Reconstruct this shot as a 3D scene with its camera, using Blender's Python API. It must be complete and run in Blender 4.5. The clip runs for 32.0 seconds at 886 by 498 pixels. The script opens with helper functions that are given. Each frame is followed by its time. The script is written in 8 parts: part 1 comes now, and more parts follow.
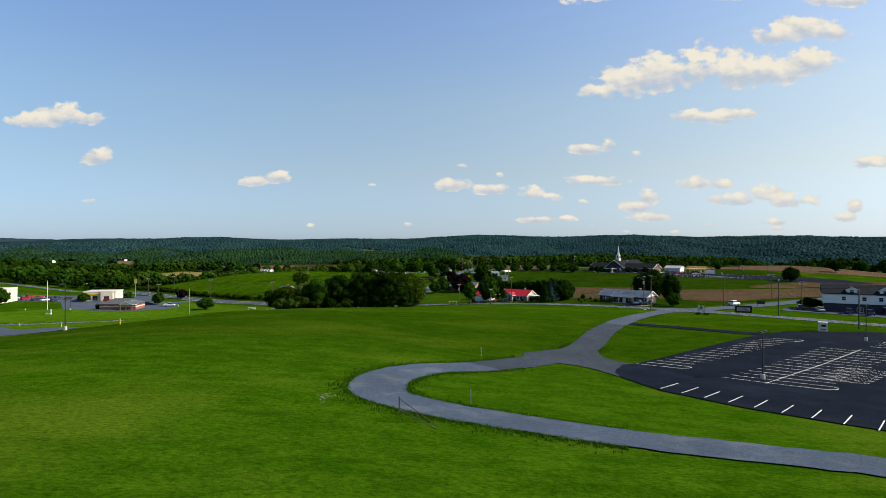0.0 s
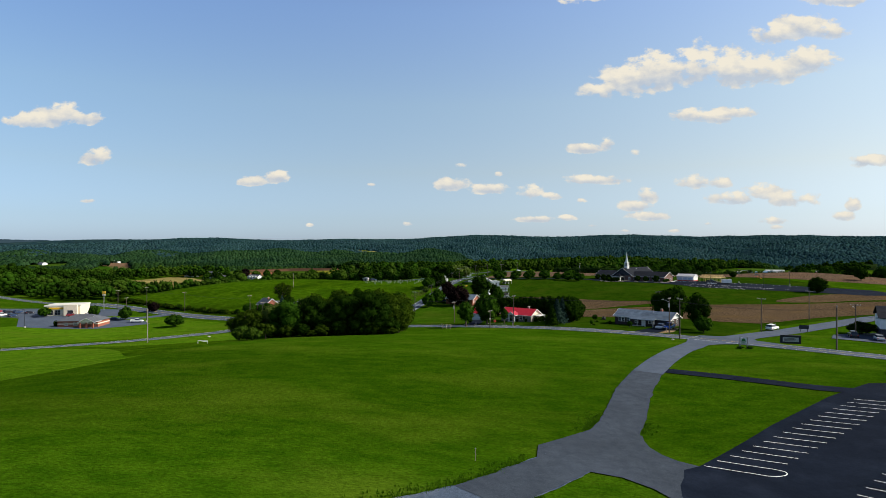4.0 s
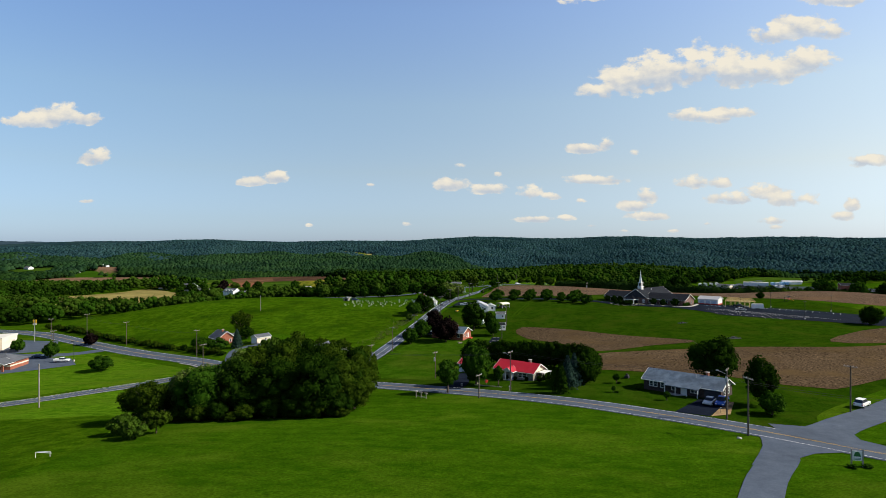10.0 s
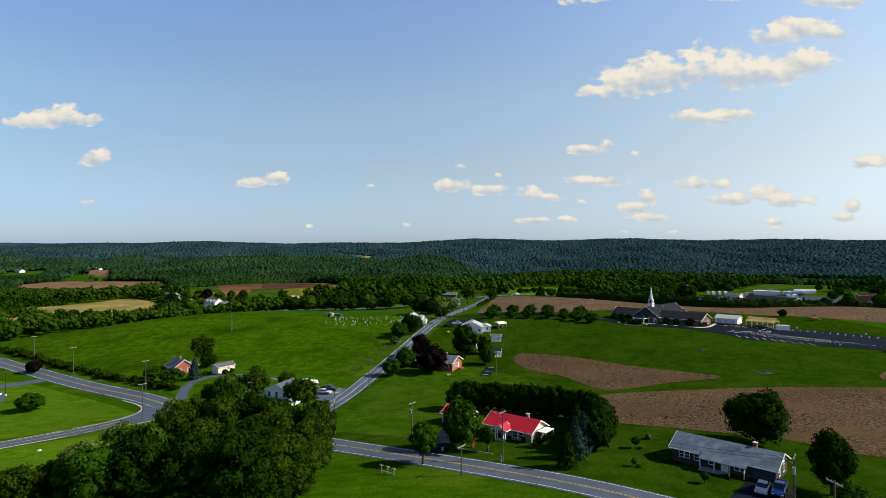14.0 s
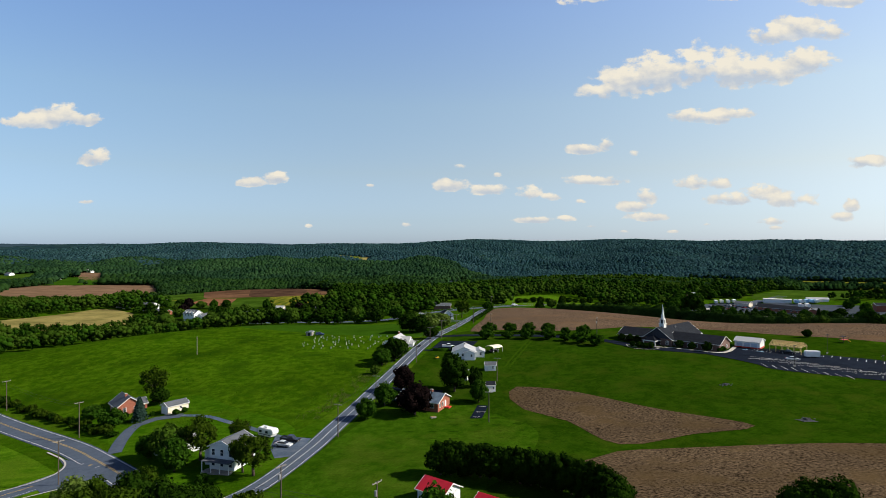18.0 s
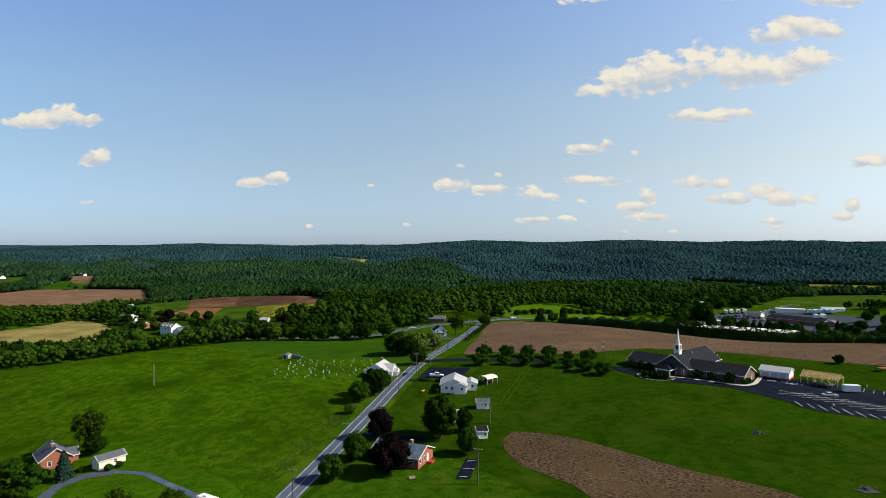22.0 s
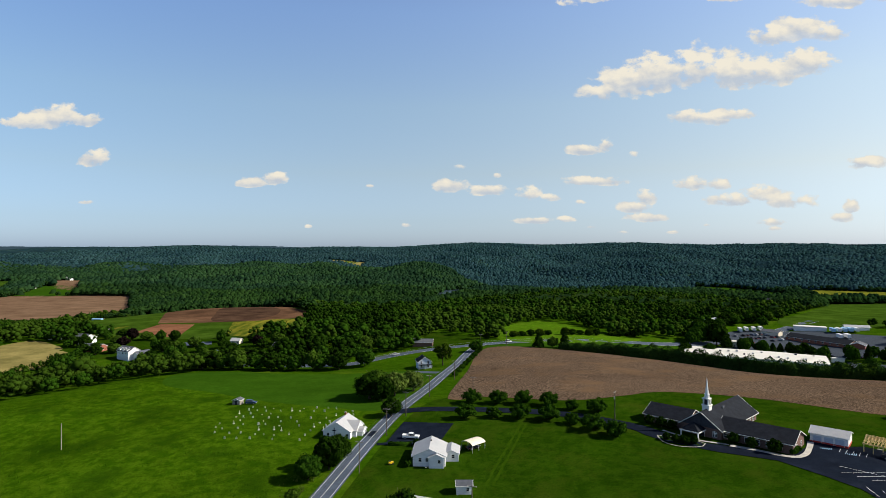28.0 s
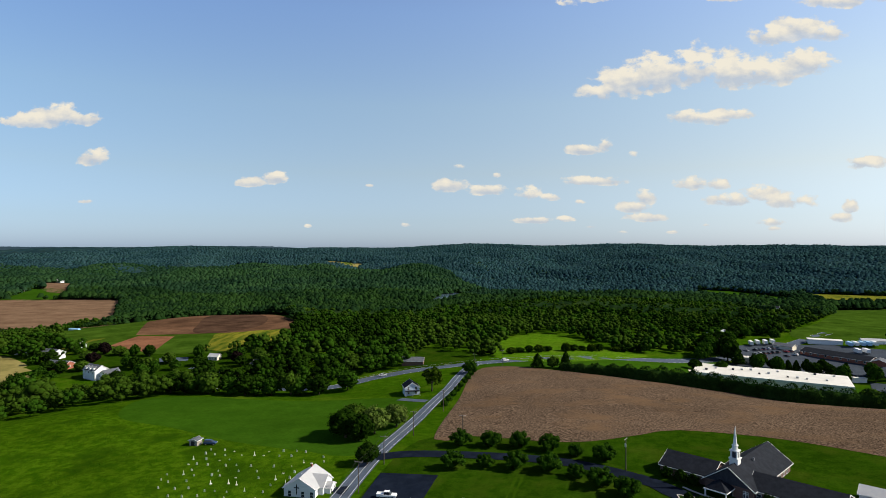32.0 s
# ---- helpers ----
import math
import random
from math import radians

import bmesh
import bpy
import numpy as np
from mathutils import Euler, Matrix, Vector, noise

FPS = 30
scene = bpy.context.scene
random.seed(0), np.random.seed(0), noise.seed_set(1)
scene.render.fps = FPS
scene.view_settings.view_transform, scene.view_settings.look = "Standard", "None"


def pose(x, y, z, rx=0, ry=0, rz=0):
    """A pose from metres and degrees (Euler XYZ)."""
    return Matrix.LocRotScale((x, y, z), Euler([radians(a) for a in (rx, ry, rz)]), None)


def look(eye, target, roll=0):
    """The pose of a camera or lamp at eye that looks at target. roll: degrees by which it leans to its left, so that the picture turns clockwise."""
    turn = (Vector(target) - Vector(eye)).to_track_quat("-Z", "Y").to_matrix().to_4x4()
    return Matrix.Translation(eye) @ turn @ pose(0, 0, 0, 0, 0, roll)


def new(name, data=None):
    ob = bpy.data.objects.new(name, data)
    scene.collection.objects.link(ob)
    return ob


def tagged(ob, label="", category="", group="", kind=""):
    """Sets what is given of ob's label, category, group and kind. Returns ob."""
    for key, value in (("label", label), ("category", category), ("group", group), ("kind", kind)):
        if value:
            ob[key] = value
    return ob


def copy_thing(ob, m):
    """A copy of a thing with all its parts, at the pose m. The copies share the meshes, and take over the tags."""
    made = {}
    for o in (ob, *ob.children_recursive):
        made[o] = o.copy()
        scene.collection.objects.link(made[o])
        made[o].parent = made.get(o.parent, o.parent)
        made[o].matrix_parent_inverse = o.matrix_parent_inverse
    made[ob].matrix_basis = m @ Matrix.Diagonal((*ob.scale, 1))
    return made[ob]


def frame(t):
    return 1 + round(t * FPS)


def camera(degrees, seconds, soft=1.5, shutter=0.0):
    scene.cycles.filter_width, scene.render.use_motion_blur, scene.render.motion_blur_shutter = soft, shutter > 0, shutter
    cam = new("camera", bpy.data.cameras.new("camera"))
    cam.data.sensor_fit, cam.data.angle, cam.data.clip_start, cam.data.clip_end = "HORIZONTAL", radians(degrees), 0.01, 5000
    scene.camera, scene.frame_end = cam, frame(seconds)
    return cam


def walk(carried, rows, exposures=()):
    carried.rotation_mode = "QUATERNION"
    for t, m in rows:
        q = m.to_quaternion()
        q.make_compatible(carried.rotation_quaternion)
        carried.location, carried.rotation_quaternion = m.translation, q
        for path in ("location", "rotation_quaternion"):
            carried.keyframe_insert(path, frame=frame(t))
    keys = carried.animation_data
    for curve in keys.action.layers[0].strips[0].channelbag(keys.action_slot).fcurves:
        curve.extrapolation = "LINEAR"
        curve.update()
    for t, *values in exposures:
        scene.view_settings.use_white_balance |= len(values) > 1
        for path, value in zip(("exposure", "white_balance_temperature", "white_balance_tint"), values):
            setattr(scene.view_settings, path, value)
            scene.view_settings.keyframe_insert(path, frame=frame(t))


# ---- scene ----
import itertools
cam = camera(75.1, 32.0, soft=0.5)
PATH = [
    (0, pose(0.00, 0.00, 17.00, 89.97, -0.12, 0.09)),
    (1, pose(0.46, 6.16, 17.66, 90.07, -0.02, 0.02)),
    (2, pose(1.03, 12.72, 18.72, 90.11, -0.01, 0.01)),
    (3.5, pose(1.87, 23.09, 20.95, 89.98, -0.00, -0.00)),
    (6, pose(3.76, 41.05, 25.33, 89.82, 0.04, -0.01)),
    (9, pose(6.92, 63.04, 30.19, 89.89, 0.04, -0.08)),
    (13, pose(11.97, 92.48, 36.11, 90.04, -0.02, -0.02)),
    (19, pose(19.04, 135.01, 46.11, 90.00, 0.04, -0.11)),
    (23, pose(24.30, 163.55, 52.80, 90.02, 0.08, -0.03)),
    (28, pose(30.56, 199.03, 61.36, 90.06, 0.01, -0.13)),
    (32, pose(35.49, 227.20, 68.46, 90.03, -0.05, -0.18))]
walk(cam, PATH, exposures=[(0, 0.6), (32, 0.6)])

# ---- sky, clouds and sun ----
SUN_AZ, SUN_EL = 93.0, 36.0
world = bpy.data.worlds.new("sky")
scene.world = world
world.use_nodes = True
wn, wl = world.node_tree.nodes, world.node_tree.links
wn.clear()


def wmath(op, a, b=None, c=None, clamp=False):
    n = wn.new("ShaderNodeMath")
    n.operation, n.use_clamp = op, clamp
    for k, v in enumerate((a, b, c)):
        if v is None:
            continue
        if isinstance(v, (int, float)):
            n.inputs[k].default_value = v
        else:
            wl.new(v, n.inputs[k])
    return n.outputs[0]


sky = wn.new("ShaderNodeTexSky")
sky.sky_type, sky.sun_disc = "NISHITA", False
sky.sun_elevation, sky.sun_rotation = radians(SUN_EL), radians(SUN_AZ)
sky.air_density, sky.dust_density, sky.ozone_density = 1.0, 0.6, 2.0
coord = wn.new("ShaderNodeTexCoord")
sep = wn.new("ShaderNodeSeparateXYZ")
wl.new(coord.outputs["Generated"], sep.inputs[0])
ahead = wmath("MAXIMUM", sep.outputs[1], 0.05)
cu, cv = wmath("DIVIDE", sep.outputs[0], ahead), wmath("DIVIDE", sep.outputs[2], ahead)
flat = wn.new("ShaderNodeCombineXYZ")
wl.new(cu, flat.inputs[0]), wl.new(cv, flat.inputs[1])


def wnoise(scale, shift, detail, rough):
    add = wn.new("ShaderNodeVectorMath")
    add.operation = "MULTIPLY_ADD"
    wl.new(flat.outputs[0], add.inputs[0])
    add.inputs[1].default_value = (scale, scale * 1.5, 1)
    add.inputs[2].default_value = shift
    n = wn.new("ShaderNodeTexNoise")
    n.inputs["Scale"].default_value, n.inputs["Detail"].default_value, n.inputs["Roughness"].default_value = 1.0, detail, rough
    wl.new(add.outputs[0], n.inputs["Vector"])
    return n.outputs[0]


# puffs: across, up (tangents from straight ahead), half width, half height; the thin ones have gaps
PUFFS_EAST = [
    (.270, .271, .034, .018), (.312, .288, .046, .031), (.370, .303, .056, .039), (.440, .310, .060, .041), (.504, .306, .058, .036), (.566, .306, .058, .029), (.634, .322, .056, .027),
    (.576, .370, .042, .020), (.626, .382, .052, .026), (.668, .374, .036, .016), (.680, .432, .060, .015), (.750, .440, .050, .013), (.745, .150, .036, .013)]
PUFFS_WEST = [
    (-.705, .220, .064, .016), (-.660, .232, .048, .021), (-.618, .224, .030, .014), (-.598, .157, .026, .019), (-.330, .115, .030, .009), (-.288, .122, .020, .013), (.150, .095, .024, .016), (.250, .172, .034, .010), (.284, .181, .016, .014)]
THIN = [
    (.430, .230, .036, .015), (.470, .226, .040, .013), (.502, .234, .044, .011), (.262, .118, .055, .010), (.190, .090, .020, .008), (.015, .110, .030, .014), (.080, .102, .036, .010), (.165, .050, .046, .007), (.212, .052, .020, .006),
    (.356, .090, .019, .018), (.335, .072, .030, .011), (.360, .055, .036, .009), (.430, .113, .030, .013), (.482, .112, .019, .012), (.502, .085, .050, .013), (.556, .096, .034, .019), (.604, .083, .050, .017), (.572, .047, .024, .008), (.694, .055, .020, .011), (.711, .074, .013, .015)]
FAINT = [
    (.215, .428, .030, .009), (.266, .436, .040, .011), (.490, .436, .050, .008), (-.612, .082, .019, .005), (-.124, .110, .011, .004), (-.231, .040, .009, .004), (-.062, .042, .014, .005), (.033, .143, .015, .006), (.333, .165, .012, .008),
    (.094, .128, .012, .005), (.262, .039, .012, .004), (.310, .030, .014, .004), (.462, .042, .012, .004), (.578, .036, .020, .005), (.240, .082, .012, .005), (.400, .030, .012, .004)]
body, lift = None, None
for group, thick in ((PUFFS_EAST, 1.0), (PUFFS_WEST, 1.0), (THIN, .96), (FAINT, .62)):
    for u, v, w, h in group:
        w, h = w * 1.10, h * 1.16
        du = wmath("MULTIPLY_ADD", cu, 1 / w, -u / w)
        dv = wmath("MULTIPLY_ADD", cv, 1 / h, -v / h)
        low = wmath("MAXIMUM", wmath("MULTIPLY", dv, -1.45), dv)
        e = wmath("SUBTRACT", thick, wmath("MULTIPLY_ADD", du, du, wmath("MULTIPLY", low, low)))
        e = wmath("MAXIMUM", e, -3.0)
        up = wmath("MULTIPLY", dv, wmath("MAXIMUM", e, 0.0))
        body = e if body is None else wmath("SMOOTH_MAX", body, e, 0.25)
        lift = up if lift is None else wmath("ADD", lift, up)
big, fine = wnoise(36, (3.1, 1.7, 0.4), 8, 0.58), wnoise(36, (2.75, 1.25, 0.4), 8, 0.58)
wisp = wnoise(9, (7.3, 2.2, 1.1), 5, 0.55)
dens = wmath("MULTIPLY_ADD", wmath("SUBTRACT", big, 0.5), 3.3, body)
dens = wmath("MULTIPLY_ADD", wmath("SUBTRACT", wisp, 0.5), 1.6, dens)
cover = wn.new("ShaderNodeMapRange")
cover.interpolation_type = "SMOOTHSTEP"
cover.inputs["From Min"].default_value, cover.inputs["From Max"].default_value = -0.02, 0.65
wl.new(dens, cover.inputs["Value"])
relief = wmath("MULTIPLY", wmath("SUBTRACT", big, fine), 1.6)
glow = wmath("ADD", wmath("MULTIPLY_ADD", lift, 1.5, 0.46), relief, clamp=True)
puff = wn.new("ShaderNodeMix")
puff.data_type = "RGBA"
puff.inputs["A"].default_value, puff.inputs["B"].default_value = (.60, .645, .71, 1), (1.0, .93, .78, 1)
wl.new(glow, puff.inputs["Factor"])
bg, bgc, mixer, out = wn.new("ShaderNodeBackground"), wn.new("ShaderNodeBackground"), wn.new("ShaderNodeMixShader"), wn.new("ShaderNodeOutputWorld")
# the haze is whiter low down and towards the sun
hazy = wn.new("ShaderNodeValToRGB")
tints = ((0.0, (0.560, 0.735, 1.285)), (.05, (0.657, 0.755, 1.067)), (.13, (0.879, 0.885, 0.970)), (.24, (1.081, 1.100, 1.130)), (.38, (1.111, 1.200, 1.416)), (.60, (1.010, 1.070, 1.455)))
for k, (at, c) in enumerate(tints):
    e = hazy.color_ramp.elements[k] if k < 1 else hazy.color_ramp.elements.new(at)
    e.position, e.color = at, (c[0] / 2, c[1] / 2, c[2] / 2, 1)
hazy.color_ramp.elements.remove(hazy.color_ramp.elements[-1])
wl.new(sep.outputs[2], hazy.inputs[0])
east = wmath("MULTIPLY_ADD", wmath("MULTIPLY_ADD", sep.outputs[0], 0.75, 0.55, clamp=True), 0.29, 1.09)
tint = wn.new("ShaderNodeVectorMath")
tint.operation = "MULTIPLY"
warm = wn.new("ShaderNodeMix")
warm.data_type = "RGBA"
warm.inputs["A"].default_value, warm.inputs["B"].default_value = (.98, 1.0, .97, 1), (1.20, 1.0, .79, 1)
wl.new(wmath("MULTIPLY", wmath("MULTIPLY_ADD", sep.outputs[0], 0.85, 0.52, clamp=True), wmath("MULTIPLY_ADD", sep.outputs[2], 5.0, 0.35, clamp=True)), warm.inputs["Factor"])
both = wn.new("ShaderNodeVectorMath")
both.operation = "MULTIPLY"
wl.new(hazy.outputs["Color"], both.inputs[0]), wl.new(warm.outputs["Result"], both.inputs[1])
wl.new(sky.outputs[0], tint.inputs[0]), wl.new(both.outputs[0], tint.inputs[1])
# and deeper towards the zenith
deep = wn.new("ShaderNodeMapRange")
deep.interpolation_type = "SMOOTHSTEP"
for key, v in (("From Min", .36), ("From Max", .95), ("To Min", 1.0), ("To Max", .22)):
    deep.inputs[key].default_value = v
wl.new(sep.outputs[2], deep.inputs["Value"])
east = wmath("MULTIPLY", east, deep.outputs[0])
gain = wn.new("ShaderNodeVectorMath")
gain.operation = "SCALE"
wl.new(tint.outputs[0], gain.inputs[0]), wl.new(east, gain.inputs["Scale"])
wl.new(gain.outputs[0], bg.inputs["Color"]), wl.new(puff.outputs["Result"], bgc.inputs["Color"])
bg.inputs["Strength"].default_value, bgc.inputs["Strength"].default_value = 0.158, 0.585
shady = wmath("MULTIPLY_ADD", lift, 0.8, 1.0, clamp=True)
wl.new(wmath("MULTIPLY", cover.outputs[0], wmath("MULTIPLY", shady, 0.98)), mixer.inputs[0]), wl.new(bg.outputs[0], mixer.inputs[1]), wl.new(bgc.outputs[0], mixer.inputs[2])
wl.new(mixer.outputs[0], out.inputs["Surface"])

to_sun = Vector((math.sin(radians(SUN_AZ)) * math.cos(radians(SUN_EL)), math.cos(radians(SUN_AZ)) * math.cos(radians(SUN_EL)), math.sin(radians(SUN_EL))))
sun = new("sun", bpy.data.lights.new("sun", "SUN"))
sun.data.energy, sun.data.angle, sun.data.color = 5.0, radians(0.53), (1.0, .93, .80)
sun.matrix_world = look(to_sun * 900, (0, 0, 0))

# ---- materials ----


def material(name, low, high, scale=1.0, rough=0.9, fine=0.0, bump=0.0, bump_scale=None, metal=0.0, broad=0.0, broad_scale=0.02, third=None, stretch=(1, 1, 1), random_tint=0.0, island=0.0, spec=0.3, width=0.2, detail=4.0, cells=0.0, cell_tint=0.5, dim_band=None):
    """Two colours mixed by noise at one scale, with a finer grain, a broad stain and a relief."""
    m = bpy.data.materials.new(name)
    m.use_nodes = True
    nt = m.node_tree
    b = nt.nodes["Principled BSDF"]
    b.inputs["Roughness"].default_value, b.inputs["Metallic"].default_value = rough, metal
    b.inputs["Specular IOR Level"].default_value = spec
    geo = nt.nodes.new("ShaderNodeNewGeometry")
    mp = nt.nodes.new("ShaderNodeMapping")
    mp.inputs["Scale"].default_value = stretch
    nt.links.new(geo.outputs["Position"], mp.inputs["Vector"])

    def noise_of(s, detail=4.0, r=0.6):
        n = nt.nodes.new("ShaderNodeTexNoise")
        n.inputs["Scale"].default_value, n.inputs["Detail"].default_value, n.inputs["Roughness"].default_value = s, detail, r
        nt.links.new(mp.outputs[0], n.inputs["Vector"])
        return n.outputs[0]

    def mix(f, a, bb, kind="MIX"):
        x = nt.nodes.new("ShaderNodeMix")
        x.data_type, x.blend_type = "RGBA", kind
        for key, v in (("Factor", f), ("A", a), ("B", bb)):
            if isinstance(v, (tuple, float, int)):
                x.inputs[key].default_value = (*v, 1) if isinstance(v, tuple) else v
            else:
                nt.links.new(v, x.inputs[key])
        return x.outputs["Result"]

    def ramp(v, lo, hi):
        r = nt.nodes.new("ShaderNodeMapRange")
        r.inputs["From Min"].default_value, r.inputs["From Max"].default_value = lo, hi
        nt.links.new(v, r.inputs["Value"])
        return r.outputs[0]

    col = mix(ramp(noise_of(scale, detail, 0.7 if detail > 4 else 0.6), 0.5 - width, 0.5 + width), low, high)
    if third:
        col = mix(ramp(noise_of(broad_scale * 2.3, 5), 0.5, 0.68), col, third)
    if broad:
        col = mix(ramp(noise_of(broad_scale, 5), 0.3, 0.7), col, mix(1.0, col, (1 - broad, 1 - broad, 1 - broad), "MULTIPLY"))
    if cells:
        vo = nt.nodes.new("ShaderNodeTexVoronoi")
        vo.voronoi_dimensions = "2D"
        vo.inputs["Scale"].default_value = cells
        nt.links.new(mp.outputs[0], vo.inputs["Vector"])
        one = nt.nodes.new("ShaderNodeSeparateColor")
        nt.links.new(vo.outputs["Color"], one.inputs[0])
        col = mix(one.outputs[0], mix(1.0, col, (1 - cell_tint, 1 - cell_tint, 1 - cell_tint), "MULTIPLY"), col)
        col = mix(ramp(one.outputs[1], .55, 1.0), col, mix(1.0, col, (1.5, 1.25, .9), "MULTIPLY"))
    if dim_band:
        # dimming of steeply viewed grass put into the colour: a knoll band, less north
        sp = nt.nodes.new("ShaderNodeSeparateXYZ")
        nt.links.new(geo.outputs["Position"], sp.inputs[0])
        k = dim_band[2]
        past = dim_band[5]
        full = col
        col = mix(ramp(sp.outputs[1], dim_band[0], dim_band[1]), col, mix(1.0, col, (k, k, k * .9), "MULTIPLY"))
        col = mix(ramp(sp.outputs[1], dim_band[3], dim_band[4]), col, mix(1.0, full, (past, past, past * .9), "MULTIPLY"))
    if fine:
        col = mix(ramp(noise_of(scale * 9, 3, 0.7), 0.3, 0.7), mix(1.0, col, (1 - fine, 1 - fine, 1 - fine), "MULTIPLY"), col)
    if random_tint or island:
        if island:
            r = geo.outputs["Random Per Island"]
        else:
            r = nt.nodes.new("ShaderNodeObjectInfo").outputs["Random"]
        k = random_tint or island
        col = mix(r, mix(1.0, col, (1 - k, 1 - k * .8, 1 - k), "MULTIPLY"), col)
    nt.links.new(col, b.inputs["Base Color"])
    if bump:
        bp = nt.nodes.new("ShaderNodeBump")
        bp.inputs["Strength"].default_value, bp.inputs["Distance"].default_value = min(1.0, bump), 0.1 * max(1.0, bump)
        nt.links.new(noise_of(bump_scale or scale * 6, 5, 0.65), bp.inputs["Height"])
        nt.links.new(bp.outputs[0], b.inputs["Normal"])
    return m


def leafy(name, low, high, scale=0.5, passing=0.25, island=0.45):
    """Foliage: some of the light passes through the leaves."""
    m = material(name, low, high, scale=scale, rough=1.0, island=island, spec=0.0)
    nt = m.node_tree
    b = nt.nodes["Principled BSDF"]
    col = b.inputs["Base Color"].links[0].from_socket
    t = nt.nodes.new("ShaderNodeBsdfTranslucent")
    mx = nt.nodes.new("ShaderNodeMixShader")
    mx.inputs[0].default_value = passing
    nt.links.new(col, t.inputs["Color"])
    nt.links.new(b.outputs[0], mx.inputs[1]), nt.links.new(t.outputs[0], mx.inputs[2])
    nt.links.new(mx.outputs[0], nt.nodes["Material Output"].inputs["Surface"])
    return m


GRASS = material("meadow_grass", (0.0278, 0.0855, 0.0019), (0.0542, 0.1279, 0.0040), scale=0.45, fine=0.55, bump=1.2, bump_scale=5.0, broad=0.18, broad_scale=0.03, third=(0.0805, 0.1464, 0.0081), stretch=(.55, 1, 1), spec=0.0, detail=9, width=0.12, dim_band=(55, 92, .70, 118, 160, .86))
WEST = material("west_meadow", (0.0500, 0.1325, 0.0037), (0.0975, 0.2000, 0.0075), scale=0.45, fine=0.55, bump=1.2, bump_scale=5.0, broad=0.26, broad_scale=0.03, third=(0.0915, 0.1664, 0.0093), stretch=(.55, 1, 1), spec=0.0, detail=9, width=0.085)
LAWN = material("mown_lawn", (0.0163, 0.0476, 0.0013), (0.0286, 0.0688, 0.0030), scale=0.3, fine=0.55, bump=0.6, bump_scale=3, broad=0.28, broad_scale=0.035, third=(0.0373, 0.0681, 0.0046), spec=0.0, detail=9, width=0.085)
# two more tones of the mown lawn: one brighter, one about equal
LAWN_BRIGHT = material("bright_lawn", (0.0243, 0.0715, 0.0020), (0.0430, 0.1030, 0.0044), scale=0.3, fine=0.55, bump=0.6, bump_scale=3, broad=0.28, broad_scale=0.035, third=(0.0573, 0.1045, 0.0071), spec=0.0, detail=9, width=0.085)
LAWN_MID = material("mid_lawn", (0.0160, 0.0471, 0.0013), (0.0283, 0.0679, 0.0029), scale=0.3, fine=0.55, bump=0.6, bump_scale=3, broad=0.28, broad_scale=0.035, third=(0.0434, 0.0792, 0.0054), spec=0.0, detail=9, width=0.085)
HAY = material("rough_meadow", (0.0300, 0.0840, 0.0015), (0.0639, 0.1319, 0.0039), scale=0.30, fine=0.55, bump=2.0, bump_scale=1.8, broad=0.30, broad_scale=0.02, third=(0.0231, 0.0630, 0.0019), spec=0.0, detail=10, width=0.085)
FIELD_G = material("crop_green", (0.0205, 0.0484, 0.0040), (0.0527, 0.1023, 0.0099), scale=0.06, fine=0.2, bump=0.5, bump_scale=1.0, broad=0.25, broad_scale=0.012, spec=0.0)
FIELD_Y = material("crop_yellow", (.050, .085, .009), (.215, .195, .022), scale=0.22, fine=0.3, broad=0.3, broad_scale=0.03, stretch=(1, .12, 1), spec=0.0, detail=8, width=0.12)
STRAW = material("cut_hayfield", (0.1240, 0.1116, 0.0341), (.29, .24, .085), scale=0.05, fine=0.2, broad=0.2, spec=0.0)
SOIL = material("ploughed_soil", (0.0278, 0.0176, 0.0117), (0.2373, 0.1654, 0.1100), scale=1.6, fine=0.5, bump=2.0, bump_scale=3.0, broad=0.28, broad_scale=0.02, third=(0.1672, 0.1056, 0.0598), stretch=(.8, 1.2, 1), spec=0.0, detail=10, width=0.10)
SOIL_NEAR = material("tilled_soil", (0.0164, 0.0114, 0.0074), (0.1964, 0.1373, 0.0802), scale=1.8, fine=0.5, bump=2.0, bump_scale=3.0, broad=0.34, broad_scale=0.03, third=(0.1232, 0.0827, 0.0387), stretch=(.8, 1.2, 1), spec=0.0, detail=10, width=0.11)
SOIL_RED = material("red_tilled_soil", (0.1200, 0.0510, 0.0270), (.25, .115, .062), scale=0.05, fine=0.2, broad=0.2, broad_scale=0.01, spec=0.0)
SOIL_DARK = material("brown_tilled_soil", (0.0759, 0.0409, 0.0240), (0.1815, 0.0990, 0.0550), scale=0.05, fine=0.2, broad=0.5, broad_scale=0.008, spec=0.0)
# the brown soil darkened to paint a cloud's shadow
SOIL_SHADOWED = material("cloud_shadowed_soil", (.036, .021, .014), (.100, .057, .035), scale=0.06, fine=0.3, broad=0.2, broad_scale=0.012, spec=0.0)
ASPHALT = material("grey_asphalt", (0.0560, 0.0740, 0.1060), (0.0900, 0.1140, 0.1540), scale=0.5, fine=0.25, bump=0.15, bump_scale=12, broad=0.22, broad_scale=0.08, rough=0.95, spec=0.1, detail=8)
TAR = material("black_asphalt", (0.0058, 0.0094, 0.0180), (0.0108, 0.0160, 0.0290), scale=0.3, fine=0.3, bump=0.15, bump_scale=14, broad=0.3, broad_scale=0.08, third=(0.0135, 0.0195, 0.0340), rough=1.0, spec=0.02, detail=8)
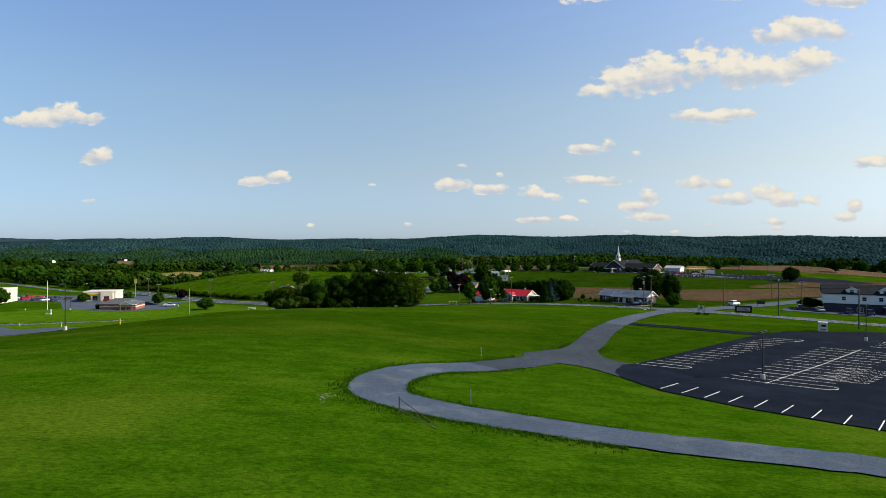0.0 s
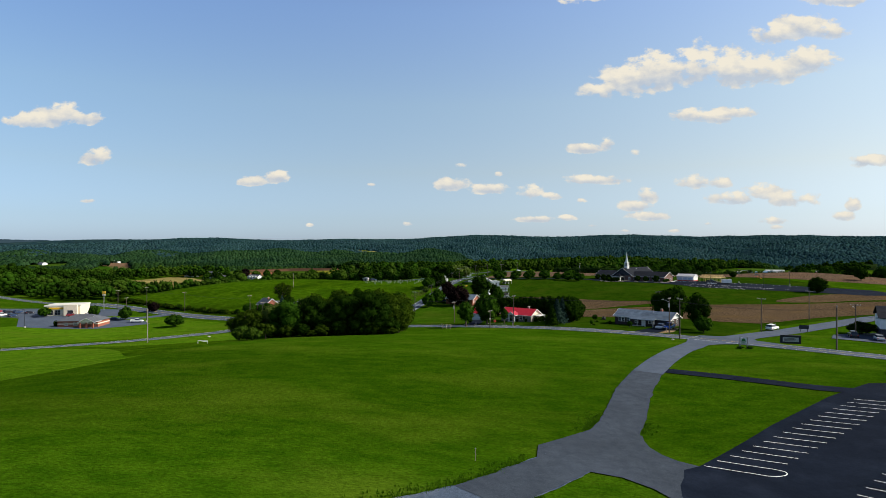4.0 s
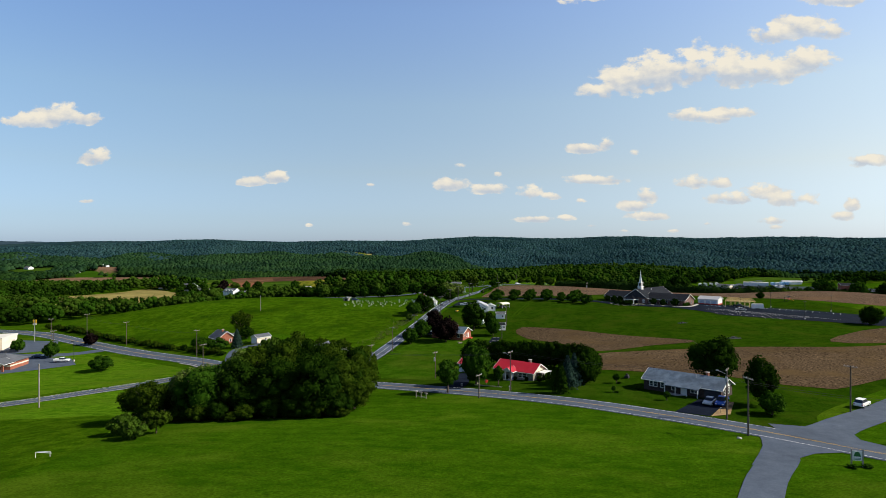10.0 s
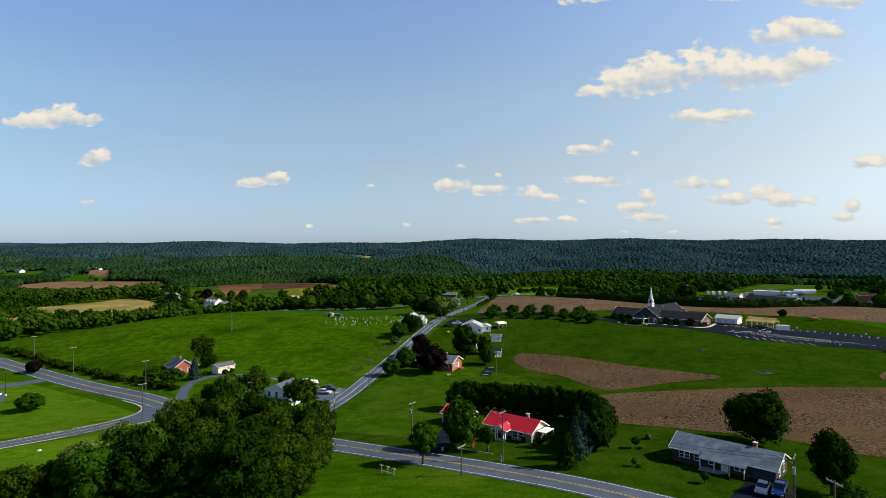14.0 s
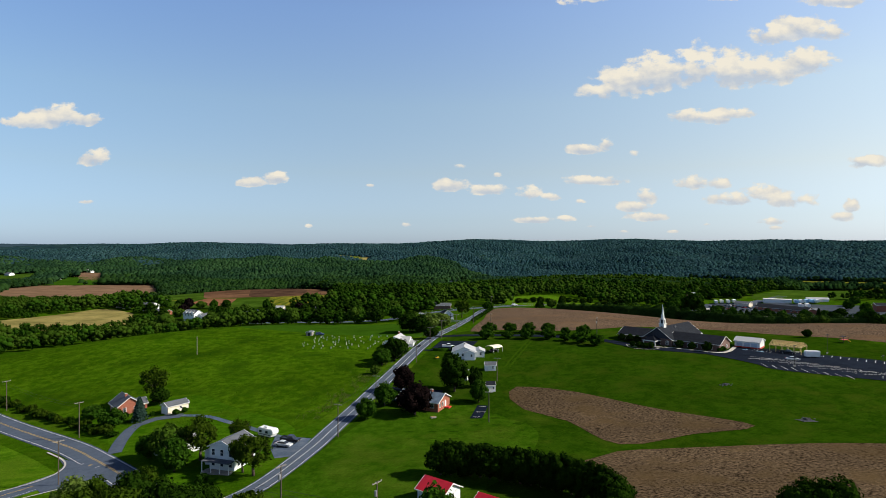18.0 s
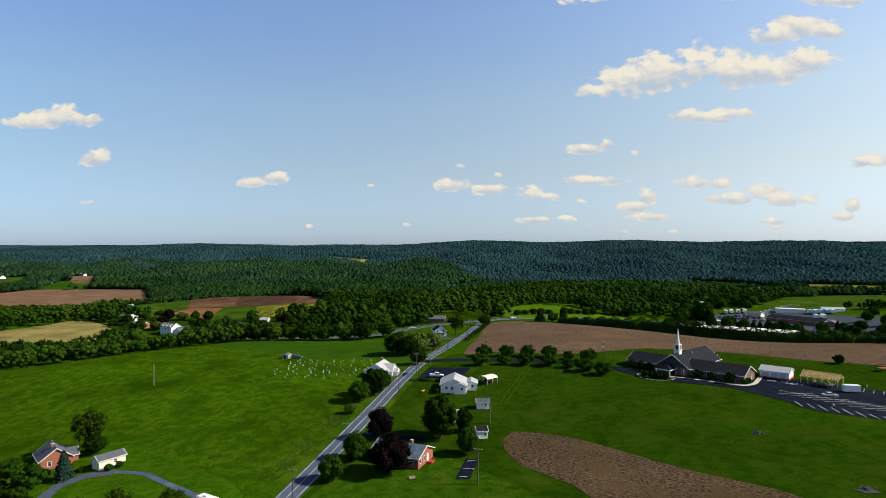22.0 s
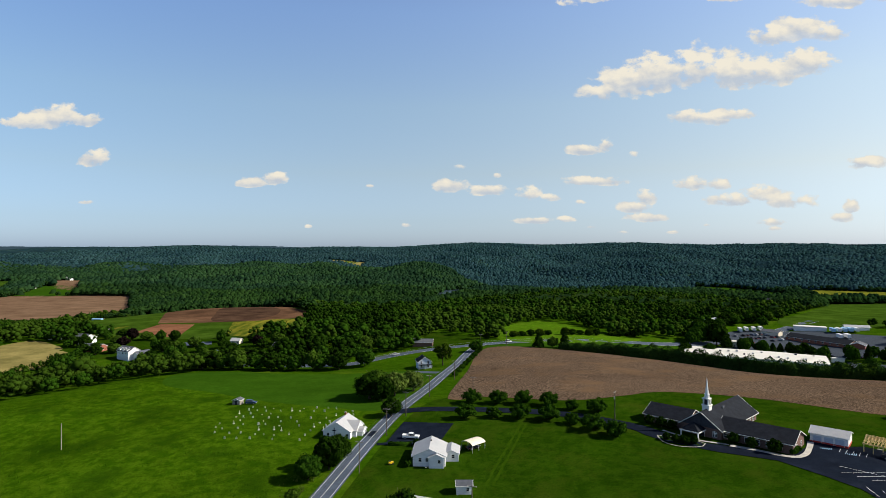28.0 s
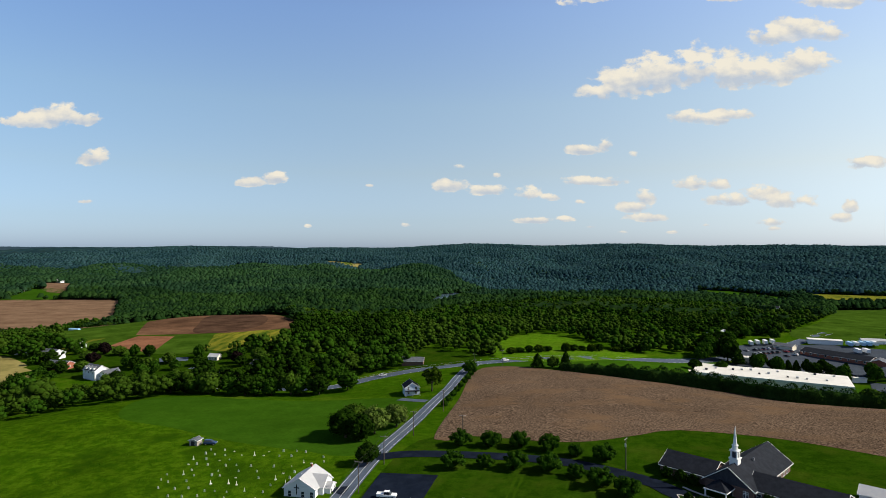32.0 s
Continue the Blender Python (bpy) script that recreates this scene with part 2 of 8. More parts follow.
GRAVEL = material("gravel", (.052, .078, .122), (.136, .186, .268), scale=4.0, fine=0.55, bump=1.2, bump_scale=11, broad=0.3, broad_scale=0.12, third=(0.1650, 0.1980, 0.2450), detail=10, width=0.2, spec=0.1)
PAINT_W = material("white_road_paint", (.62, .62, .62), (.78, .78, .76), scale=1.5, fine=0.15)
PAINT_Y = material("yellow_road_paint", (.40, .27, .07), (.50, .35, .10), scale=1.5, fine=0.2)
CONCRETE = material("pale_concrete", (.40, .38, .34), (.55, .52, .47), scale=0.7, fine=0.2, bump=0.2, broad=0.2, broad_scale=0.2)
DIRT = material("straw_dirt", (0.1680, 0.1050, 0.0420), (.36, .24, .10), scale=0.8, fine=0.4, bump=0.6)
BARK = material("bark", (.055, .040, .028), (.10, .075, .055), scale=2.5, fine=0.4, bump=0.8, stretch=(1, 1, .3))
LEAF = leafy("leaf_green", (0.0140, 0.0440, 0.0034), (0.0330, 0.0780, 0.0058), island=.35)
LEAF_LIGHT = leafy("leaf_light_green", (0.0312, 0.0672, 0.0060), (0.0600, 0.1056, 0.0110))
LEAF_DARK = leafy("leaf_dark_green", (0.0078, 0.0225, 0.0018), (0.0158, 0.0360, 0.0031), passing=0.12, island=.35)
LEAF_RED = leafy("leaf_purple", (0.0066, 0.0042, 0.0046), (0.0135, 0.0080, 0.0078), passing=0.15)
LEAF_BLUE = leafy("needle_blue_green", (0.018, 0.038, 0.03), (0.034, 0.06, 0.05), passing=0.1)
LEAF_BRONZE = leafy("leaf_olive", (0.0215, 0.0430, 0.0028), (0.0430, 0.0720, 0.0055))
LEAF_FAR = leafy("leaf_far_green", (0.0086, 0.0257, 0.0070), (0.0222, 0.0496, 0.0120), passing=0.15, island=.3)
WOOD_BRIGHT = leafy("woodland_bright_leaf", (0.0200, 0.0455, 0.0038), (0.0400, 0.0740, 0.0076), passing=0.2, island=.3)
LEAF_BLOSSOM = leafy("leaf_pale_blossom", (.058, .098, .014), (.118, .160, .032), passing=.2)
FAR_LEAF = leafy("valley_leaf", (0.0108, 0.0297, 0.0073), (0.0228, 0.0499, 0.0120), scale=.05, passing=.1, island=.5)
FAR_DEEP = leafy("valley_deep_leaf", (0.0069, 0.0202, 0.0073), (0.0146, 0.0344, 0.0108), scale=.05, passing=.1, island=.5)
# distance haze put into the leaf colour: slight on the hill, bluer on the ridge
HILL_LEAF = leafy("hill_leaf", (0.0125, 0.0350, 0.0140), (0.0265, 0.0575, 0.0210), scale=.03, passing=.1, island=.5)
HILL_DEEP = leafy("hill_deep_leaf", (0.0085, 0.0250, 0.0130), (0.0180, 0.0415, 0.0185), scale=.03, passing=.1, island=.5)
HAZY_RIDGE_LEAF = leafy("hazy_ridge_leaf", (0.0166, 0.0435, 0.0500), (0.0285, 0.0620, 0.0680), scale=.02, passing=.1, island=.5)
HAZY_RIDGE_DEEP = leafy("hazy_ridge_deep_leaf", (0.0113, 0.0322, 0.0410), (0.0212, 0.0485, 0.0575), scale=.02, passing=.1, island=.5)
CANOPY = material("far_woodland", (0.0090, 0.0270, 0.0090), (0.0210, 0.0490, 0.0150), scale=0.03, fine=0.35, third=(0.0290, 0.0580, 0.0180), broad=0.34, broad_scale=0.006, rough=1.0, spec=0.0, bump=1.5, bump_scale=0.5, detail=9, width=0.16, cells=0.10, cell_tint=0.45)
# ridge and horizon woods carry the blue of aerial haze in their base colour
HAZY_RIDGE = material("hazy_wooded_ridge", (0.0130, 0.0385, 0.0500), (0.0260, 0.0620, 0.0760), scale=0.012, fine=0.35, third=(0.0300, 0.0690, 0.0760), broad=0.32, broad_scale=0.003, rough=1.0, spec=0.0, detail=9, width=0.16, bump=1.5, bump_scale=0.3, cells=0.06, cell_tint=0.35)
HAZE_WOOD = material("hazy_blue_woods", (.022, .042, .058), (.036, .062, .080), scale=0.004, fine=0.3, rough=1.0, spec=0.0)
FAR_SOIL = material("far_tan_soil", (.120, .072, .042), (.205, .130, .080), scale=0.03, fine=0.2, broad=0.2, broad_scale=0.006, spec=0.0)
HOLLOW = material("hollow_grass", (0.0301, 0.0948, 0.0020), (0.0575, 0.1379, 0.0043), scale=0.45, fine=0.55, bump=1.0, bump_scale=5.0, broad=0.28, broad_scale=0.03, third=(0.0623, 0.1197, 0.0048), stretch=(.55, 1, 1), spec=0.0, detail=9, width=0.085)
PASTURE = material("smooth_pasture", (.020, .060, .003), (.034, .088, .005), scale=0.12, fine=0.25, bump=0.4, bump_scale=2, broad=0.2, broad_scale=0.02, spec=0.0, detail=8)
DRIVE_DARK = material("dark_drive_asphalt", (0.0300, 0.0400, 0.0560), (0.0600, 0.0770, 0.1010), scale=0.8, fine=0.35, bump=0.3, bump_scale=10, broad=0.3, broad_scale=0.1, rough=0.95, spec=0.1, detail=9)
WATER = material("river_water", (.05, .08, .11), (.06, .10, .13), scale=0.05, rough=0.15, spec=0.5)
YARD = material("worn_dark_asphalt", (0.0315, 0.0350, 0.0420), (0.0525, 0.0560, 0.0665), scale=0.3, fine=0.3, broad=0.3, broad_scale=0.05, rough=0.85)

# ---- building tools ----


def mesh_object(name, bm, mat, smooth=False):
    me = bpy.data.meshes.new(name)
    bm.normal_update()
    bm.to_mesh(me)
    bm.free()
    me.materials.append(mat)
    if smooth:
        me.shade_smooth()
    return new(name, me)


def part(name, bm, mat, parent, label="", smooth=False):
    ob = mesh_object(name, bm, mat, smooth)
    ob.parent = parent
    if label:
        tagged(ob, label)
    return ob


def thing(name, x, y, turn=0.0, label="", category="", group="", z=None):
    ob = new(name)
    ob.empty_display_size = 0.5
    ob.matrix_world = pose(x, y, ground(x, y) if z is None else z, 0, 0, turn)
    return tagged(ob, label, category, group)


def box(bm, x0, y0, z0, x1, y1, z1):
    v = [bm.verts.new(p) for p in ((x0, y0, z0), (x1, y0, z0), (x1, y1, z0), (x0, y1, z0), (x0, y0, z1), (x1, y0, z1), (x1, y1, z1), (x0, y1, z1))]
    for f in ((3, 2, 1, 0), (4, 5, 6, 7), (0, 1, 5, 4), (1, 2, 6, 5), (2, 3, 7, 6), (3, 0, 4, 7)):
        bm.faces.new([v[k] for k in f])
    return bm


def boxed(*a):
    return box(bmesh.new(), *a)


def rod(bm, a, b, r0, r1, n=6):
    a, b = Vector(a), Vector(b)
    q = (b - a).to_track_quat("Z", "Y")
    rings = []
    for p, r in ((a, r0), (b, r1)):
        rings.append([bm.verts.new(p + q @ Vector((r * math.cos(2 * math.pi * k / n), r * math.sin(2 * math.pi * k / n), 0))) for k in range(n)])
    for k in range(n):
        bm.faces.new((rings[0][k], rings[0][(k + 1) % n], rings[1][(k + 1) % n], rings[1][k]))
    bm.faces.new(rings[0][::-1]), bm.faces.new(rings[1])
    return bm


def extruded(outline, y0, y1):
    """A solid from an outline in x and z, between two planes of y."""
    bm = bmesh.new()
    a = [bm.verts.new((x, y0, z)) for x, z in outline]
    b = [bm.verts.new((x, y1, z)) for x, z in outline]
    n = len(a)
    bm.faces.new(a), bm.faces.new(b[::-1])
    for k in range(n):
        bm.faces.new((a[(k + 1) % n], a[k], b[k], b[(k + 1) % n]))
    bmesh.ops.recalc_face_normals(bm, faces=bm.faces)
    return bm


def smooth_line(pts, step=4.0, closed=False):
    """Catmull-Rom through the points."""
    p = [np.array(q, float) for q in pts]
    n = len(p)
    res = []
    for k in range(n if closed else n - 1):
        if closed:
            a, b, c, d = p[k - 1], p[k], p[(k + 1) % n], p[(k + 2) % n]
        else:
            b, c = p[k], p[k + 1]
            a = p[k - 1] if k else 2 * b - c
            d = p[k + 2] if k + 2 < n else 2 * c - b
        m = max(1, int(np.linalg.norm(c - b) / step))
        for j in range(m):
            t = j / m
            res.append(0.5 * (2 * b + (c - a) * t + (2 * a - 5 * b + 4 * c - d) * t * t + (3 * b - a - 3 * c + d) * t ** 3))
    if not closed:
        res.append(p[-1])
    return np.array(res)


def ribbon(name, pts, width, mat, lift, step=3.0, shift=0.0, across=4, smooth_in=True, dashes=None, ragged=0.0):
    """A strip along a line on the ground. width: one number, or one at each end; shift: to the right of the line."""
    line = smooth_line(pts, step) if smooth_in else np.array(pts, float)
    d = np.gradient(line, axis=0)
    d /= np.linalg.norm(d, axis=1)[:, None]
    side = np.stack([d[:, 1], -d[:, 0]], 1)
    w = np.linspace(width[0], width[1], len(line)) if isinstance(width, tuple) else np.full(len(line), width)
    bm = bmesh.new()
    rows = []
    rag = [[ragged * noise.noise(Vector((q[0] * .55, q[1] * .55, k * 9.0))) for q in line] for k in (0, 1)]
    for k in range(len(line)):
        row = []
        for j in range(across + 1):
            q = line[k] + side[k] * (shift + w[k] * (j / across - 0.5) + (rag[0][k] if j == 0 else rag[1][k] if j == across else 0.0))
            row.append(bm.verts.new((q[0], q[1], float(ground(q[0], q[1])) + lift)))
        rows.append(row)
    for k in range(len(rows) - 1):
        if dashes and k % (dashes[0] + dashes[1]) >= dashes[0]:
            continue
        for j in range(across):
            bm.faces.new((rows[k][j], rows[k][j + 1], rows[k + 1][j + 1], rows[k + 1][j]))
    bmesh.ops.recalc_face_normals(bm, faces=bm.faces)
    if bm.faces and bm.faces[:][0].normal.z < 0:
        bmesh.ops.reverse_faces(bm, faces=bm.faces)
    return tagged(mesh_object(name, bm, mat), kind="structure")


def patch(name, pts, mat, lift, cell=5.0, curved=True, step=6.0):
    """A piece of ground with an outline, laid over the relief."""
    line = smooth_line(pts, step, closed=True) if curved else np.array(pts, float)
    bm = bmesh.new()
    f = bm.faces.new([bm.verts.new((x, y, 0)) for x, y in line])
    lo, hi = line.min(0), line.max(0)
    for axis in (0, 1):
        for c in np.arange(lo[axis] + cell, hi[axis], cell):
            no = Vector((1, 0, 0)) if axis == 0 else Vector((0, 1, 0))
            co = no * float(c)
            bmesh.ops.bisect_plane(bm, geom=bm.verts[:] + bm.edges[:] + bm.faces[:], plane_co=co, plane_no=no)
    bmesh.ops.triangulate(bm, faces=[g for g in bm.faces if len(g.verts) > 4])
    for v in bm.verts:
        v.co.z = float(ground(v.co.x, v.co.y)) + lift
    bm.normal_update()
    flip = [g for g in bm.faces if g.normal.z < 0]
    bmesh.ops.reverse_faces(bm, faces=flip)
    return tagged(mesh_object(name, bm, mat), kind="structure")


def inside(x, y, pts):
    """Which of the places lie inside an outline."""
    x, y = np.asarray(x, float), np.asarray(y, float)
    r = np.zeros(x.shape, bool)
    n = len(pts)
    for k in range(n):
        (x0, y0), (x1, y1) = pts[k], pts[(k + 1) % n]
        if y0 == y1:
            continue
        c = ((y0 > y) != (y1 > y)) & (x < (x1 - x0) * (y - y0) / (y1 - y0) + x0)
        r ^= c
    return r


def raw_mesh(name, verts, quads, mat, tris=None, smooth=False):
    """A mesh object from arrays."""
    me = bpy.data.meshes.new(name)
    nq, ntr = len(quads), 0 if tris is None else len(tris)
    me.vertices.add(len(verts))
    me.vertices.foreach_set("co", np.asarray(verts, np.float32).ravel())
    idx = np.asarray(quads, np.int32).ravel()
    if ntr:
        idx = np.concatenate([idx, np.asarray(tris, np.int32).ravel()])
    me.loops.add(len(idx))
    me.loops.foreach_set("vertex_index", idx)
    me.polygons.add(nq + ntr)
    me.polygons.foreach_set("loop_start", np.concatenate([np.arange(nq) * 4, nq * 4 + np.arange(ntr) * 3]).astype(np.int32))
    me.materials.append(mat)
    me.update(calc_edges=True)
    me.validate()
    if smooth:
        me.shade_smooth()
    return new(name, me)

# ---- relief of the land: low swells (east, north, reach, height) ----
SWELLS = [(312, 682, 60, -6.5), (255, 428, 42, 6.5), (-10, 48, 80, 12.0), (-136, 270, 55, -.11), (150, 455, 120, 3.55), (275, 560, 80, -12.4), (41, 305, 38, -4.45), (-250, 545, 120, -7.46),
          (26, 71, 38, -5.9), (-55, 411, 55, 3.27), (-136, 270, 80, -2.77), (-100, 535, 80, -7.54), (125, 480, 180, 3.94), (225, 600, 55, -5.03),
          (-90, 382, 38, 2.72), (-145, 287, 80, -3.33), (-59, 239, 55, -3.15), (-195, 300, 80, -3.63), (-53, 158, 38, 2.26), (-120, 105, 55, -1.9), (-190, 925, 85, 6.0), (-200, 1100, 90, -8.0), (250, 1000, 140, 17.0),
          (-150, 430, 50, 9.58), (-110, 430, 50, -1.76), (-190, 440, 45, 3.99), (-150, 480, 45, -5.72), (-110, 490, 45, 9.93), (-70, 480, 45, -1.7), (-190, 490, 40, -2.25), (-40, 490, 45, -.9), (-215, 420, 45, -8.37), (-130, 380, 45, -3.51), (-170, 390, 45, 2.75)]


def ease(a, b, v):
    u = np.clip((v - a) / (b - a), 0, 1)
    return u * u * (3 - 2 * u)


def ground(x, y):
    x, y = np.asarray(x, float), np.asarray(y, float)
    z = -4.0 + 0 * (x + y)
    for hx, hy, s, a in SWELLS:
        z = z + a * np.exp(-((x - hx) ** 2 + (y - hy) ** 2) / (2 * s * s))
    z = z - 34 * ease(640, 1350, y)
    z = z - 13 * ease(-250, -430, x) * np.exp(-((y - 930) / 180) ** 2)
    z = z + 37 * np.exp(-((y - 1950 - .05 * x) / 320) ** 2) * ease(230, -170, x) * (.84 + .10 * np.sin(x / 150 + 1) + .07 * np.sin(x / 61)) * (1 - .5 * ease(-650, -1000, x))
    r = 106 + 8 * ease(-700, 500, x) + 8 * np.sin(x / 310 + .6) + 5 * np.sin(x / 131) + 16 * np.exp(-((x - 1250) / 420) ** 2)
    fold = np.exp(-((y - 2350) / 420) ** 2) * (np.sin(x / 105 + 1.5 * np.sin(y / 260)) + .6 * np.sin(x / 43 + y / 150 + 1))
    return z + r * ease(1750, 3600, y + .10 * x) + 13 * fold


def graded(lo, near_lo, near_hi, hi, step, growth):
    mid = list(np.arange(near_lo, near_hi + .1, step))
    s, a = step, near_hi
    while a < hi:
        s *= growth
        a = a + s
        mid.append(min(a, hi))
    s, a = step, near_lo
    while a > lo:
        s *= growth
        a = a - s
        mid.insert(0, max(a, lo))
    return np.array(mid)


gx, gy = graded(-12000, -260, 320, 12000, 5.0, 1.08), graded(-900, -20, 700, 14500, 5.0, 1.06)
X, Y = np.meshgrid(gx, gy)
nx, ny = len(gx), len(gy)
base = (np.arange(ny - 1)[:, None] * nx + np.arange(nx - 1)[None]).ravel()
land = raw_mesh("ground", np.stack([X.ravel(), Y.ravel(), ground(X, Y).ravel()], 1), np.stack([base, base + 1, base + nx + 1, base + nx], 1), GRASS, smooth=True)
tagged(land, "rolling green grass land reaching the hills", "ground", kind="structure")

# ---- roads, drives and car parks ----
ROAD_A = [(-360, 430), (-260, 392), (-195, 358), (-163, 338.5), (-143, 326.5), (-118, 310), (-87, 289.5), (-72, 277.5), (-60, 267), (-47, 254.5), (-33, 242.5), (-11, 226.5), (5.2, 215.6), (18, 207.5), (35.5, 196.5), (49, 186.2), (62.8, 175), (71, 167.5), (81, 158.5), (110, 133), (160, 90), (260, 5)]
ROAD_B = [(-190, 150), (-150, 187), (-124, 215), (-107.5, 233), (-97, 244.5), (-87, 252.5), (-79.5, 260), (-74.5, 268), (-71, 274.5)]
ROAD_C = [(-34, 238), (-23, 250), (-16.2, 274), (-12.8, 292), (-6.5, 322), (0, 350), (7, 383), (14.6, 419), (24.5, 455), (32, 486), (39.5, 514), (45, 540), (51, 562), (58, 577)]
ROAD_D = [(-150, 580), (-90, 556), (-50, 543), (-22.6, 540), (-3.3, 554), (22, 566.4), (55.8, 577), (92, 588), (136, 606), (203, 633), (270, 668), (380, 740)]
patch("drive_flare", [(62.3, 173.5), (62.8, 169.5), (61.2, 165.5), (57, 159.5), (53.6, 155), (57.4, 152.4), (62.5, 158.3), (66.7, 160.8), (71.7, 161.6), (77, 159.5), (71, 168)], ASPHALT, 0.09, cell=2, curved=False)
for nm, pts, w, mat, lb in (("road_main", ROAD_A, 7.6, ASPHALT, "grey two-lane asphalt road with worn verges"), ("road_west", ROAD_B, 7.2, ASPHALT, "grey two-lane asphalt road curving into a junction"),
                            ("road_country", ROAD_C, 5.6, ASPHALT, "narrow grey asphalt country road past the chapel"), ("road_far", ROAD_D, 9.5, ASPHALT, "pale grey highway before the woods")):
    tagged(ribbon(nm + "_verge", pts, w + (.4 if nm != "road_country" else .12), GRAVEL, 0.05), "pale gravel verge along the road", "verge")
    tagged(ribbon(nm, pts, w, mat, 0.10), lb, "road")
    for s in (-1, 1):
        tagged(ribbon(nm + "_edge_line", pts, 0.11, PAINT_W, 0.125, shift=s * (w / 2 - 0.45), across=1), "white edge line on the road", "road marking")
    if nm != "road_far":
        for s in ((-.18, .18) if nm != "road_country" else (0,)):
            tagged(ribbon(nm + "_centre_line", pts, 0.12, PAINT_Y if nm != "road_country" else PAINT_W, 0.125, shift=s, across=1), "painted centre line on the road", "road marking")
patch("junction_mouth", [(-79, 264), (-77.3, 270), (-78.6, 275), (-84, 281), (-66, 269.5), (-64, 265.5), (-68, 262), (-72.5, 257.8)], ASPHALT, .135, cell=3)
for pts in ([(-88, 257.3), (-82.5, 261), (-78.7, 265), (-77, 269.5), (-78, 274.5), (-82, 279.5), (-90, 285.6)], [(-77.3, 253.4), (-71.5, 258), (-64, 263)]):
    tagged(ribbon("kerb", pts, .45, CONCRETE, .22, step=1.5), "pale concrete kerb along the road mouth", "kerb")
for k in (-1, 1):
    tagged(ribbon("kerb", ROAD_B[:6], .5, CONCRETE, .2, shift=k * 3.85), "pale concrete kerb along the west road", "kerb")
SIDE = [(73, 170.5), (76.5, 173), (84, 178.6), (99.2, 188.7), (117, 201.2), (150, 222), (200, 245)]
patch("side_road_mouth", [(69, 178), (74.8, 176.3), (79.5, 179.5), (85, 175.3), (80.4, 171.4), (79.4, 168.5), (82.5, 163), (76, 163), (68, 171)], ASPHALT, .13, cell=3)
tagged(ribbon("side_road", SIDE, 6.9, ASPHALT, 0.14), "grey asphalt side road", "road")
DRIVE = [(64, 166), (60, 158.5), (52.7, 149.4), (43.8, 135.8), (36.8, 124), (32, 114.8), (28.4, 107), (24.4, 97.5), (20.5, 90), (14.5, 82), (5, 71.5), (-2, 65.5), (-5.6, 58), (-5.6, 50.5), (-1.5, 46.3), (5, 43.5), (13, 41), (24, 39), (40, 35), (70, 27), (120, 14)]
tagged(ribbon("access_drive", DRIVE[:5], (5.0, 4.9), ASPHALT, 0.12), "patched grey asphalt access drive", "drive")
tagged(ribbon("access_drive_lower", DRIVE[4:11], (4.9, 5.3), DRIVE_DARK, 0.125, step=1.2, ragged=.25), "dark worn asphalt access drive", "drive")
tagged(ribbon("gravel_drive", DRIVE[9:], (5.4, 5.6), GRAVEL, 0.10, step=1.0, ragged=.4), "grey gravel drive in a tight loop", "drive")
patch("drive_mouth", [(12, 86), (20, 93.5), (24.6, 91.4), (24.2, 89.6), (24.1, 87.6), (24.6, 85.6), (25.6, 84), (27.2, 82.8), (25, 74), (23.5, 71), (22, 72.6), (20.4, 76.4), (18.4, 78.6), (15.4, 79.6), (10, 76)], DRIVE_DARK, 0.1, cell=2.5, curved=False)
LOT = [(24.3, 79.5), (25.2, 81.6), (27.2, 82.8), (42.4, 97), (58, 110), (70.4, 119), (87, 120.5), (102, 121), (118, 108), (138, 90), (150, 60), (130, 20), (70, 20), (50, 38), (35.5, 51.5), (30, 57), (24.5, 64.5), (22.9, 69.5), (22.2, 72.2), (22.3, 75), (23.2, 77.6)]
tagged(patch("car_park", LOT, TAR, 0.11, cell=2.0, curved=False), "fresh black asphalt car park with white stalls", "car park")
tagged(ribbon("lane", [(40.5, 126), (50, 121.5), (60, 115.5), (70, 112)], 3.7, TAR, 0.10), "narrow black asphalt lane", "lane")

# ---- fields ----
LAWNISH = [(-13, 275), (-20, 250), (-24, 240), (-5, 227), (18, 212), (36, 201), (50, 190), (64, 179), (74, 172), (82, 184), (97, 196), (130, 217), (200, 250), (215, 330), (207, 388), (182, 407), (154, 429), (122, 439), (107, 434), (80, 427), (47, 436), (32, 434), (24, 425), (14, 390), (4, 345), (-6, 305)]
patch("lawn_by_the_houses", LAWNISH, LAWN, 0.03, cell=6)
patch("roadside_lawn", [(-15, 272), (-21, 250), (-24, 240), (-5, 228), (14, 219), (34, 236), (46, 262), (52, 292), (42, 306), (36, 322), (20, 340), (8, 345), (3, 335), (-7, 300)], LAWN_MID, 0.045, cell=6)
patch("roadside_lawn_fresh", [(-14, 270), (-19, 250), (-20, 242), (-5, 234), (12, 228), (26, 244), (38, 264), (44, 288), (34, 304), (22, 318), (5, 325), (-5, 298)], LAWN_BRIGHT, 0.06, cell=6)
patch("hay_meadow", [(-70, 290), (-110, 318), (-190, 365), (-200, 420), (-185, 470), (-150, 505), (-110, 522), (-50, 515), (-20, 509), (24, 500), (20, 470), (6, 400), (-10, 330), (-24, 290), (-45, 300)], HAY, 0.03, cell=6)
patch("highway_verge", [(60, 583), (140, 612), (205, 644), (240, 650), (262, 610), (300, 560), (320, 500), (260, 490), (200, 520), (130, 556), (60, 566)], PASTURE, 0.03, cell=8)
patch("soil_field_middle", [(43.9, 330.3), (62.6, 321.8), (83.4, 296.6), (99.7, 278.5), (81.8, 275), (62, 271), (54, 294.3), (43.3, 307.7), (40.2, 318.3)], SOIL_NEAR, 0.10)
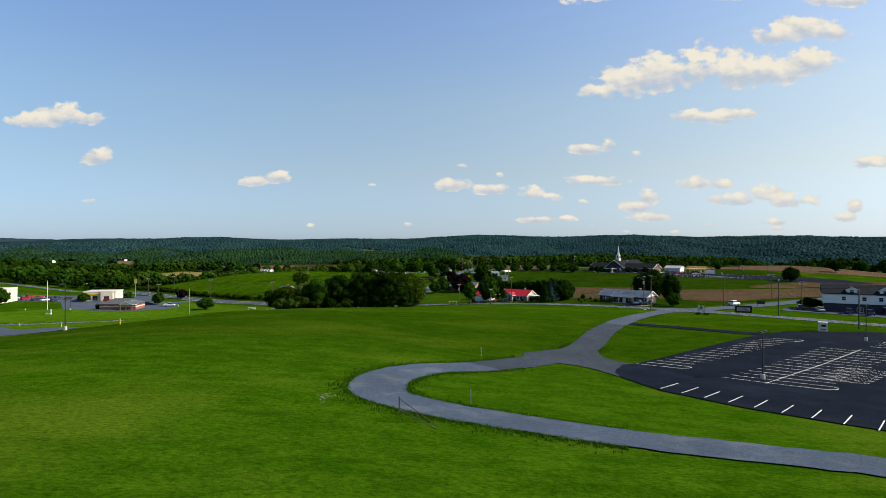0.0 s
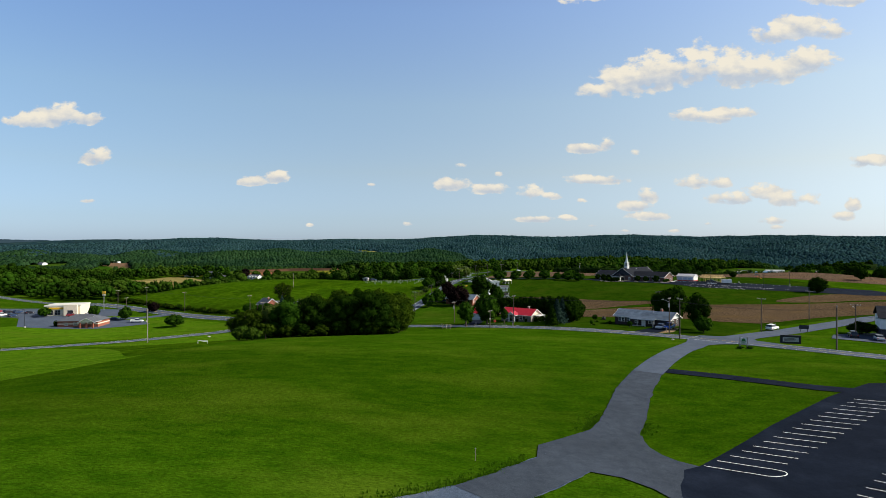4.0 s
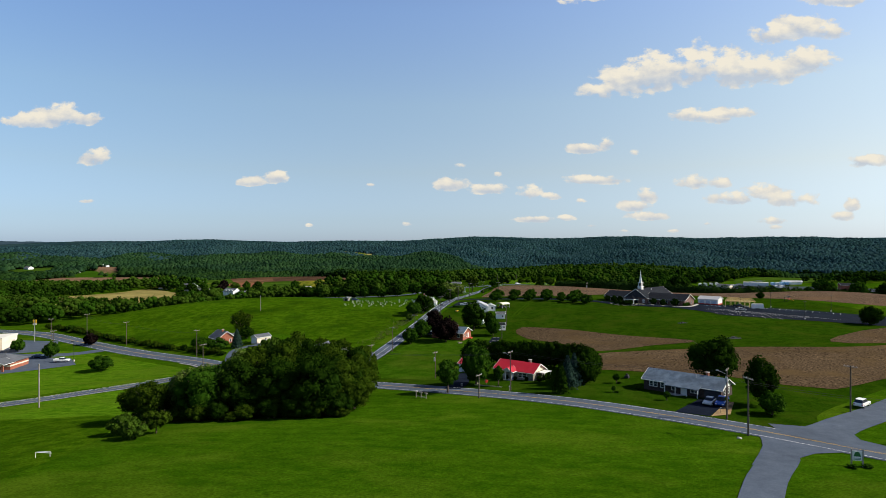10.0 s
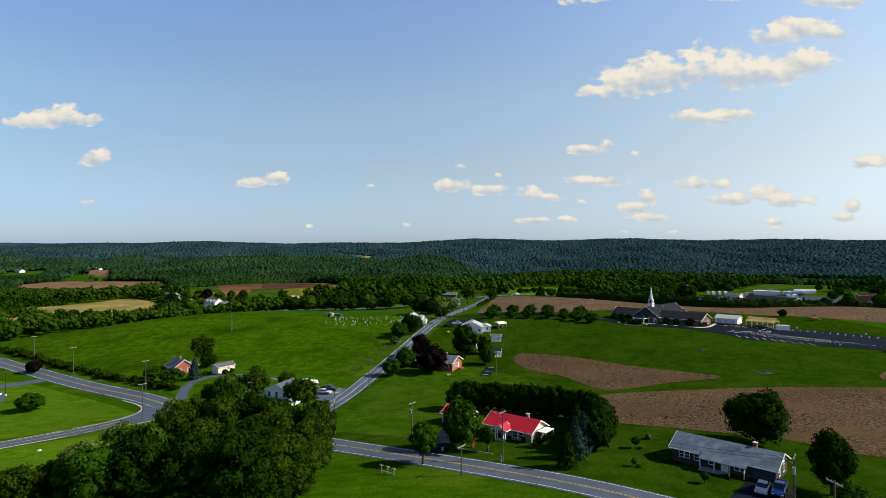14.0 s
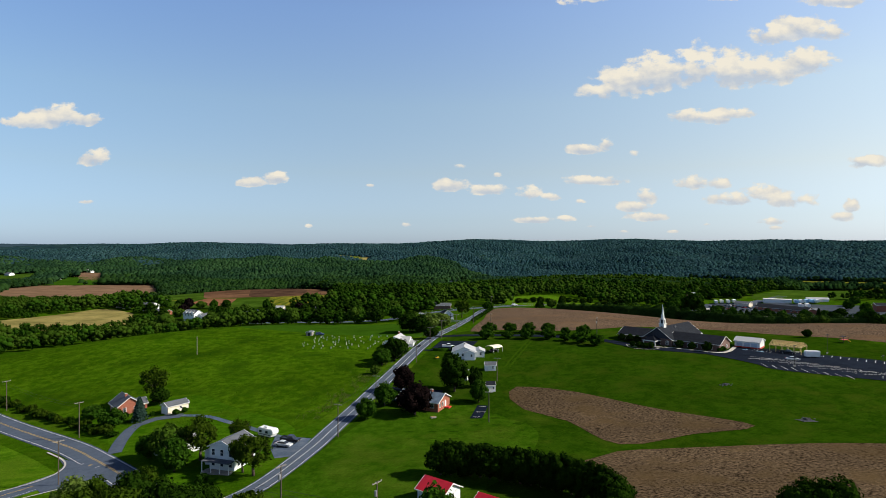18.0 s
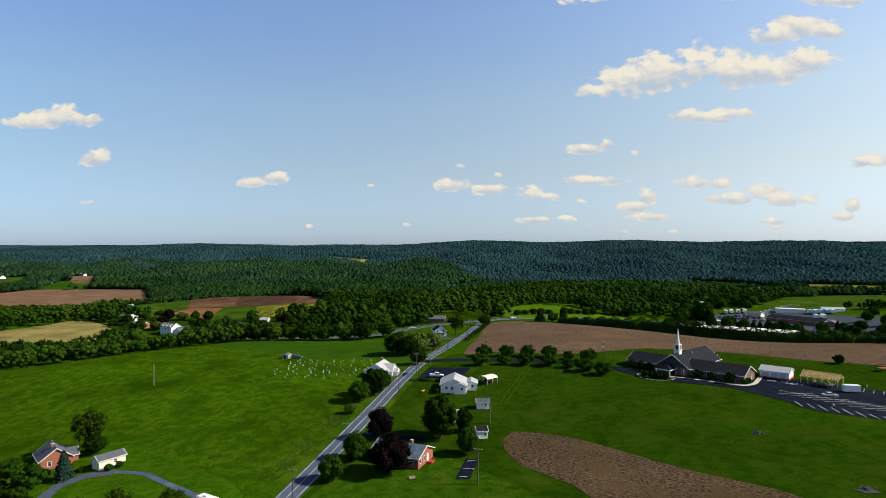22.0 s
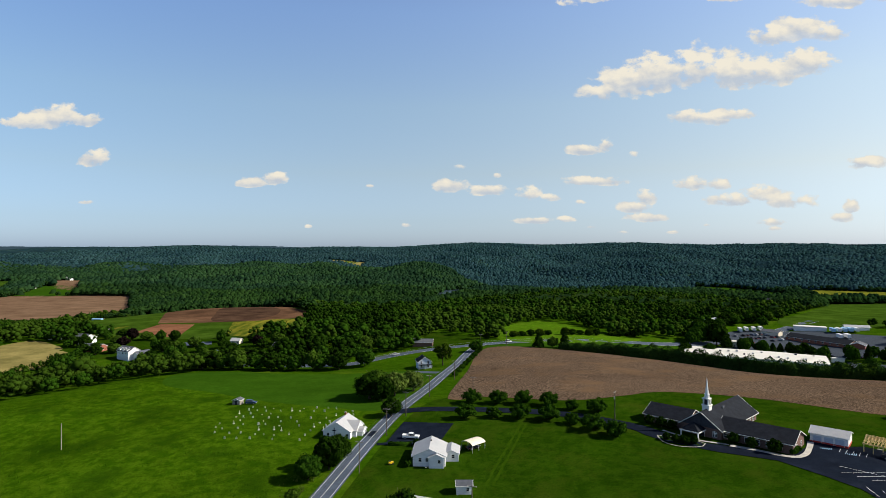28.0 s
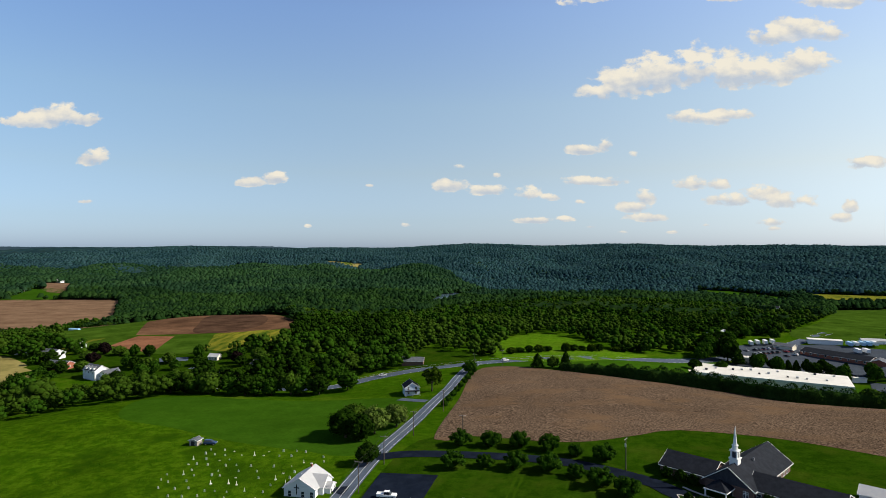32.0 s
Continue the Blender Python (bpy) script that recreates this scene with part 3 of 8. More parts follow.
patch("soil_field_near", [(50, 260), (60, 265.8), (81, 265), (110, 264), (145, 262), (190, 272), (215, 262), (180, 240), (130, 222), (101, 207), (92, 211.5), (84, 220.4), (67, 228), (47, 240)], SOIL_NEAR, 0.10)
patch("soil_field_east", [(143.5, 271), (161, 287), (192, 302), (260, 310), (260, 285), (190, 277), (160, 268)], SOIL_NEAR, 0.10)
PLOUGH = [(33, 432), (44, 492), (54.5, 553), (73, 565), (100, 553), (119, 543.6), (133, 537.7), (146, 531), (159, 528), (171, 521), (183, 515.5), (192, 504), (202, 497), (225, 491), (300, 470), (340, 458), (340, 330), (250, 355), (201, 393), (182, 405), (154, 427), (122, 437), (107, 432), (80, 425), (47, 434)]
patch("ploughed_field", PLOUGH, SOIL, 0.10, cell=8)
patch("back_pasture", [(-116, 521), (-100, 470), (-70, 455), (-40, 437), (-10, 423), (6, 417), (14, 432), (22, 470), (24, 498), (-20, 508), (-54, 515), (-87, 522)], PASTURE, 0.06, cell=6)
patch("junction_lawn", [(-172, 312), (-150, 318), (-118, 300), (-84, 276), (-68, 258), (-95, 254), (-125, 232), (-150, 205), (-185, 190), (-200, 250)], WEST, 0.03, cell=6)
patch("west_meadow", [(-190, 160), (-150, 194), (-118, 226), (-92, 245), (-66, 248), (-60, 225), (-56, 190), (-51, 165), (-54, 134), (-62, 112), (-78, 92), (-115, 84), (-190, 90)], WEST, 0.02, cell=5)
patch("rough_hollow", [(-128, 212), (-97, 194), (-72, 158), (-56, 133), (-51, 137), (-50, 152), (-51, 168), (-64, 200), (-88, 205)], HAY, 0.04, cell=4)
patch("hollow_lawn", [(-70, 284), (-84, 296), (-100, 308), (-98, 322), (-70, 330), (-52, 316), (-36, 304), (-24, 292), (-24, 262), (-50, 256)], HOLLOW, 0.05, cell=6)

# ---- trees ----


def leaf_cards(spots, outward, size, rng, flat=0.35):
    """Small leaf sprays: one bent card at every spot."""
    n = len(spots)
    nrm = outward / (np.linalg.norm(outward, axis=1)[:, None] + 1e-9) + rng.normal(0, .42, (n, 3))
    nrm /= np.linalg.norm(nrm, axis=1)[:, None] + 1e-9
    a = np.cross(nrm, rng.normal(0, 1, (n, 3)))
    a /= np.linalg.norm(a, axis=1)[:, None] + 1e-9
    b = np.cross(nrm, a)
    s = (size * rng.uniform(.6, 1.4, n))[:, None]
    a, b = a * s, b * s * rng.uniform(.5, .9, n)[:, None]
    lift = nrm * s * flat
    v = np.stack([spots - a, spots - b * .9 + lift * .5, spots + a * 1.1, spots + b], 1).reshape(-1, 3)
    return v, np.arange(4 * n).reshape(n, 4)


def unit_ball():
    """A ball of 20 triangles."""
    g = (1 + 5 ** .5) / 2
    v = np.array([(x, y, 0) for x in (-1, 1) for y in (-g, g)] + [(0, x, y) for x in (-1, 1) for y in (-g, g)] + [(y, 0, x) for x in (-1, 1) for y in (-g, g)], float)
    v /= np.linalg.norm(v[0])
    tris = []
    for a, b, c in itertools.combinations(range(12), 3):
        if max(np.linalg.norm(v[a] - v[b]), np.linalg.norm(v[b] - v[c]), np.linalg.norm(v[c] - v[a])) < 1.1:
            tris.append((a, b, c) if np.dot(np.cross(v[b] - v[a], v[c] - v[a]), v[a]) > 0 else (a, c, b))
    return v, np.array(tris)


BALL, BALL_TRIS = unit_ball()


def boughs(c, rad, rng, fill=.88):
    """The leafy masses of a crown, each a dented ball."""
    n, m = len(c), len(BALL)
    dent = rng.uniform(.78, 1.12, (n, m, 1))
    v = c[:, None, :] + BALL[None] * dent * (rad * fill)[:, None, None] * np.array((1, 1, .85))
    t = BALL_TRIS[None] + (np.arange(n) * m)[:, None, None]
    return v.reshape(-1, 3), t.reshape(-1, 3)


def crown_points(kind, h, r, rng, count, blobs=0):
    """Spots on the outer parts of a crown, the way out of it, and its masses, by kind."""
    if kind in ("spruce", "conifer"):
        t = rng.uniform(0, 1, count) ** 0.8
        ang = rng.uniform(0, 2 * np.pi, count)
        tier = 0.5 + 0.5 * np.cos(t * h * 5.2 + rng.normal(0, .3, count))
        lobe = 1 + .13 * np.sin(ang * 5 + t * 9) + .08 * np.sin(ang * 9 + 2)
        rad = r * (1 - t) ** (0.85 if kind == "spruce" else 0.6) * (.72 + .28 * tier) * lobe * rng.uniform(.72, 1.02, count) + .1
        p = np.stack([np.cos(ang) * rad, np.sin(ang) * rad, h * (.06 + .94 * t) - .15 * rad], 1)
        o = np.stack([np.cos(ang), np.sin(ang), np.full(count, .35)], 1)
        return p, o, None, None
    low = {"broad": .08, "oval": .2, "shrub": .03, "open": .25, "hedge": .02}[kind]
    few = blobs > 0
    blobs = blobs or {"broad": 40, "oval": 24, "shrub": 20, "open": 24, "hedge": 14}[kind]
    c, rad = [], []
    mid, half = h * (low + (1 - low) / 2), h * (1 - low) / 2
    for k in range(blobs):
        u = 1 - 2 * (k + .5) / blobs
        d = np.array([math.cos(k * 2.39996) * math.sqrt(1 - u * u), math.sin(k * 2.39996) * math.sqrt(1 - u * u), u]) + rng.normal(0, .16, 3)
        d /= np.linalg.norm(d)
        q = rng.uniform(.50, .74) if few else rng.uniform(.58, .80)
        taper = 1 - .25 * max(0, d[2]) if kind != "oval" else 1 - .4 * max(0, d[2])
        c.append((d[0] * r * q * taper, d[1] * r * q * taper, mid + d[2] * half * q))
        rad.append(min(r, half) * (rng.uniform(.38, .58) if few else rng.uniform(.22, .40) if kind != "open" else rng.uniform(.16, .30)))
    c, rad = np.array(c), np.array(rad)
    k = rng.choice(blobs, count, p=rad ** 2 / (rad ** 2).sum())
    d = rng.normal(0, 1, (count, 3)) + (0, 0, .25)
    d /= np.linalg.norm(d, axis=1)[:, None]
    reach = rng.uniform(.82, 1.14, count) if kind != "open" else rng.uniform(.5, 1.5, count)
    p = c[k] + d * (rad[k] * reach)[:, None]
    p[:, 2] = np.maximum(p[:, 2], h * low * .6 + .05 + .05 * h * (kind == "broad"))
    o = d + .6 * (p - (0, 0, mid)) / max(r, half)
    return p, o, c, rad


def lump(r0, r1, h0, h1, rng, seg=9, rings=6):
    """A dented egg: the dark inside of a crown."""
    v, q = [], []
    for i in range(rings + 1):
        t = i / rings
        for j in range(seg):
            a = 2 * np.pi * j / seg
            rr = r0 * math.sin(math.pi * min(max(t, .04), .97)) ** .7 * rng.uniform(.8, 1.15)
            v.append((rr * math.cos(a), rr * math.sin(a), h0 + (h1 - h0) * t))
    for i in range(rings):
        for j in range(seg):
            q.append((i * seg + j, i * seg + (j + 1) % seg, (i + 1) * seg + (j + 1) % seg, (i + 1) * seg + j))
    return np.array(v), np.array(q)


TREE_KINDS = {
    "maple": ("broad", LEAF, 2300, .40, "tree", "round green broadleaf tree on mown grass"),
    "dark_maple": ("broad", LEAF_DARK, 2600, .40, "tree", "dense dark green maple tree on grass"),
    "purple_maple": ("broad", LEAF_RED, 2600, .40, "tree", "dense dark purple maple tree on a lawn"),
    "light_tree": ("broad", LEAF_LIGHT, 2100, .42, "tree", "pale green broadleaf tree in late spring leaf"),
    "blossom_tree": ("broad", LEAF_BLOSSOM, 2100, .40, "tree", "pale flowering tree with white-green crown"),
    "olive_tree": ("open", LEAF_BRONZE, 2000, .40, "tree", "loose olive-green tree with thin twigs"),
    "young_tree": ("oval", LEAF, 1300, .36, "tree", "young green tree with a slim trunk"),
    "spruce": ("spruce", LEAF_BLUE, 2200, .40, "tree", "blue-green spruce tree with tiered boughs"),
    "conifer": ("conifer", LEAF_DARK, 2200, .38, "tree", "dark green conifer tree of dense boughs"),
    "thicket": ("shrub", LEAF_BRONZE, 2200, .40, "tree", "dense olive-green tree with boughs to the ground"),
    "dark_thicket": ("shrub", LEAF_DARK, 2200, .38, "tree", "dense dark evergreen with boughs to the ground"),
    "low_tree": ("shrub", LEAF, 1500, .36, "tree", "low spreading green tree on a short trunk"),
    "shrub": ("shrub", LEAF, 800, .26, "bush", "low rounded green bush"),
    "dark_shrub": ("shrub", LEAF_DARK, 800, .26, "bush", "low dark green evergreen bush"),
}
FIRST = {}
trng = np.random.default_rng(11)


def tree(kind, x, y, h, r, label="", group="", z=None):
    shape, leaf, count, size, category, words = TREE_KINDS[kind]
    if y > 455 or x > 195 or x < -130:
        kind, count, size = kind + " far", int(count * .27), size * 1.55
    elif y < 236 and (x < 0 or kind in ("dark_maple", "young_tree")):
        kind, count, size = kind + " near", int(count * 1.9), size * .55
    else:
        count, size = int(count * 1.0), size * .76
    zz = float(ground(x, y)) if z is None else z
    name = "bush" if category == "bush" else ("conifer_tree" if shape in ("spruce", "conifer") else "tree")
    turn = float(trng.uniform(0, 360))
    options = FIRST.setdefault(kind, [])
    if len(options) >= 2:
        first, h0, r0 = options[int(trng.integers(len(options)))]
        m = pose(x, y, zz, 0, 0, turn) @ Matrix.Diagonal((r / r0, r / r0, h / h0, 1))
        ob = copy_thing(first, m)
        return tagged(ob, label or words, category, group)
    root = new(name)
    root.matrix_world = pose(x, y, zz, 0, 0, turn)
    tagged(root, label or words, category, group)
    rng = np.random.default_rng(len(FIRST) * 7 + len(options))
    bm = bmesh.new()
    low = .45 if shape in ("broad", "oval", "open", "shrub") else .8
    th = h * low
    rod(bm, (0, 0, -.3), (.02 * h, 0, th * .5), .032 * h + .04, .024 * h + .02, 7)
    rod(bm, (.02 * h, 0, th * .5), (0, .015 * h, th), .024 * h + .02, .014 * h, 7)
    if shape in ("broad", "oval", "open"):
        for k in range(7):
            a = k * 2.4
            p = (0.01 * h, .005 * h, th * (.55 + .06 * k))
            q = (math.cos(a) * r * .55, math.sin(a) * r * .55, h * (.5 + .05 * k))
            rod(bm, p, q, .011 * h, .004 * h, 5)
            rod(bm, q, (q[0] * 1.45, q[1] * 1.45, q[2] + .12 * h), .004 * h, .0015 * h, 4)
    if name == "bush":
        part("stem", bm, BARK, root)
    else:
        part("trunk", bm, BARK, root, smooth=True)
    p, o, c, rad = crown_points(shape, h, r, rng, count)
    v, q = leaf_cards(p, o, size * (max(r, h * .4) / 4) ** .5 if category == "tree" else size * (r / 1.6) ** .5, rng)
    tris = None
    if c is not None:
        cv, tris = boughs(c, rad, rng, .88 if shape != "open" else .6)
        cv[:, 2] = np.maximum(cv[:, 2], .04)
        tris = tris + len(v)
        v = np.concatenate([v, cv])
    if shape != "open":
        f = .50 if shape in ("broad", "oval", "shrub") else .62
        cv, cq = lump(r * f, r * f, h * (.30 if shape in ("broad", "oval") else .06), h * (.80 if shape != "shrub" else .66), rng)
        if shape in ("spruce", "conifer"):
            cv[:, :2] *= np.clip(1.15 - cv[:, 2:3] / h, .05, 1) * 1.2
        q = np.concatenate([q, cq + len(v)])
        v = np.concatenate([v, cv])
    crown = raw_mesh("crown", v, q, leaf, tris)
    crown.parent = root
    options.append((root, h, r))
    return root


# ---- where the woods stand ----
ROUND_FIELD = [(-281, 690), (-330, 800), (-354, 940), (-290, 1030), (-221, 1015), (-150, 920), (-105, 800), (-92, 700), (-122, 655), (-165, 653), (-207, 655), (-246, 673)]
YARDS = [(-240, 600), (-236, 660), (-200, 655), (-158, 653), (-120, 652), (-85, 640), (-75, 605), (-93, 577), (-150, 590), (-180, 588)]
BEIGE = [(-322, 560), (-305, 600), (-297, 618), (-292, 638), (-282, 645), (-258, 630), (-238, 612), (-222, 590), (-222, 562), (-238, 540), (-262, 528), (-300, 534)]
BEIGE_LOW = [(-310, 462), (-292, 512), (-276, 518), (-258, 488), (-248, 462), (-270, 452)]
FAR_BROWN = [(-870, 1310), (-862, 1402), (-746, 1405), (-612, 1395), (-373, 950), (-408, 893), (-450, 862), (-540, 850), (-600, 900)]
FAR_BROWN2 = [(-1025, 1757), (-961, 1799), (-826, 1560), (-818, 1536), (-875, 1559)]
FAR_GREEN = [(-862, 1404), (-745, 1406), (-790, 1510), (-880, 1632), (-955, 1632), (-910, 1520)]
EAST_GREEN = [(68, 621), (91, 684), (120, 709), (135, 690), (154, 656), (164, 637), (182, 635), (116, 584), (77, 588)]
CORNER_GREEN = [(20, 645), (50, 616), (60, 590), (34, 573), (10, 574), (18, 600)]
RIGHT_GREEN = [(349, 745), (418, 810), (560, 1000), (693, 1190), (860, 1230), (640, 800), (440, 700), (354, 712)]
RIGHT_YELLOW = [(891, 1612), (1055, 1546), (1300, 1480), (1000, 1230), (857, 1289), (774, 1317)]
STRIP_ONE = [(646, 1766), (774, 1684), (893, 1626), (809, 1507), (707, 1625)]
HILL_FIELD = [(-850, 2600), (-830, 2690), (-760, 2710), (-690, 2650), (-650, 2400), (-760, 2380)]
HILL_FIELD_TWO = [(-470, 2560), (-440, 2620), (-380, 2660), (-280, 2610), (-290, 2480), (-400, 2470)]
HILL_FIELD_THREE = [(-1310, 2390), (-1285, 2600), (-1250, 2650), (-1205, 2620), (-1190, 2380)]
FAR_GREEN2 = [(-1191, 1731), (-1131, 1789), (-990, 1540), (-962, 1432), (-1100, 1400)]
RIVER = [(-20, 1420), (10, 1450), (45, 1475), (90, 1530), (160, 1590), (110, 1590), (40, 1545), (0, 1500), (-40, 1450)]
WORKS = [(205, 632), (228, 640), (250, 662), (262, 700), (285, 730), (340, 735), (400, 700), (470, 650), (470, 540), (340, 470), (225, 490), (190, 540)]


# young growth below the far ploughland
SCRUB = [(-325, 640), (-330, 900), (-400, 900), (-460, 870), (-620, 840), (-1000, 1000), (-900, 640)]


def nearer(pts, k=.86):
    """The near side of a far field, drawn out towards the south, where low crops stand."""
    a = np.array(pts, float)
    m = a[:, 1].mean()
    return [(20 + (x - 20) * (k if y < m else 1), 150 + (y - 150) * (k if y < m else 1)) for x, y in pts]


STRIP_ONE, RIVER = nearer(STRIP_ONE, .9), nearer(RIVER, .88)
CLEARINGS = [ROUND_FIELD, YARDS, BEIGE, BEIGE_LOW, FAR_BROWN, FAR_BROWN2, FAR_GREEN, FAR_GREEN2, EAST_GREEN, CORNER_GREEN, RIGHT_GREEN, RIGHT_YELLOW, STRIP_ONE, HILL_FIELD, HILL_FIELD_TWO, HILL_FIELD_THREE, RIVER, WORKS]
HOUSE_FRONT = [(-190, 548), (-160, 552), (-160, 606), (-202, 606), (-200, 570)]
CLEARINGS += [HOUSE_FRONT, [(400, 840), (438, 830), (448, 922), (412, 928)]]
WOOD_EDGE = [(-900, 330), (-420, 440), (-300, 410), (-236, 404), (-222, 420), (-208, 455), (-180, 478), (-164, 495), (-146, 515), (-118, 526), (-87, 530), (-54, 523), (-30, 520), (-22, 552), (-3, 568), (22, 580), (56, 592), (92, 603), (136, 621), (203, 648), (290, 700), (520, 640), (900, 560)]


def wooded(x, y):
    edge = np.array(WOOD_EDGE, float)
    r = y > np.interp(x, edge[:, 0], edge[:, 1])
    for c in CLEARINGS:
        r &= ~inside(x, y, c)
    for line in (ROAD_A, ROAD_D):
        for k in range(len(line) - 1):
            (x0, y0), (x1, y1) = line[k], line[k + 1]
            t = np.clip(((x - x0) * (x1 - x0) + (y - y0) * (y1 - y0)) / ((x1 - x0) ** 2 + (y1 - y0) ** 2), 0, 1)
            r &= np.hypot(x - x0 - t * (x1 - x0), y - y0 - t * (y1 - y0)) > 7.5
    return r


def wood(name, xs, ys, hs, rs, mat, cards, label, seed):
    """Many crowns far from the eye, with short trunks, as one stuff."""
    rng = np.random.default_rng(seed)
    V, Q, T, n = [], [], [], 0
    for x, y, h, r in zip(xs, ys, hs, rs):
        z = float(ground(x, y))
        shape = "broad" if rng.random() < .75 else "oval"
        p, o, c, rad = crown_points(shape, h, r, rng, cards, 13 if cards > 100 else 10)
        p[:, 2] = np.maximum(p[:, 2], h * .08)
        v, q = leaf_cards(p, o, (.50 if cards > 100 else .70) * (r / 5) ** .5, rng)
        cv, ct = boughs(c, rad, rng, .86)
        cv[:, 2] = np.maximum(cv[:, 2], 0)
        V.append(v + (x, y, z)), Q.append(q + n)
        n += len(v)
        V.append(cv + (x, y, z)), T.append(ct + n)
        n += len(cv)
    ob = raw_mesh(name, np.concatenate(V), np.concatenate(Q), mat, np.concatenate(T))
    return tagged(ob, label, "woodland", kind="stuff")


wrng = np.random.default_rng(5)
step = 10.0
wx, wy = np.meshgrid(np.arange(-760, 820, step), np.arange(395, 1060, step))
wx, wy = wx.ravel() + wrng.uniform(-4, 4, wx.size), wy.ravel() + wrng.uniform(-4, 4, wy.size)
keep = wooded(wx, wy) & ((wy < 930) | ((wx > 20) & (wx < 520))) & (wx > -130 - .80 * (wy - 150)) & (wx < 60 + .80 * (wy - 150))
wx, wy = wx[keep], wy[keep]
wh = wrng.uniform(7.5, 12, len(wx)) + 1.5 * np.sin(wx / 37) * np.cos(wy / 29)
wh = wh * wrng.uniform(.72, 1.12, len(wx))
wh = np.where((wx < -200) & (wx > -330) & (wy < 600) & (wy > 470), wh * .62, wh)
wh = np.where(inside(wx, wy, SCRUB), wh * .5, wh)
wr = np.where(wy < 600, wrng.uniform(3.2, 8.8, len(wx)), wrng.uniform(3.8, 7.6, len(wx)))
wh = np.where(wy < 600, wh * (.72 + .05 * wr), wh)
tone = np.array([noise.noise(Vector((a / 55, b / 55, 0))) for a, b in zip(wx, wy)]) + .8 * np.array([noise.noise(Vector((a / 190, b / 150, 4))) for a, b in zip(wx, wy)]) + wrng.normal(0, .22, len(wx))
for nm, sel, mat, lb in (("woodland_bright", tone > .16, WOOD_BRIGHT, "pale green spring crowns among the woods"), ("woodland_green", (tone <= .16) & (tone > -.18), LEAF, "mid-green broadleaf woodland beyond the fields"), ("woodland_dark", tone <= -.18, LEAF_DARK, "dark green crowns in the woodland")):
    near_sel = sel & (wy < 600)
    if near_sel.any():
        wood(nm, wx[near_sel], wy[near_sel], wh[near_sel], wr[near_sel], mat, 170, lb, 3)
    far_sel = sel & (wy >= 600)
    wood(nm, wx[far_sel], wy[far_sel], wh[far_sel], wr[far_sel], {"woodland_bright": WOOD_BRIGHT, "woodland_green": LEAF}.get(nm, LEAF_DARK), 18, lb, 4)


# ---- far woods: crowns over an added dark leaf sheet, on valley, hills and ridge ----
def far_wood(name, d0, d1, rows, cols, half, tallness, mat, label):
    """An added sheet under the far crowns; its dark leaf colour stands for shaded gaps."""
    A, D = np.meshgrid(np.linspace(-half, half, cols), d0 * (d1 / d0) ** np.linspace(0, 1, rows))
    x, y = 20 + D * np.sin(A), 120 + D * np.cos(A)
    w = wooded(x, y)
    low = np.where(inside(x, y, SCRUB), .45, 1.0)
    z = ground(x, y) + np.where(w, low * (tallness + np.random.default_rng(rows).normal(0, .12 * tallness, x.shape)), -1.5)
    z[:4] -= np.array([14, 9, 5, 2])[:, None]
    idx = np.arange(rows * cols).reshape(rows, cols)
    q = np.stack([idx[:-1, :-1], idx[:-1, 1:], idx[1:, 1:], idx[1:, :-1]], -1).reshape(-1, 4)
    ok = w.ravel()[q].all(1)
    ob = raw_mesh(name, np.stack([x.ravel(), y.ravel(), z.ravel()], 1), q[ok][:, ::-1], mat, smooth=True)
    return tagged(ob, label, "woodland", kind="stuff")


PEAK = np.array([(math.cos(k * math.pi / 3), math.sin(k * math.pi / 3), -.25) for k in range(6)] + [(.52 * math.cos(k * math.pi / 1.5 + .4), .52 * math.sin(k * math.pi / 1.5 + .4), .78) for k in range(3)])
PEAK_TRIS = np.array([(6, 7, 8), (0, 1, 6), (1, 7, 6), (1, 2, 7), (2, 3, 7), (3, 8, 7), (3, 4, 8), (4, 5, 8), (5, 6, 8), (5, 0, 6)])


def far_crowns(name, x, y, r, h, mat, label, seed, heads=1):
    """Far tree crowns, each one or a few dented domes."""
    rng = np.random.default_rng(seed)
    z = ground(x, y)
    cs, rs = [], []
    for k in range(heads):
        a = rng.uniform(0, 6.3, len(x))
        off = 0 if heads == 1 else .52 * r
        cs.append(np.stack([x + off * np.cos(a), y + off * np.sin(a), z + h - r * .75 - (0 if k == 0 else rng.uniform(0, .5, len(x)) * r)], 1))
        rs.append(r * (1 if heads == 1 else rng.uniform(.55, .8, len(x))))
    c, rad = np.concatenate(cs), np.concatenate(rs)
    n, m = len(c), len(PEAK)
    turn = rng.uniform(0, 6.3, n)[:, None]
    shape = PEAK[None] * rng.uniform(.8, 1.18, (n, m, 1)) * rad[:, None, None]
    v = np.stack([shape[..., 0] * np.cos(turn) - shape[..., 1] * np.sin(turn), shape[..., 0] * np.sin(turn) + shape[..., 1] * np.cos(turn), shape[..., 2]], -1) + c[:, None, :]
    t = PEAK_TRIS[None] + (np.arange(n) * m)[:, None, None]
    ob = raw_mesh(name, v.reshape(-1, 3), np.zeros((0, 4), int), mat, t.reshape(-1, 3))
    return tagged(ob, label, "woodland", kind="stuff")


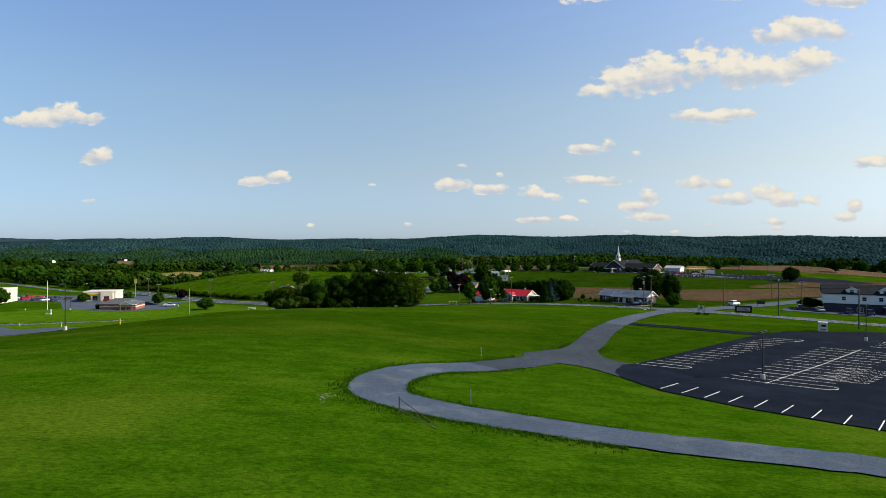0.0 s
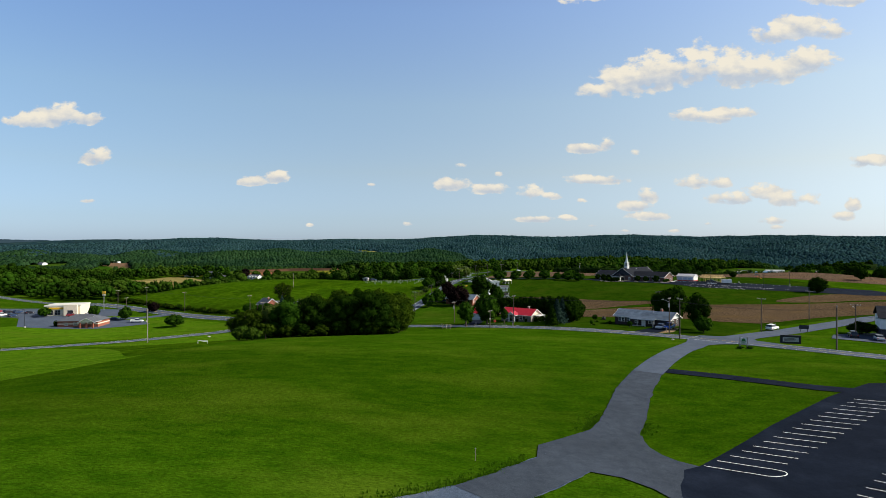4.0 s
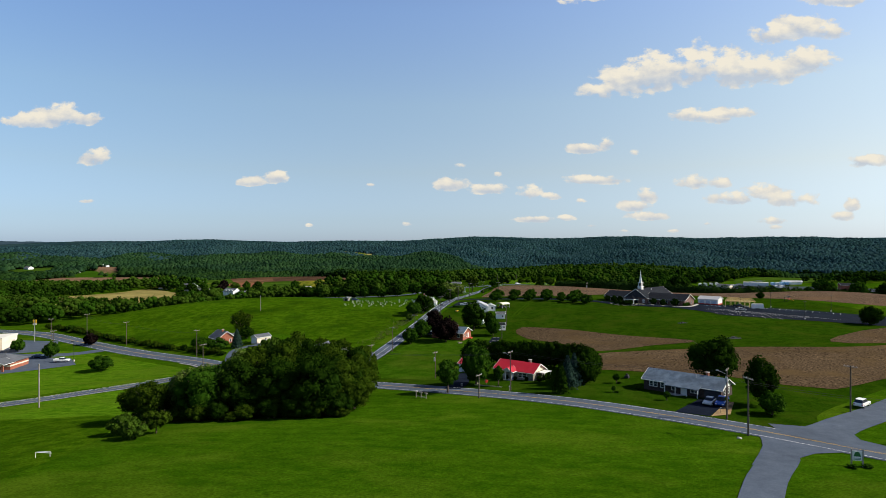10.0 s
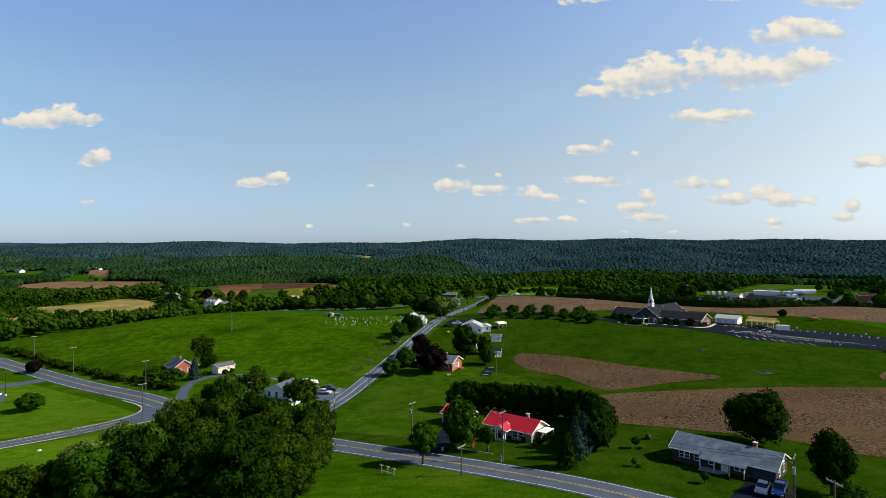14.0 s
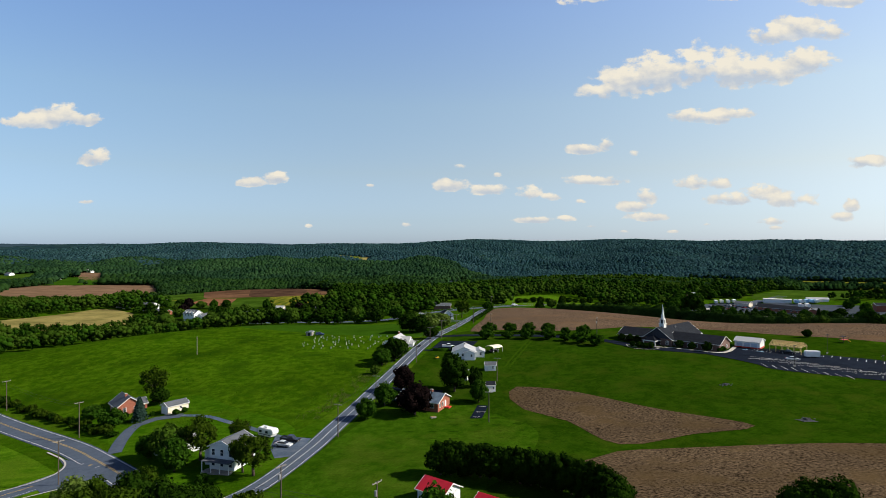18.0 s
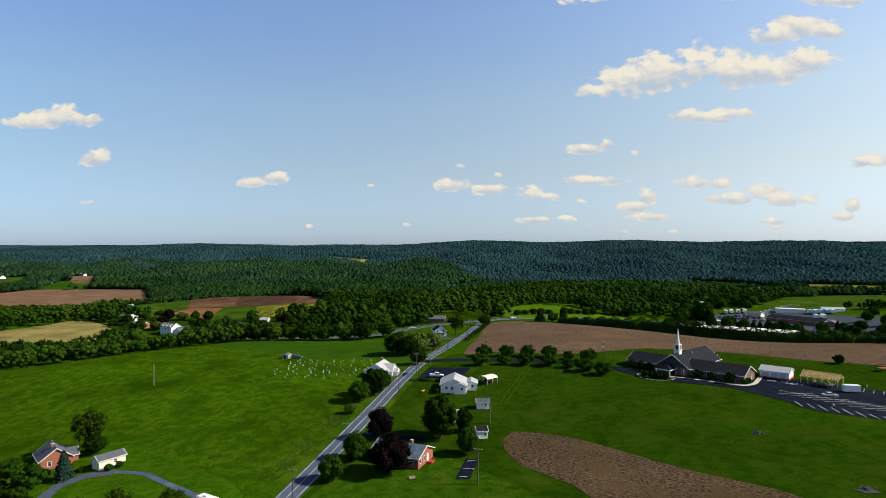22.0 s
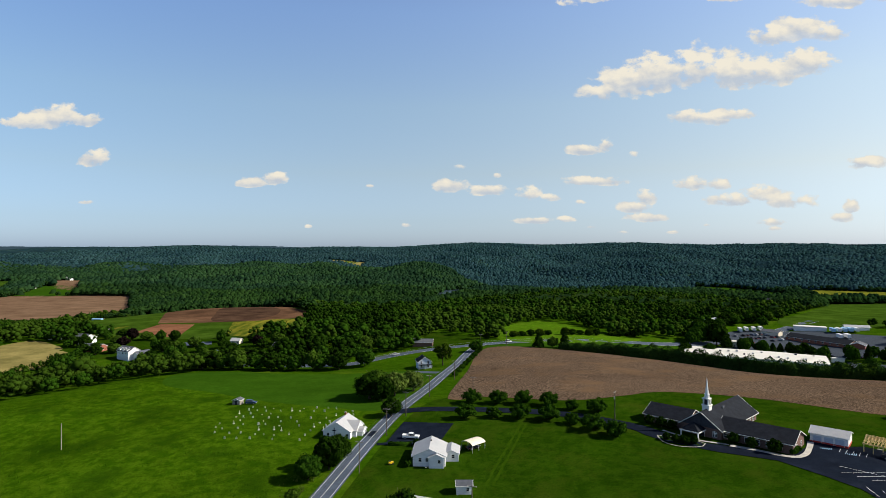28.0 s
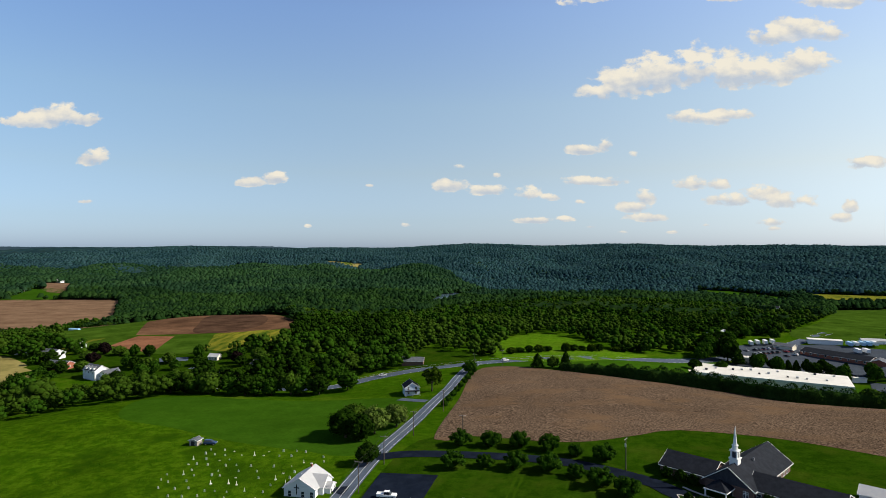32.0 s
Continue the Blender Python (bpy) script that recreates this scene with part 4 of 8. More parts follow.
def scattered(d0, d1, half, near, far_):
    """Uneven spots over a wedge of land, wider apart with distance."""
    rng = np.random.default_rng(int(d0))
    xs, ys, gaps, d = [], [], [], d0
    while d < d1:
        gap = near + (far_ - near) * (d - d0) / (d1 - d0)
        n = int(2 * half * d / gap)
        a = -half + 2 * half * (np.arange(n) + rng.uniform(0, 1, n)) / n
        dd = d + rng.uniform(-.5, .5, n) * gap
        xs.append(20 + dd * np.sin(a)), ys.append(120 + dd * np.cos(a)), gaps.append(np.full(n, gap))
        d += gap * .9
    return np.concatenate(xs), np.concatenate(ys), np.concatenate(gaps)


def tone_of(x, y, size, seed):
    return np.array([noise.noise(Vector((a / size, b / size, seed))) + .5 * noise.noise(Vector((a / size * 3.1, b / size * 3.1, seed))) for a, b in zip(x, y)])


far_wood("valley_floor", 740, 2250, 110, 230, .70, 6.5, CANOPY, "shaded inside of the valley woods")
far_wood("ridge_floor", 2200, 4300, 80, 230, .71, 8.5, HAZY_RIDGE, "shaded inside of the ridge woods")
frng = np.random.default_rng(17)
for d0, d1, near, far_, heads in ((700, 1250, 9.0, 9.5, 3), (1250, 2200, 9.5, 12.5, 1), (2200, 3650, 13.5, 19.0, 1)):
    x, y, gap = scattered(d0, d1, .70, near, far_)
    ok = wooded(x, y) & ~((y < 1055) & ((y < 930) | ((x > 20) & (x < 520))))
    x, y, gap = x[ok], y[ok], gap[ok]
    tone = 1.6 * tone_of(x, y, 130 if d0 < 2000 else 230, d0 * .01) + frng.normal(0, .22, len(x))
    r = gap * frng.uniform(.46, .82, len(x))
    h = (frng.uniform(*((9, 15) if d0 < 2000 else (10.5, 14)), len(x)) + 2.5 * np.sin(x / 41) * np.cos(y / 53)) * np.where(inside(x, y, SCRUB), .45, 1.0)
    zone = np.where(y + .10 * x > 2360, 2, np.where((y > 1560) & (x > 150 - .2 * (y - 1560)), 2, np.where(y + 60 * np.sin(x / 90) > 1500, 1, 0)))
    for z_, nm, light_, deep_, words in ((0, "valley", FAR_LEAF, FAR_DEEP, "across the river valley"), (1, "hill", HILL_LEAF, HILL_DEEP, "on the hill beyond the river"), (2, "ridge", HAZY_RIDGE_LEAF, HAZY_RIDGE_DEEP, "on the long haze-tinted ridge")):
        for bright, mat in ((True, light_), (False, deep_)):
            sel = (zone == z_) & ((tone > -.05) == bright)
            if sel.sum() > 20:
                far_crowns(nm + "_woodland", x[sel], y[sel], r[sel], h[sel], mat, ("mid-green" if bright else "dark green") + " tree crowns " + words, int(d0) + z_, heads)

far_wood("horizon_woodland", 4250, 14000, 46, 300, .80, 12, HAZE_WOOD, "wooded hills on the horizon, tinted with blue haze")
# leafy fronts where the far woods meet a field
ex, ey = np.meshgrid(np.arange(-1100, 1100, 8.0), np.arange(840, 1750, 8.0))
ex, ey = ex.ravel() + wrng.uniform(-3, 3, ex.size), ey.ravel() + wrng.uniform(-3, 3, ey.size)
keep = (np.abs(ex - 20) < .78 * (ey - 120)) & wooded(ex, ey) & ~(wooded(ex, ey - 15) & wooded(ex - 9, ey - 8) & wooded(ex + 9, ey - 8))
ex, ey = ex[keep], ey[keep]
wood("woodland_edge", ex, ey, wrng.uniform(9, 14, len(ex)) * np.where(inside(ex, ey, SCRUB), .5, 1), wrng.uniform(5, 7, len(ex)), LEAF_FAR, 26, "leafy tree fronts along the far fields", 8)

# far fields
for nm, pts, mat in (("round_field_green", ROUND_FIELD, FIELD_G), ("far_soil_field", FAR_BROWN, FAR_SOIL), ("far_soil_patch", FAR_BROWN2, FAR_SOIL), ("far_green_field", FAR_GREEN, PASTURE), ("far_meadow", FAR_GREEN2, FIELD_G), ("east_field", EAST_GREEN, WEST),
                     ("corner_field", CORNER_GREEN, LAWN), ("hill_field", RIGHT_GREEN, FIELD_G), ("yellow_field", RIGHT_YELLOW, FIELD_Y), ("valley_strip", STRIP_ONE, PASTURE), ("hill_clearing", HILL_FIELD, STRAW), ("hill_clearing_two", HILL_FIELD_TWO, STRAW), ("hill_clearing_three", HILL_FIELD_THREE, PASTURE), ("cut_field", BEIGE, STRAW), ("cut_field_lower", BEIGE_LOW, STRAW), ("house_yards", YARDS, LAWN)):
    patch(nm, pts, mat, 0.12 if "far" not in nm else 0.6, cell=14)
patch("round_field_brown", [(-232, 733), (-280, 850), (-262, 1010), (-158, 914), (-118, 840), (-104, 772), (-149, 745), (-196, 736)], SOIL_DARK, 0.3, cell=14, curved=False)
# cloud shadow on the brown field, laid on as a darker patch
patch("round_field_damp", [(-186, 746), (-206, 800), (-232, 900), (-205, 950), (-172, 900), (-150, 845), (-142, 785), (-158, 747)], SOIL_SHADOWED, 0.42, cell=14)
patch("round_field_strip", [(-290, 655), (-280, 690), (-268, 702), (-248, 716), (-251, 700), (-248, 659), (-262, 652)], FIELD_Y, 0.3, cell=10, curved=False)
patch("round_field_red", [(-227, 729), (-194, 724), (-179, 655), (-226, 683)], SOIL_RED, 0.3, cell=14, curved=False)
patch("round_field_yellow", [(-164, 737), (-127, 760), (-100, 762), (-92, 690), (-122, 656), (-144, 665)], FIELD_Y, 0.3, cell=14, curved=False)
tagged(patch("river", RIVER, WATER, 1.2, cell=20), "calm blue river glimpsed between woods", "water")

# ---- more materials ----
SIDING = material("white_siding", (0.62, 0.64, 0.66), (0.78, 0.78, 0.77), scale=1.2, fine=0.08, bump=0.3, bump_scale=3, stretch=(.2, .2, 4), rough=0.6, broad=0.10, broad_scale=0.15)
CREAM = material("cream_render", (.62, .55, .42), (.75, .68, .54), scale=0.8, fine=0.1, rough=0.8, broad=0.1, broad_scale=0.1)
BRICK = material("red_brick_wall", (.24, .075, .045), (.36, .13, .08), scale=1.8, fine=0.35, bump=0.3, stretch=(1, 1, 3), rough=0.85)
BRICK_PINK = material("pink_brick_wall", (0.110, 0.062, 0.050), (0.165, 0.100, 0.080), scale=1.6, fine=0.2, bump=0.3, stretch=(1, 1, 3), rough=0.85)
STONE = material("grey_fieldstone", (0.14, 0.13, 0.11), (0.28, 0.26, 0.22), scale=1.6, fine=0.25, bump=0.6, rough=0.85)
ROOF_RED = material("red_metal_roof", (0.36, 0.01, 0.022), (0.44, 0.018, 0.032), scale=0.5, fine=0.08, rough=0.45, broad=0.12, broad_scale=0.3)
ROOF_GREY = material("grey_shingle_roof", (0.075, 0.085, 0.1), (0.12, 0.13, 0.15), scale=0.7, fine=0.3, bump=0.4, bump_scale=5, broad=0.25, broad_scale=0.25, rough=0.85)
ROOF_BLUE = material("weathered_blue_grey_roof", (.070, .108, .158), (.150, .205, .275), scale=0.9, fine=0.3, bump=0.3, bump_scale=5, broad=0.45, broad_scale=0.35, rough=0.7)
ROOF_DARK = material("charcoal_shingle_roof", (0.0108, 0.0130, 0.0180), (0.0205, 0.0245, 0.0330), scale=0.8, fine=0.3, bump=0.4, bump_scale=5, broad=0.25, broad_scale=0.25, rough=0.85, spec=0.06)
ROOF_PALE = material("pale_metal_roof", (0.34, 0.35, 0.36), (0.44, 0.44, 0.44), scale=0.4, fine=0.1, rough=0.5, broad=0.15, broad_scale=0.2)
ROOF_WHITE = material("white_membrane_roof", (0.54, 0.52, 0.47), (0.64, 0.62, 0.56), scale=0.1, fine=0.08, broad=0.12, broad_scale=0.03, rough=0.8)
BRICK_BROWN = material("dark_brown_brick", (.030, .020, .018), (.060, .040, .034), scale=1.6, fine=0.3, bump=0.3, stretch=(1, 1, 3), rough=0.85)
TRIM = material("white_trim", (0.6, 0.6, 0.58), (0.7, 0.7, 0.68), scale=1.0, rough=0.5)
DARKWALL = material("dark_wall", (.025, .025, .032), (.045, .045, .055), scale=1.0, fine=0.2, rough=0.8)
GLASS = material("window_glass", (.012, .016, .022), (.03, .036, .045), scale=0.6, rough=0.08, spec=0.6)
METAL = material("dull_metal", (.30, .31, .33), (.42, .43, .45), scale=2, rough=0.45, metal=0.6, fine=0.1)
BLACK = material("black_rubber", (.012, .012, .014), (.022, .022, .024), scale=3, rough=0.8)
POLE_WOOD = material("weathered_pole", (0.055, 0.045, 0.036), (0.120, 0.098, 0.078), scale=2, fine=0.3, stretch=(1, 1, .15), bump=0.3)
BLUE_SIDING = material("pale_blue_siding", (.34, .42, .52), (.44, .52, .62), scale=1.2, fine=.1, rough=.6)
PALE_BLUE = material("pale_blue_sheeting", (.22, .40, .58), (.32, .52, .70), scale=.8, fine=.1, rough=.5)
PALE_WOOD = material("new_timber", (.46, .32, .13), (.62, .46, .22), scale=2, fine=0.2, stretch=(1, 1, .5))
GREY_WOOD = material("grey_wood", (.20, .18, .15), (.34, .31, .27), scale=2, fine=0.3)
MARBLE = material("pale_gravestone", (0.52, 0.49, 0.40), (0.72, 0.69, 0.58), scale=1.5, fine=0.15, random_tint=0.35)
GREEN_SIGN = material("green_sign", (.02, .10, .03), (.03, .14, .04), scale=2, rough=0.5)
TEAL = material("teal_metal_roof", (.01, .16, .15), (.02, .20, .19), scale=1, rough=0.5)
YELLOW = material("yellow_paint", (.62, .38, .01), (.75, .47, .02), scale=1, rough=0.5)
REDPAINT = material("red_paint", (.38, .03, .02), (.48, .045, .03), scale=1, fine=0.2, rough=0.55)
BLUEPAINT = material("blue_paint", (.02, .10, .40), (.03, .13, .48), scale=1, rough=0.5)
LAMP_GLASS = material("lamp_lens", (.6, .6, .55), (.7, .7, .65), scale=2, rough=0.2)


def paint(name, c):
    return material(name, tuple(v * .92 for v in c), c, scale=1.5, rough=0.25, spec=0.5)


CAR_PAINTS = {"white": paint("white_car_paint", (.78, .78, .76)), "black": paint("black_car_paint", (.018, .018, .022)), "silver": paint("silver_car_paint", (.42, .44, .46)),
              "blue": paint("blue_car_paint", (.015, .08, .36)), "red": paint("red_car_paint", (.30, .02, .025)), "navy": paint("navy_car_paint", (.02, .04, .09))}


def moved(bm, m):
    bm.transform(m)
    return bm


def roof_slabs(W, L, H, R, over, thick=.2):
    """The two slopes of a gable roof, ridge along y."""
    s = R / (W / 2)
    o = W / 2 + over
    ze = H - over * s
    return extruded([(-o, ze), (0, H + R), (o, ze), (o, ze + thick), (0, H + R + thick), (-o, ze + thick)], -L / 2 - over, L / 2 + over)


def wing(root, m, W, L, H, R, wall, roof, over=.45, foot=-1.4, fascia=True, gable_mat=None, ribs=0):
    """A block with a gable roof, ridge along its y, under a thing."""
    part("wall", moved(extruded([(-W / 2, foot), (W / 2, foot), (W / 2, H), (0, H + R), (-W / 2, H)], -L / 2, L / 2), m), wall, root)
    bm = roof_slabs(W, L, H, R, over)
    rf = part("roof", moved(bm, m), roof, root)
    s = R / (W / 2)
    if ribs:
        for k in range(ribs):
            y = -L / 2 + (k + .5) * L / ribs
            rb = extruded([(-W / 2 - over, H - over * s + .2), (0, H + R + .2), (W / 2 + over, H - over * s + .2), (W / 2 + over, H - over * s + .225), (0, H + R + .23), (-W / 2 - over, H - over * s + .225)], y - .03, y + .03)
            part("roof_rib", moved(rb, m), roof, rf)
    if fascia:
        for sy in (-1, 1):
            y = sy * (L / 2 + over)
            o = W / 2 + over
            ze = H - over * s
            bm = extruded([(-o, ze - .02), (0, H + R - .02), (o, ze - .02), (o, ze + .2), (0, H + R + .21), (-o, ze + .2)], y - .03 if sy > 0 else y - .05, y + .05 if sy > 0 else y + .03)
            part("bargeboard", moved(bm, m), TRIM, root)
        for sx in (-1, 1):
            x = sx * (W / 2 + over)
            ze = H - over * s
            bm = boxed(min(x, x + sx * .1), -L / 2 - over, ze, max(x, x + sx * .1), L / 2 + over, ze + .16)
            part("gutter", moved(bm, m), TRIM, root)
    if gable_mat:
        for sy in (-1, 1):
            y = sy * (L / 2 + .02)
            part("gable_panel", moved(extruded([(-W / 2, H), (W / 2, H), (0, H + R)], y - .02, y + .02), m), gable_mat, root)


FACES = {"+x": ((0, 1, 0), (1, 0, 0)), "-x": ((0, -1, 0), (-1, 0, 0)), "+y": ((-1, 0, 0), (0, 1, 0)), "-y": ((1, 0, 0), (0, -1, 0))}


def opening(root, m, W, L, face, u, z, w, h, kind="window", trim=None, fill=None, bars=True):
    """A window or door on a face of a block: its frame, with the pane or leaf in it."""
    along, out = (Vector(v) for v in FACES[face])
    o = out * (W / 2 if "x" in face else L / 2) + along * u + Vector((0, 0, z))
    basis = Matrix((along, out, Vector((0, 0, 1)))).transposed().to_4x4()
    mm = m @ Matrix.Translation(o) @ basis
    bm = bmesh.new()
    f = .09
    box(bm, -w / 2 - f, 0, h, w / 2 + f, .06, h + f), box(bm, -w / 2 - f, 0, -f, w / 2 + f, .08, 0)
    box(bm, -w / 2 - f, 0, 0, -w / 2, .06, h), box(bm, w / 2, 0, 0, w / 2 + f, .06, h)
    if kind == "window" and bars:
        box(bm, -w / 2, .02, h / 2 - .03, w / 2, .05, h / 2 + .03)
        if w > 1.3:
            box(bm, -.03, .02, 0, .03, .05, h)
    bm.transform(mm)
    fr = part(kind, bm, trim or TRIM, root)
    part("pane" if kind == "window" else "leaf", moved(boxed(-w / 2, -.02, 0, w / 2, .025, h), mm), fill or GLASS, fr)
    return fr


def chimney(root, m, x, y, z0, z1, mat, s=.35):
    c = part("chimney", moved(boxed(x - s, y - s, z0, x + s, y + s, z1), m), mat, root)
    part("cap", moved(boxed(x - s - .08, y - s - .08, z1, x + s + .08, y + s + .08, z1 + .1), m), CONCRETE, c)


def post_row(root, m, pts, z0, z1, r, mat, name="post"):
    for x, y in pts:
        part(name, moved(boxed(x - r, y - r, z0, x + r, y + r, z1), m), mat, root)


ID = Matrix.Identity(4)


def at(x, y, turn=0, z=0):
    return pose(x, y, z, 0, 0, turn)


def heading(dx, dy):
    """The turn that lays the local y along a way."""
    return math.degrees(math.atan2(-dx, dy))


# ---- vehicles ----
CARS = {}


def car(kind, colour, x, y, way, label, z=None):
    turn = heading(*way) + 90
    zz = float(ground(x, y)) + .14 if z is None else z
    if (kind, colour) in CARS:
        return tagged(copy_thing(CARS[kind, colour], pose(x, y, zz, 0, 0, turn)), label, "truck" if kind == "pickup" else "car", "parked cars")
    root = new({"pickup": "pickup_truck", "sedan": "car", "suv": "car"}[kind])
    root.matrix_world = pose(x, y, zz, 0, 0, turn)
    tagged(root, label, "truck" if kind == "pickup" else "car", "parked cars")
    pm = CAR_PAINTS[colour]
    if kind == "sedan":
        prof = [(-2.3, .35), (2.25, .30), (2.35, .55), (2.2, .78), (1.2, .92), (-1.5, .95), (-2.25, .88), (-2.35, .6)]
        cab = [(-1.65, .93), (1.05, .90), (.35, 1.38), (-.95, 1.40)]
        tops, wb = (-.95, .35, 1.38), 1.4
    elif kind == "suv":
        prof = [(-2.25, .40), (2.2, .35), (2.3, .6), (2.2, .95), (1.2, 1.08), (-2.2, 1.10), (-2.3, .7)]
        cab = [(-2.15, 1.08), (1.1, 1.05), (.45, 1.66), (-1.85, 1.70)]
        tops, wb = (-1.85, .45, 1.67), 1.4
    else:
        prof = [(-2.75, .50), (2.65, .45), (2.75, .7), (2.65, 1.05), (1.35, 1.12), (-2.75, 1.10)]
        cab = [(-.75, 1.10), (1.35, 1.10), (.75, 1.78), (-.6, 1.80)]
        tops, wb = (-.6, .75, 1.77), 1.75
    bm = extruded(prof, -.9, .9)
    bmesh.ops.bevel(bm, geom=bm.edges[:], offset=.06, segments=1, affect="EDGES")
    part("body", bm, pm, root)
    gl = extruded(cab, -.78, .78)
    for v in gl.verts:
        if v.co.z > 1.2:
            v.co.y *= .84
    part("cabin_glass", gl, GLASS, root)
    part("roof", boxed(tops[0] - .03, -.67, tops[2], tops[1] + .03, .67, tops[2] + .07), pm, root)
    for sx in (-1, 1):
        for sy in (-1, 1):
            bm = rod(bmesh.new(), (sx * wb, sy * .72, .34), (sx * wb, sy * .93, .34), .34, .34, 12)
            w = part("wheel", bm, BLACK, root)
            part("rim", rod(bmesh.new(), (sx * wb, sy * .90, .34), (sx * wb, sy * .945, .34), .2, .19, 8), METAL, w)
    xe = prof[2][0]
    for sy in (-1, 1):
        part("headlight", boxed(xe - .14, sy * .68 - .16, .62, xe + .02, sy * .68 + .16, .78), LAMP_GLASS, root)
        part("tail_light", boxed(prof[-1][0] - .03, sy * .72 - .12, .68, prof[-1][0] + .1, sy * .72 + .12, .88), REDPAINT, root)
    if kind == "pickup":
        bm = bmesh.new()
        for b in ((-2.7, -.88, 1.1, -.85, -.78, 1.28), (-2.7, .78, 1.1, -.85, .88, 1.28), (-2.75, -.88, 1.1, -2.65, .88, 1.28)):
            box(bm, *b)
        part("bed_side", bm, pm, root)
    CARS[kind, colour] = root
    return root


# ---- poles and signs ----


def utility_pole(x, y, h, way=(1, 0), arms=1, label="tall weathered wooden utility pole", drum=False, lamp=False):
    root = thing("utility_pole", x, y, heading(*way), label, "pole", "utility poles")
    part("pole", rod(bmesh.new(), (0, 0, -1), (0, 0, h), .17, .11, 8), POLE_WOOD, root)
    for k in range(arms):
        z = h - .35 - k * .9
        a = part("crossarm", boxed(-1.2, -.07, z, 1.2, .07, z + .14), GREY_WOOD, root)
        for u in (-1.1, -.45, .45, 1.1):
            part("insulator", rod(bmesh.new(), (u, 0, z + .14), (u, 0, z + .34), .05, .04, 6), METAL, a)
    if drum:
        part("transformer", rod(bmesh.new(), (.38, 0, h - 2.6), (.38, 0, h - 1.6), .24, .24, 10), METAL, root)
    if lamp:
        part("lamp_arm", rod(bmesh.new(), (0, 0, h - 1.2), (0, -1.6, h - .6), .04, .04, 6), METAL, root)
        part("lamp_head", boxed(-.12, -2.0, h - .68, .12, -1.5, h - .5), METAL, root)
    return root


def cable(a, b, ha, hb, sag=.8, count=1, gap=1.0):
    """Wires between two poles."""
    za, zb = float(ground(*a)) + ha, float(ground(*b)) + hb
    d = Vector((b[0] - a[0], b[1] - a[1], 0)).normalized()
    side = Vector((d.y, -d.x, 0))
    for k in range(count):
        off = side * gap * (k - (count - 1) / 2)
        bm = bmesh.new()
        pts = []
        for j in range(9):
            t = j / 8
            pts.append(Vector((a[0] + (b[0] - a[0]) * t, a[1] + (b[1] - a[1]) * t, za + (zb - za) * t - sag * 4 * t * (1 - t))) + off)
        rings = [[bm.verts.new(p + side * (.022 * math.cos(w)) + Vector((0, 0, .022 * math.sin(w)))) for w in (0, 1.571, 3.142, 4.712)] for p in pts]
        for r0, r1 in zip(rings, rings[1:]):
            for w in range(4):
                bm.faces.new((r0[w], r0[(w + 1) % 4], r1[(w + 1) % 4], r1[w]))
        tagged(mesh_object("overhead_wire", bm, BLACK), "thin black overhead wire between utility poles", "wire", "overhead wires")


def lamp_post(x, y, h, heads=2, turn=0, label="dark steel car park lamp post with two heads"):
    root = thing("street_lamp", x, y, turn, label, "street lamp", "lamp posts")
    part("footing", rod(bmesh.new(), (0, 0, -.4), (0, 0, .75), .3, .28, 10), CONCRETE, root)
    part("pole", rod(bmesh.new(), (0, 0, .7), (0, 0, h), .09, .07, 8), BLACK, root)
    for k in range(heads):
        s = 1 if k else -1
        part("arm", boxed(min(0, s * .5), -.03, h - .08, max(0, s * .5), .03, h), BLACK, root)
        hd = part("head", boxed(s * .75 - .35, -.2, h - .12, s * .75 + .35, .2, h + .06), BLACK, root)
        part("lens", boxed(s * .75 - .28, -.15, h - .15, s * .75 + .28, .15, h - .12), LAMP_GLASS, hd)
    return root


def plain_pole(x, y, h, mat, label, name="pole", r=.1):
    root = thing(name, x, y, 0, label, "pole")
    part("shaft", rod(bmesh.new(), (0, 0, -.5), (0, 0, h), r, r * .8, 7), mat, root)
    part("cap", rod(bmesh.new(), (0, 0, h), (0, 0, h + .08), r * 1.2, r, 7), METAL, root)
    return root

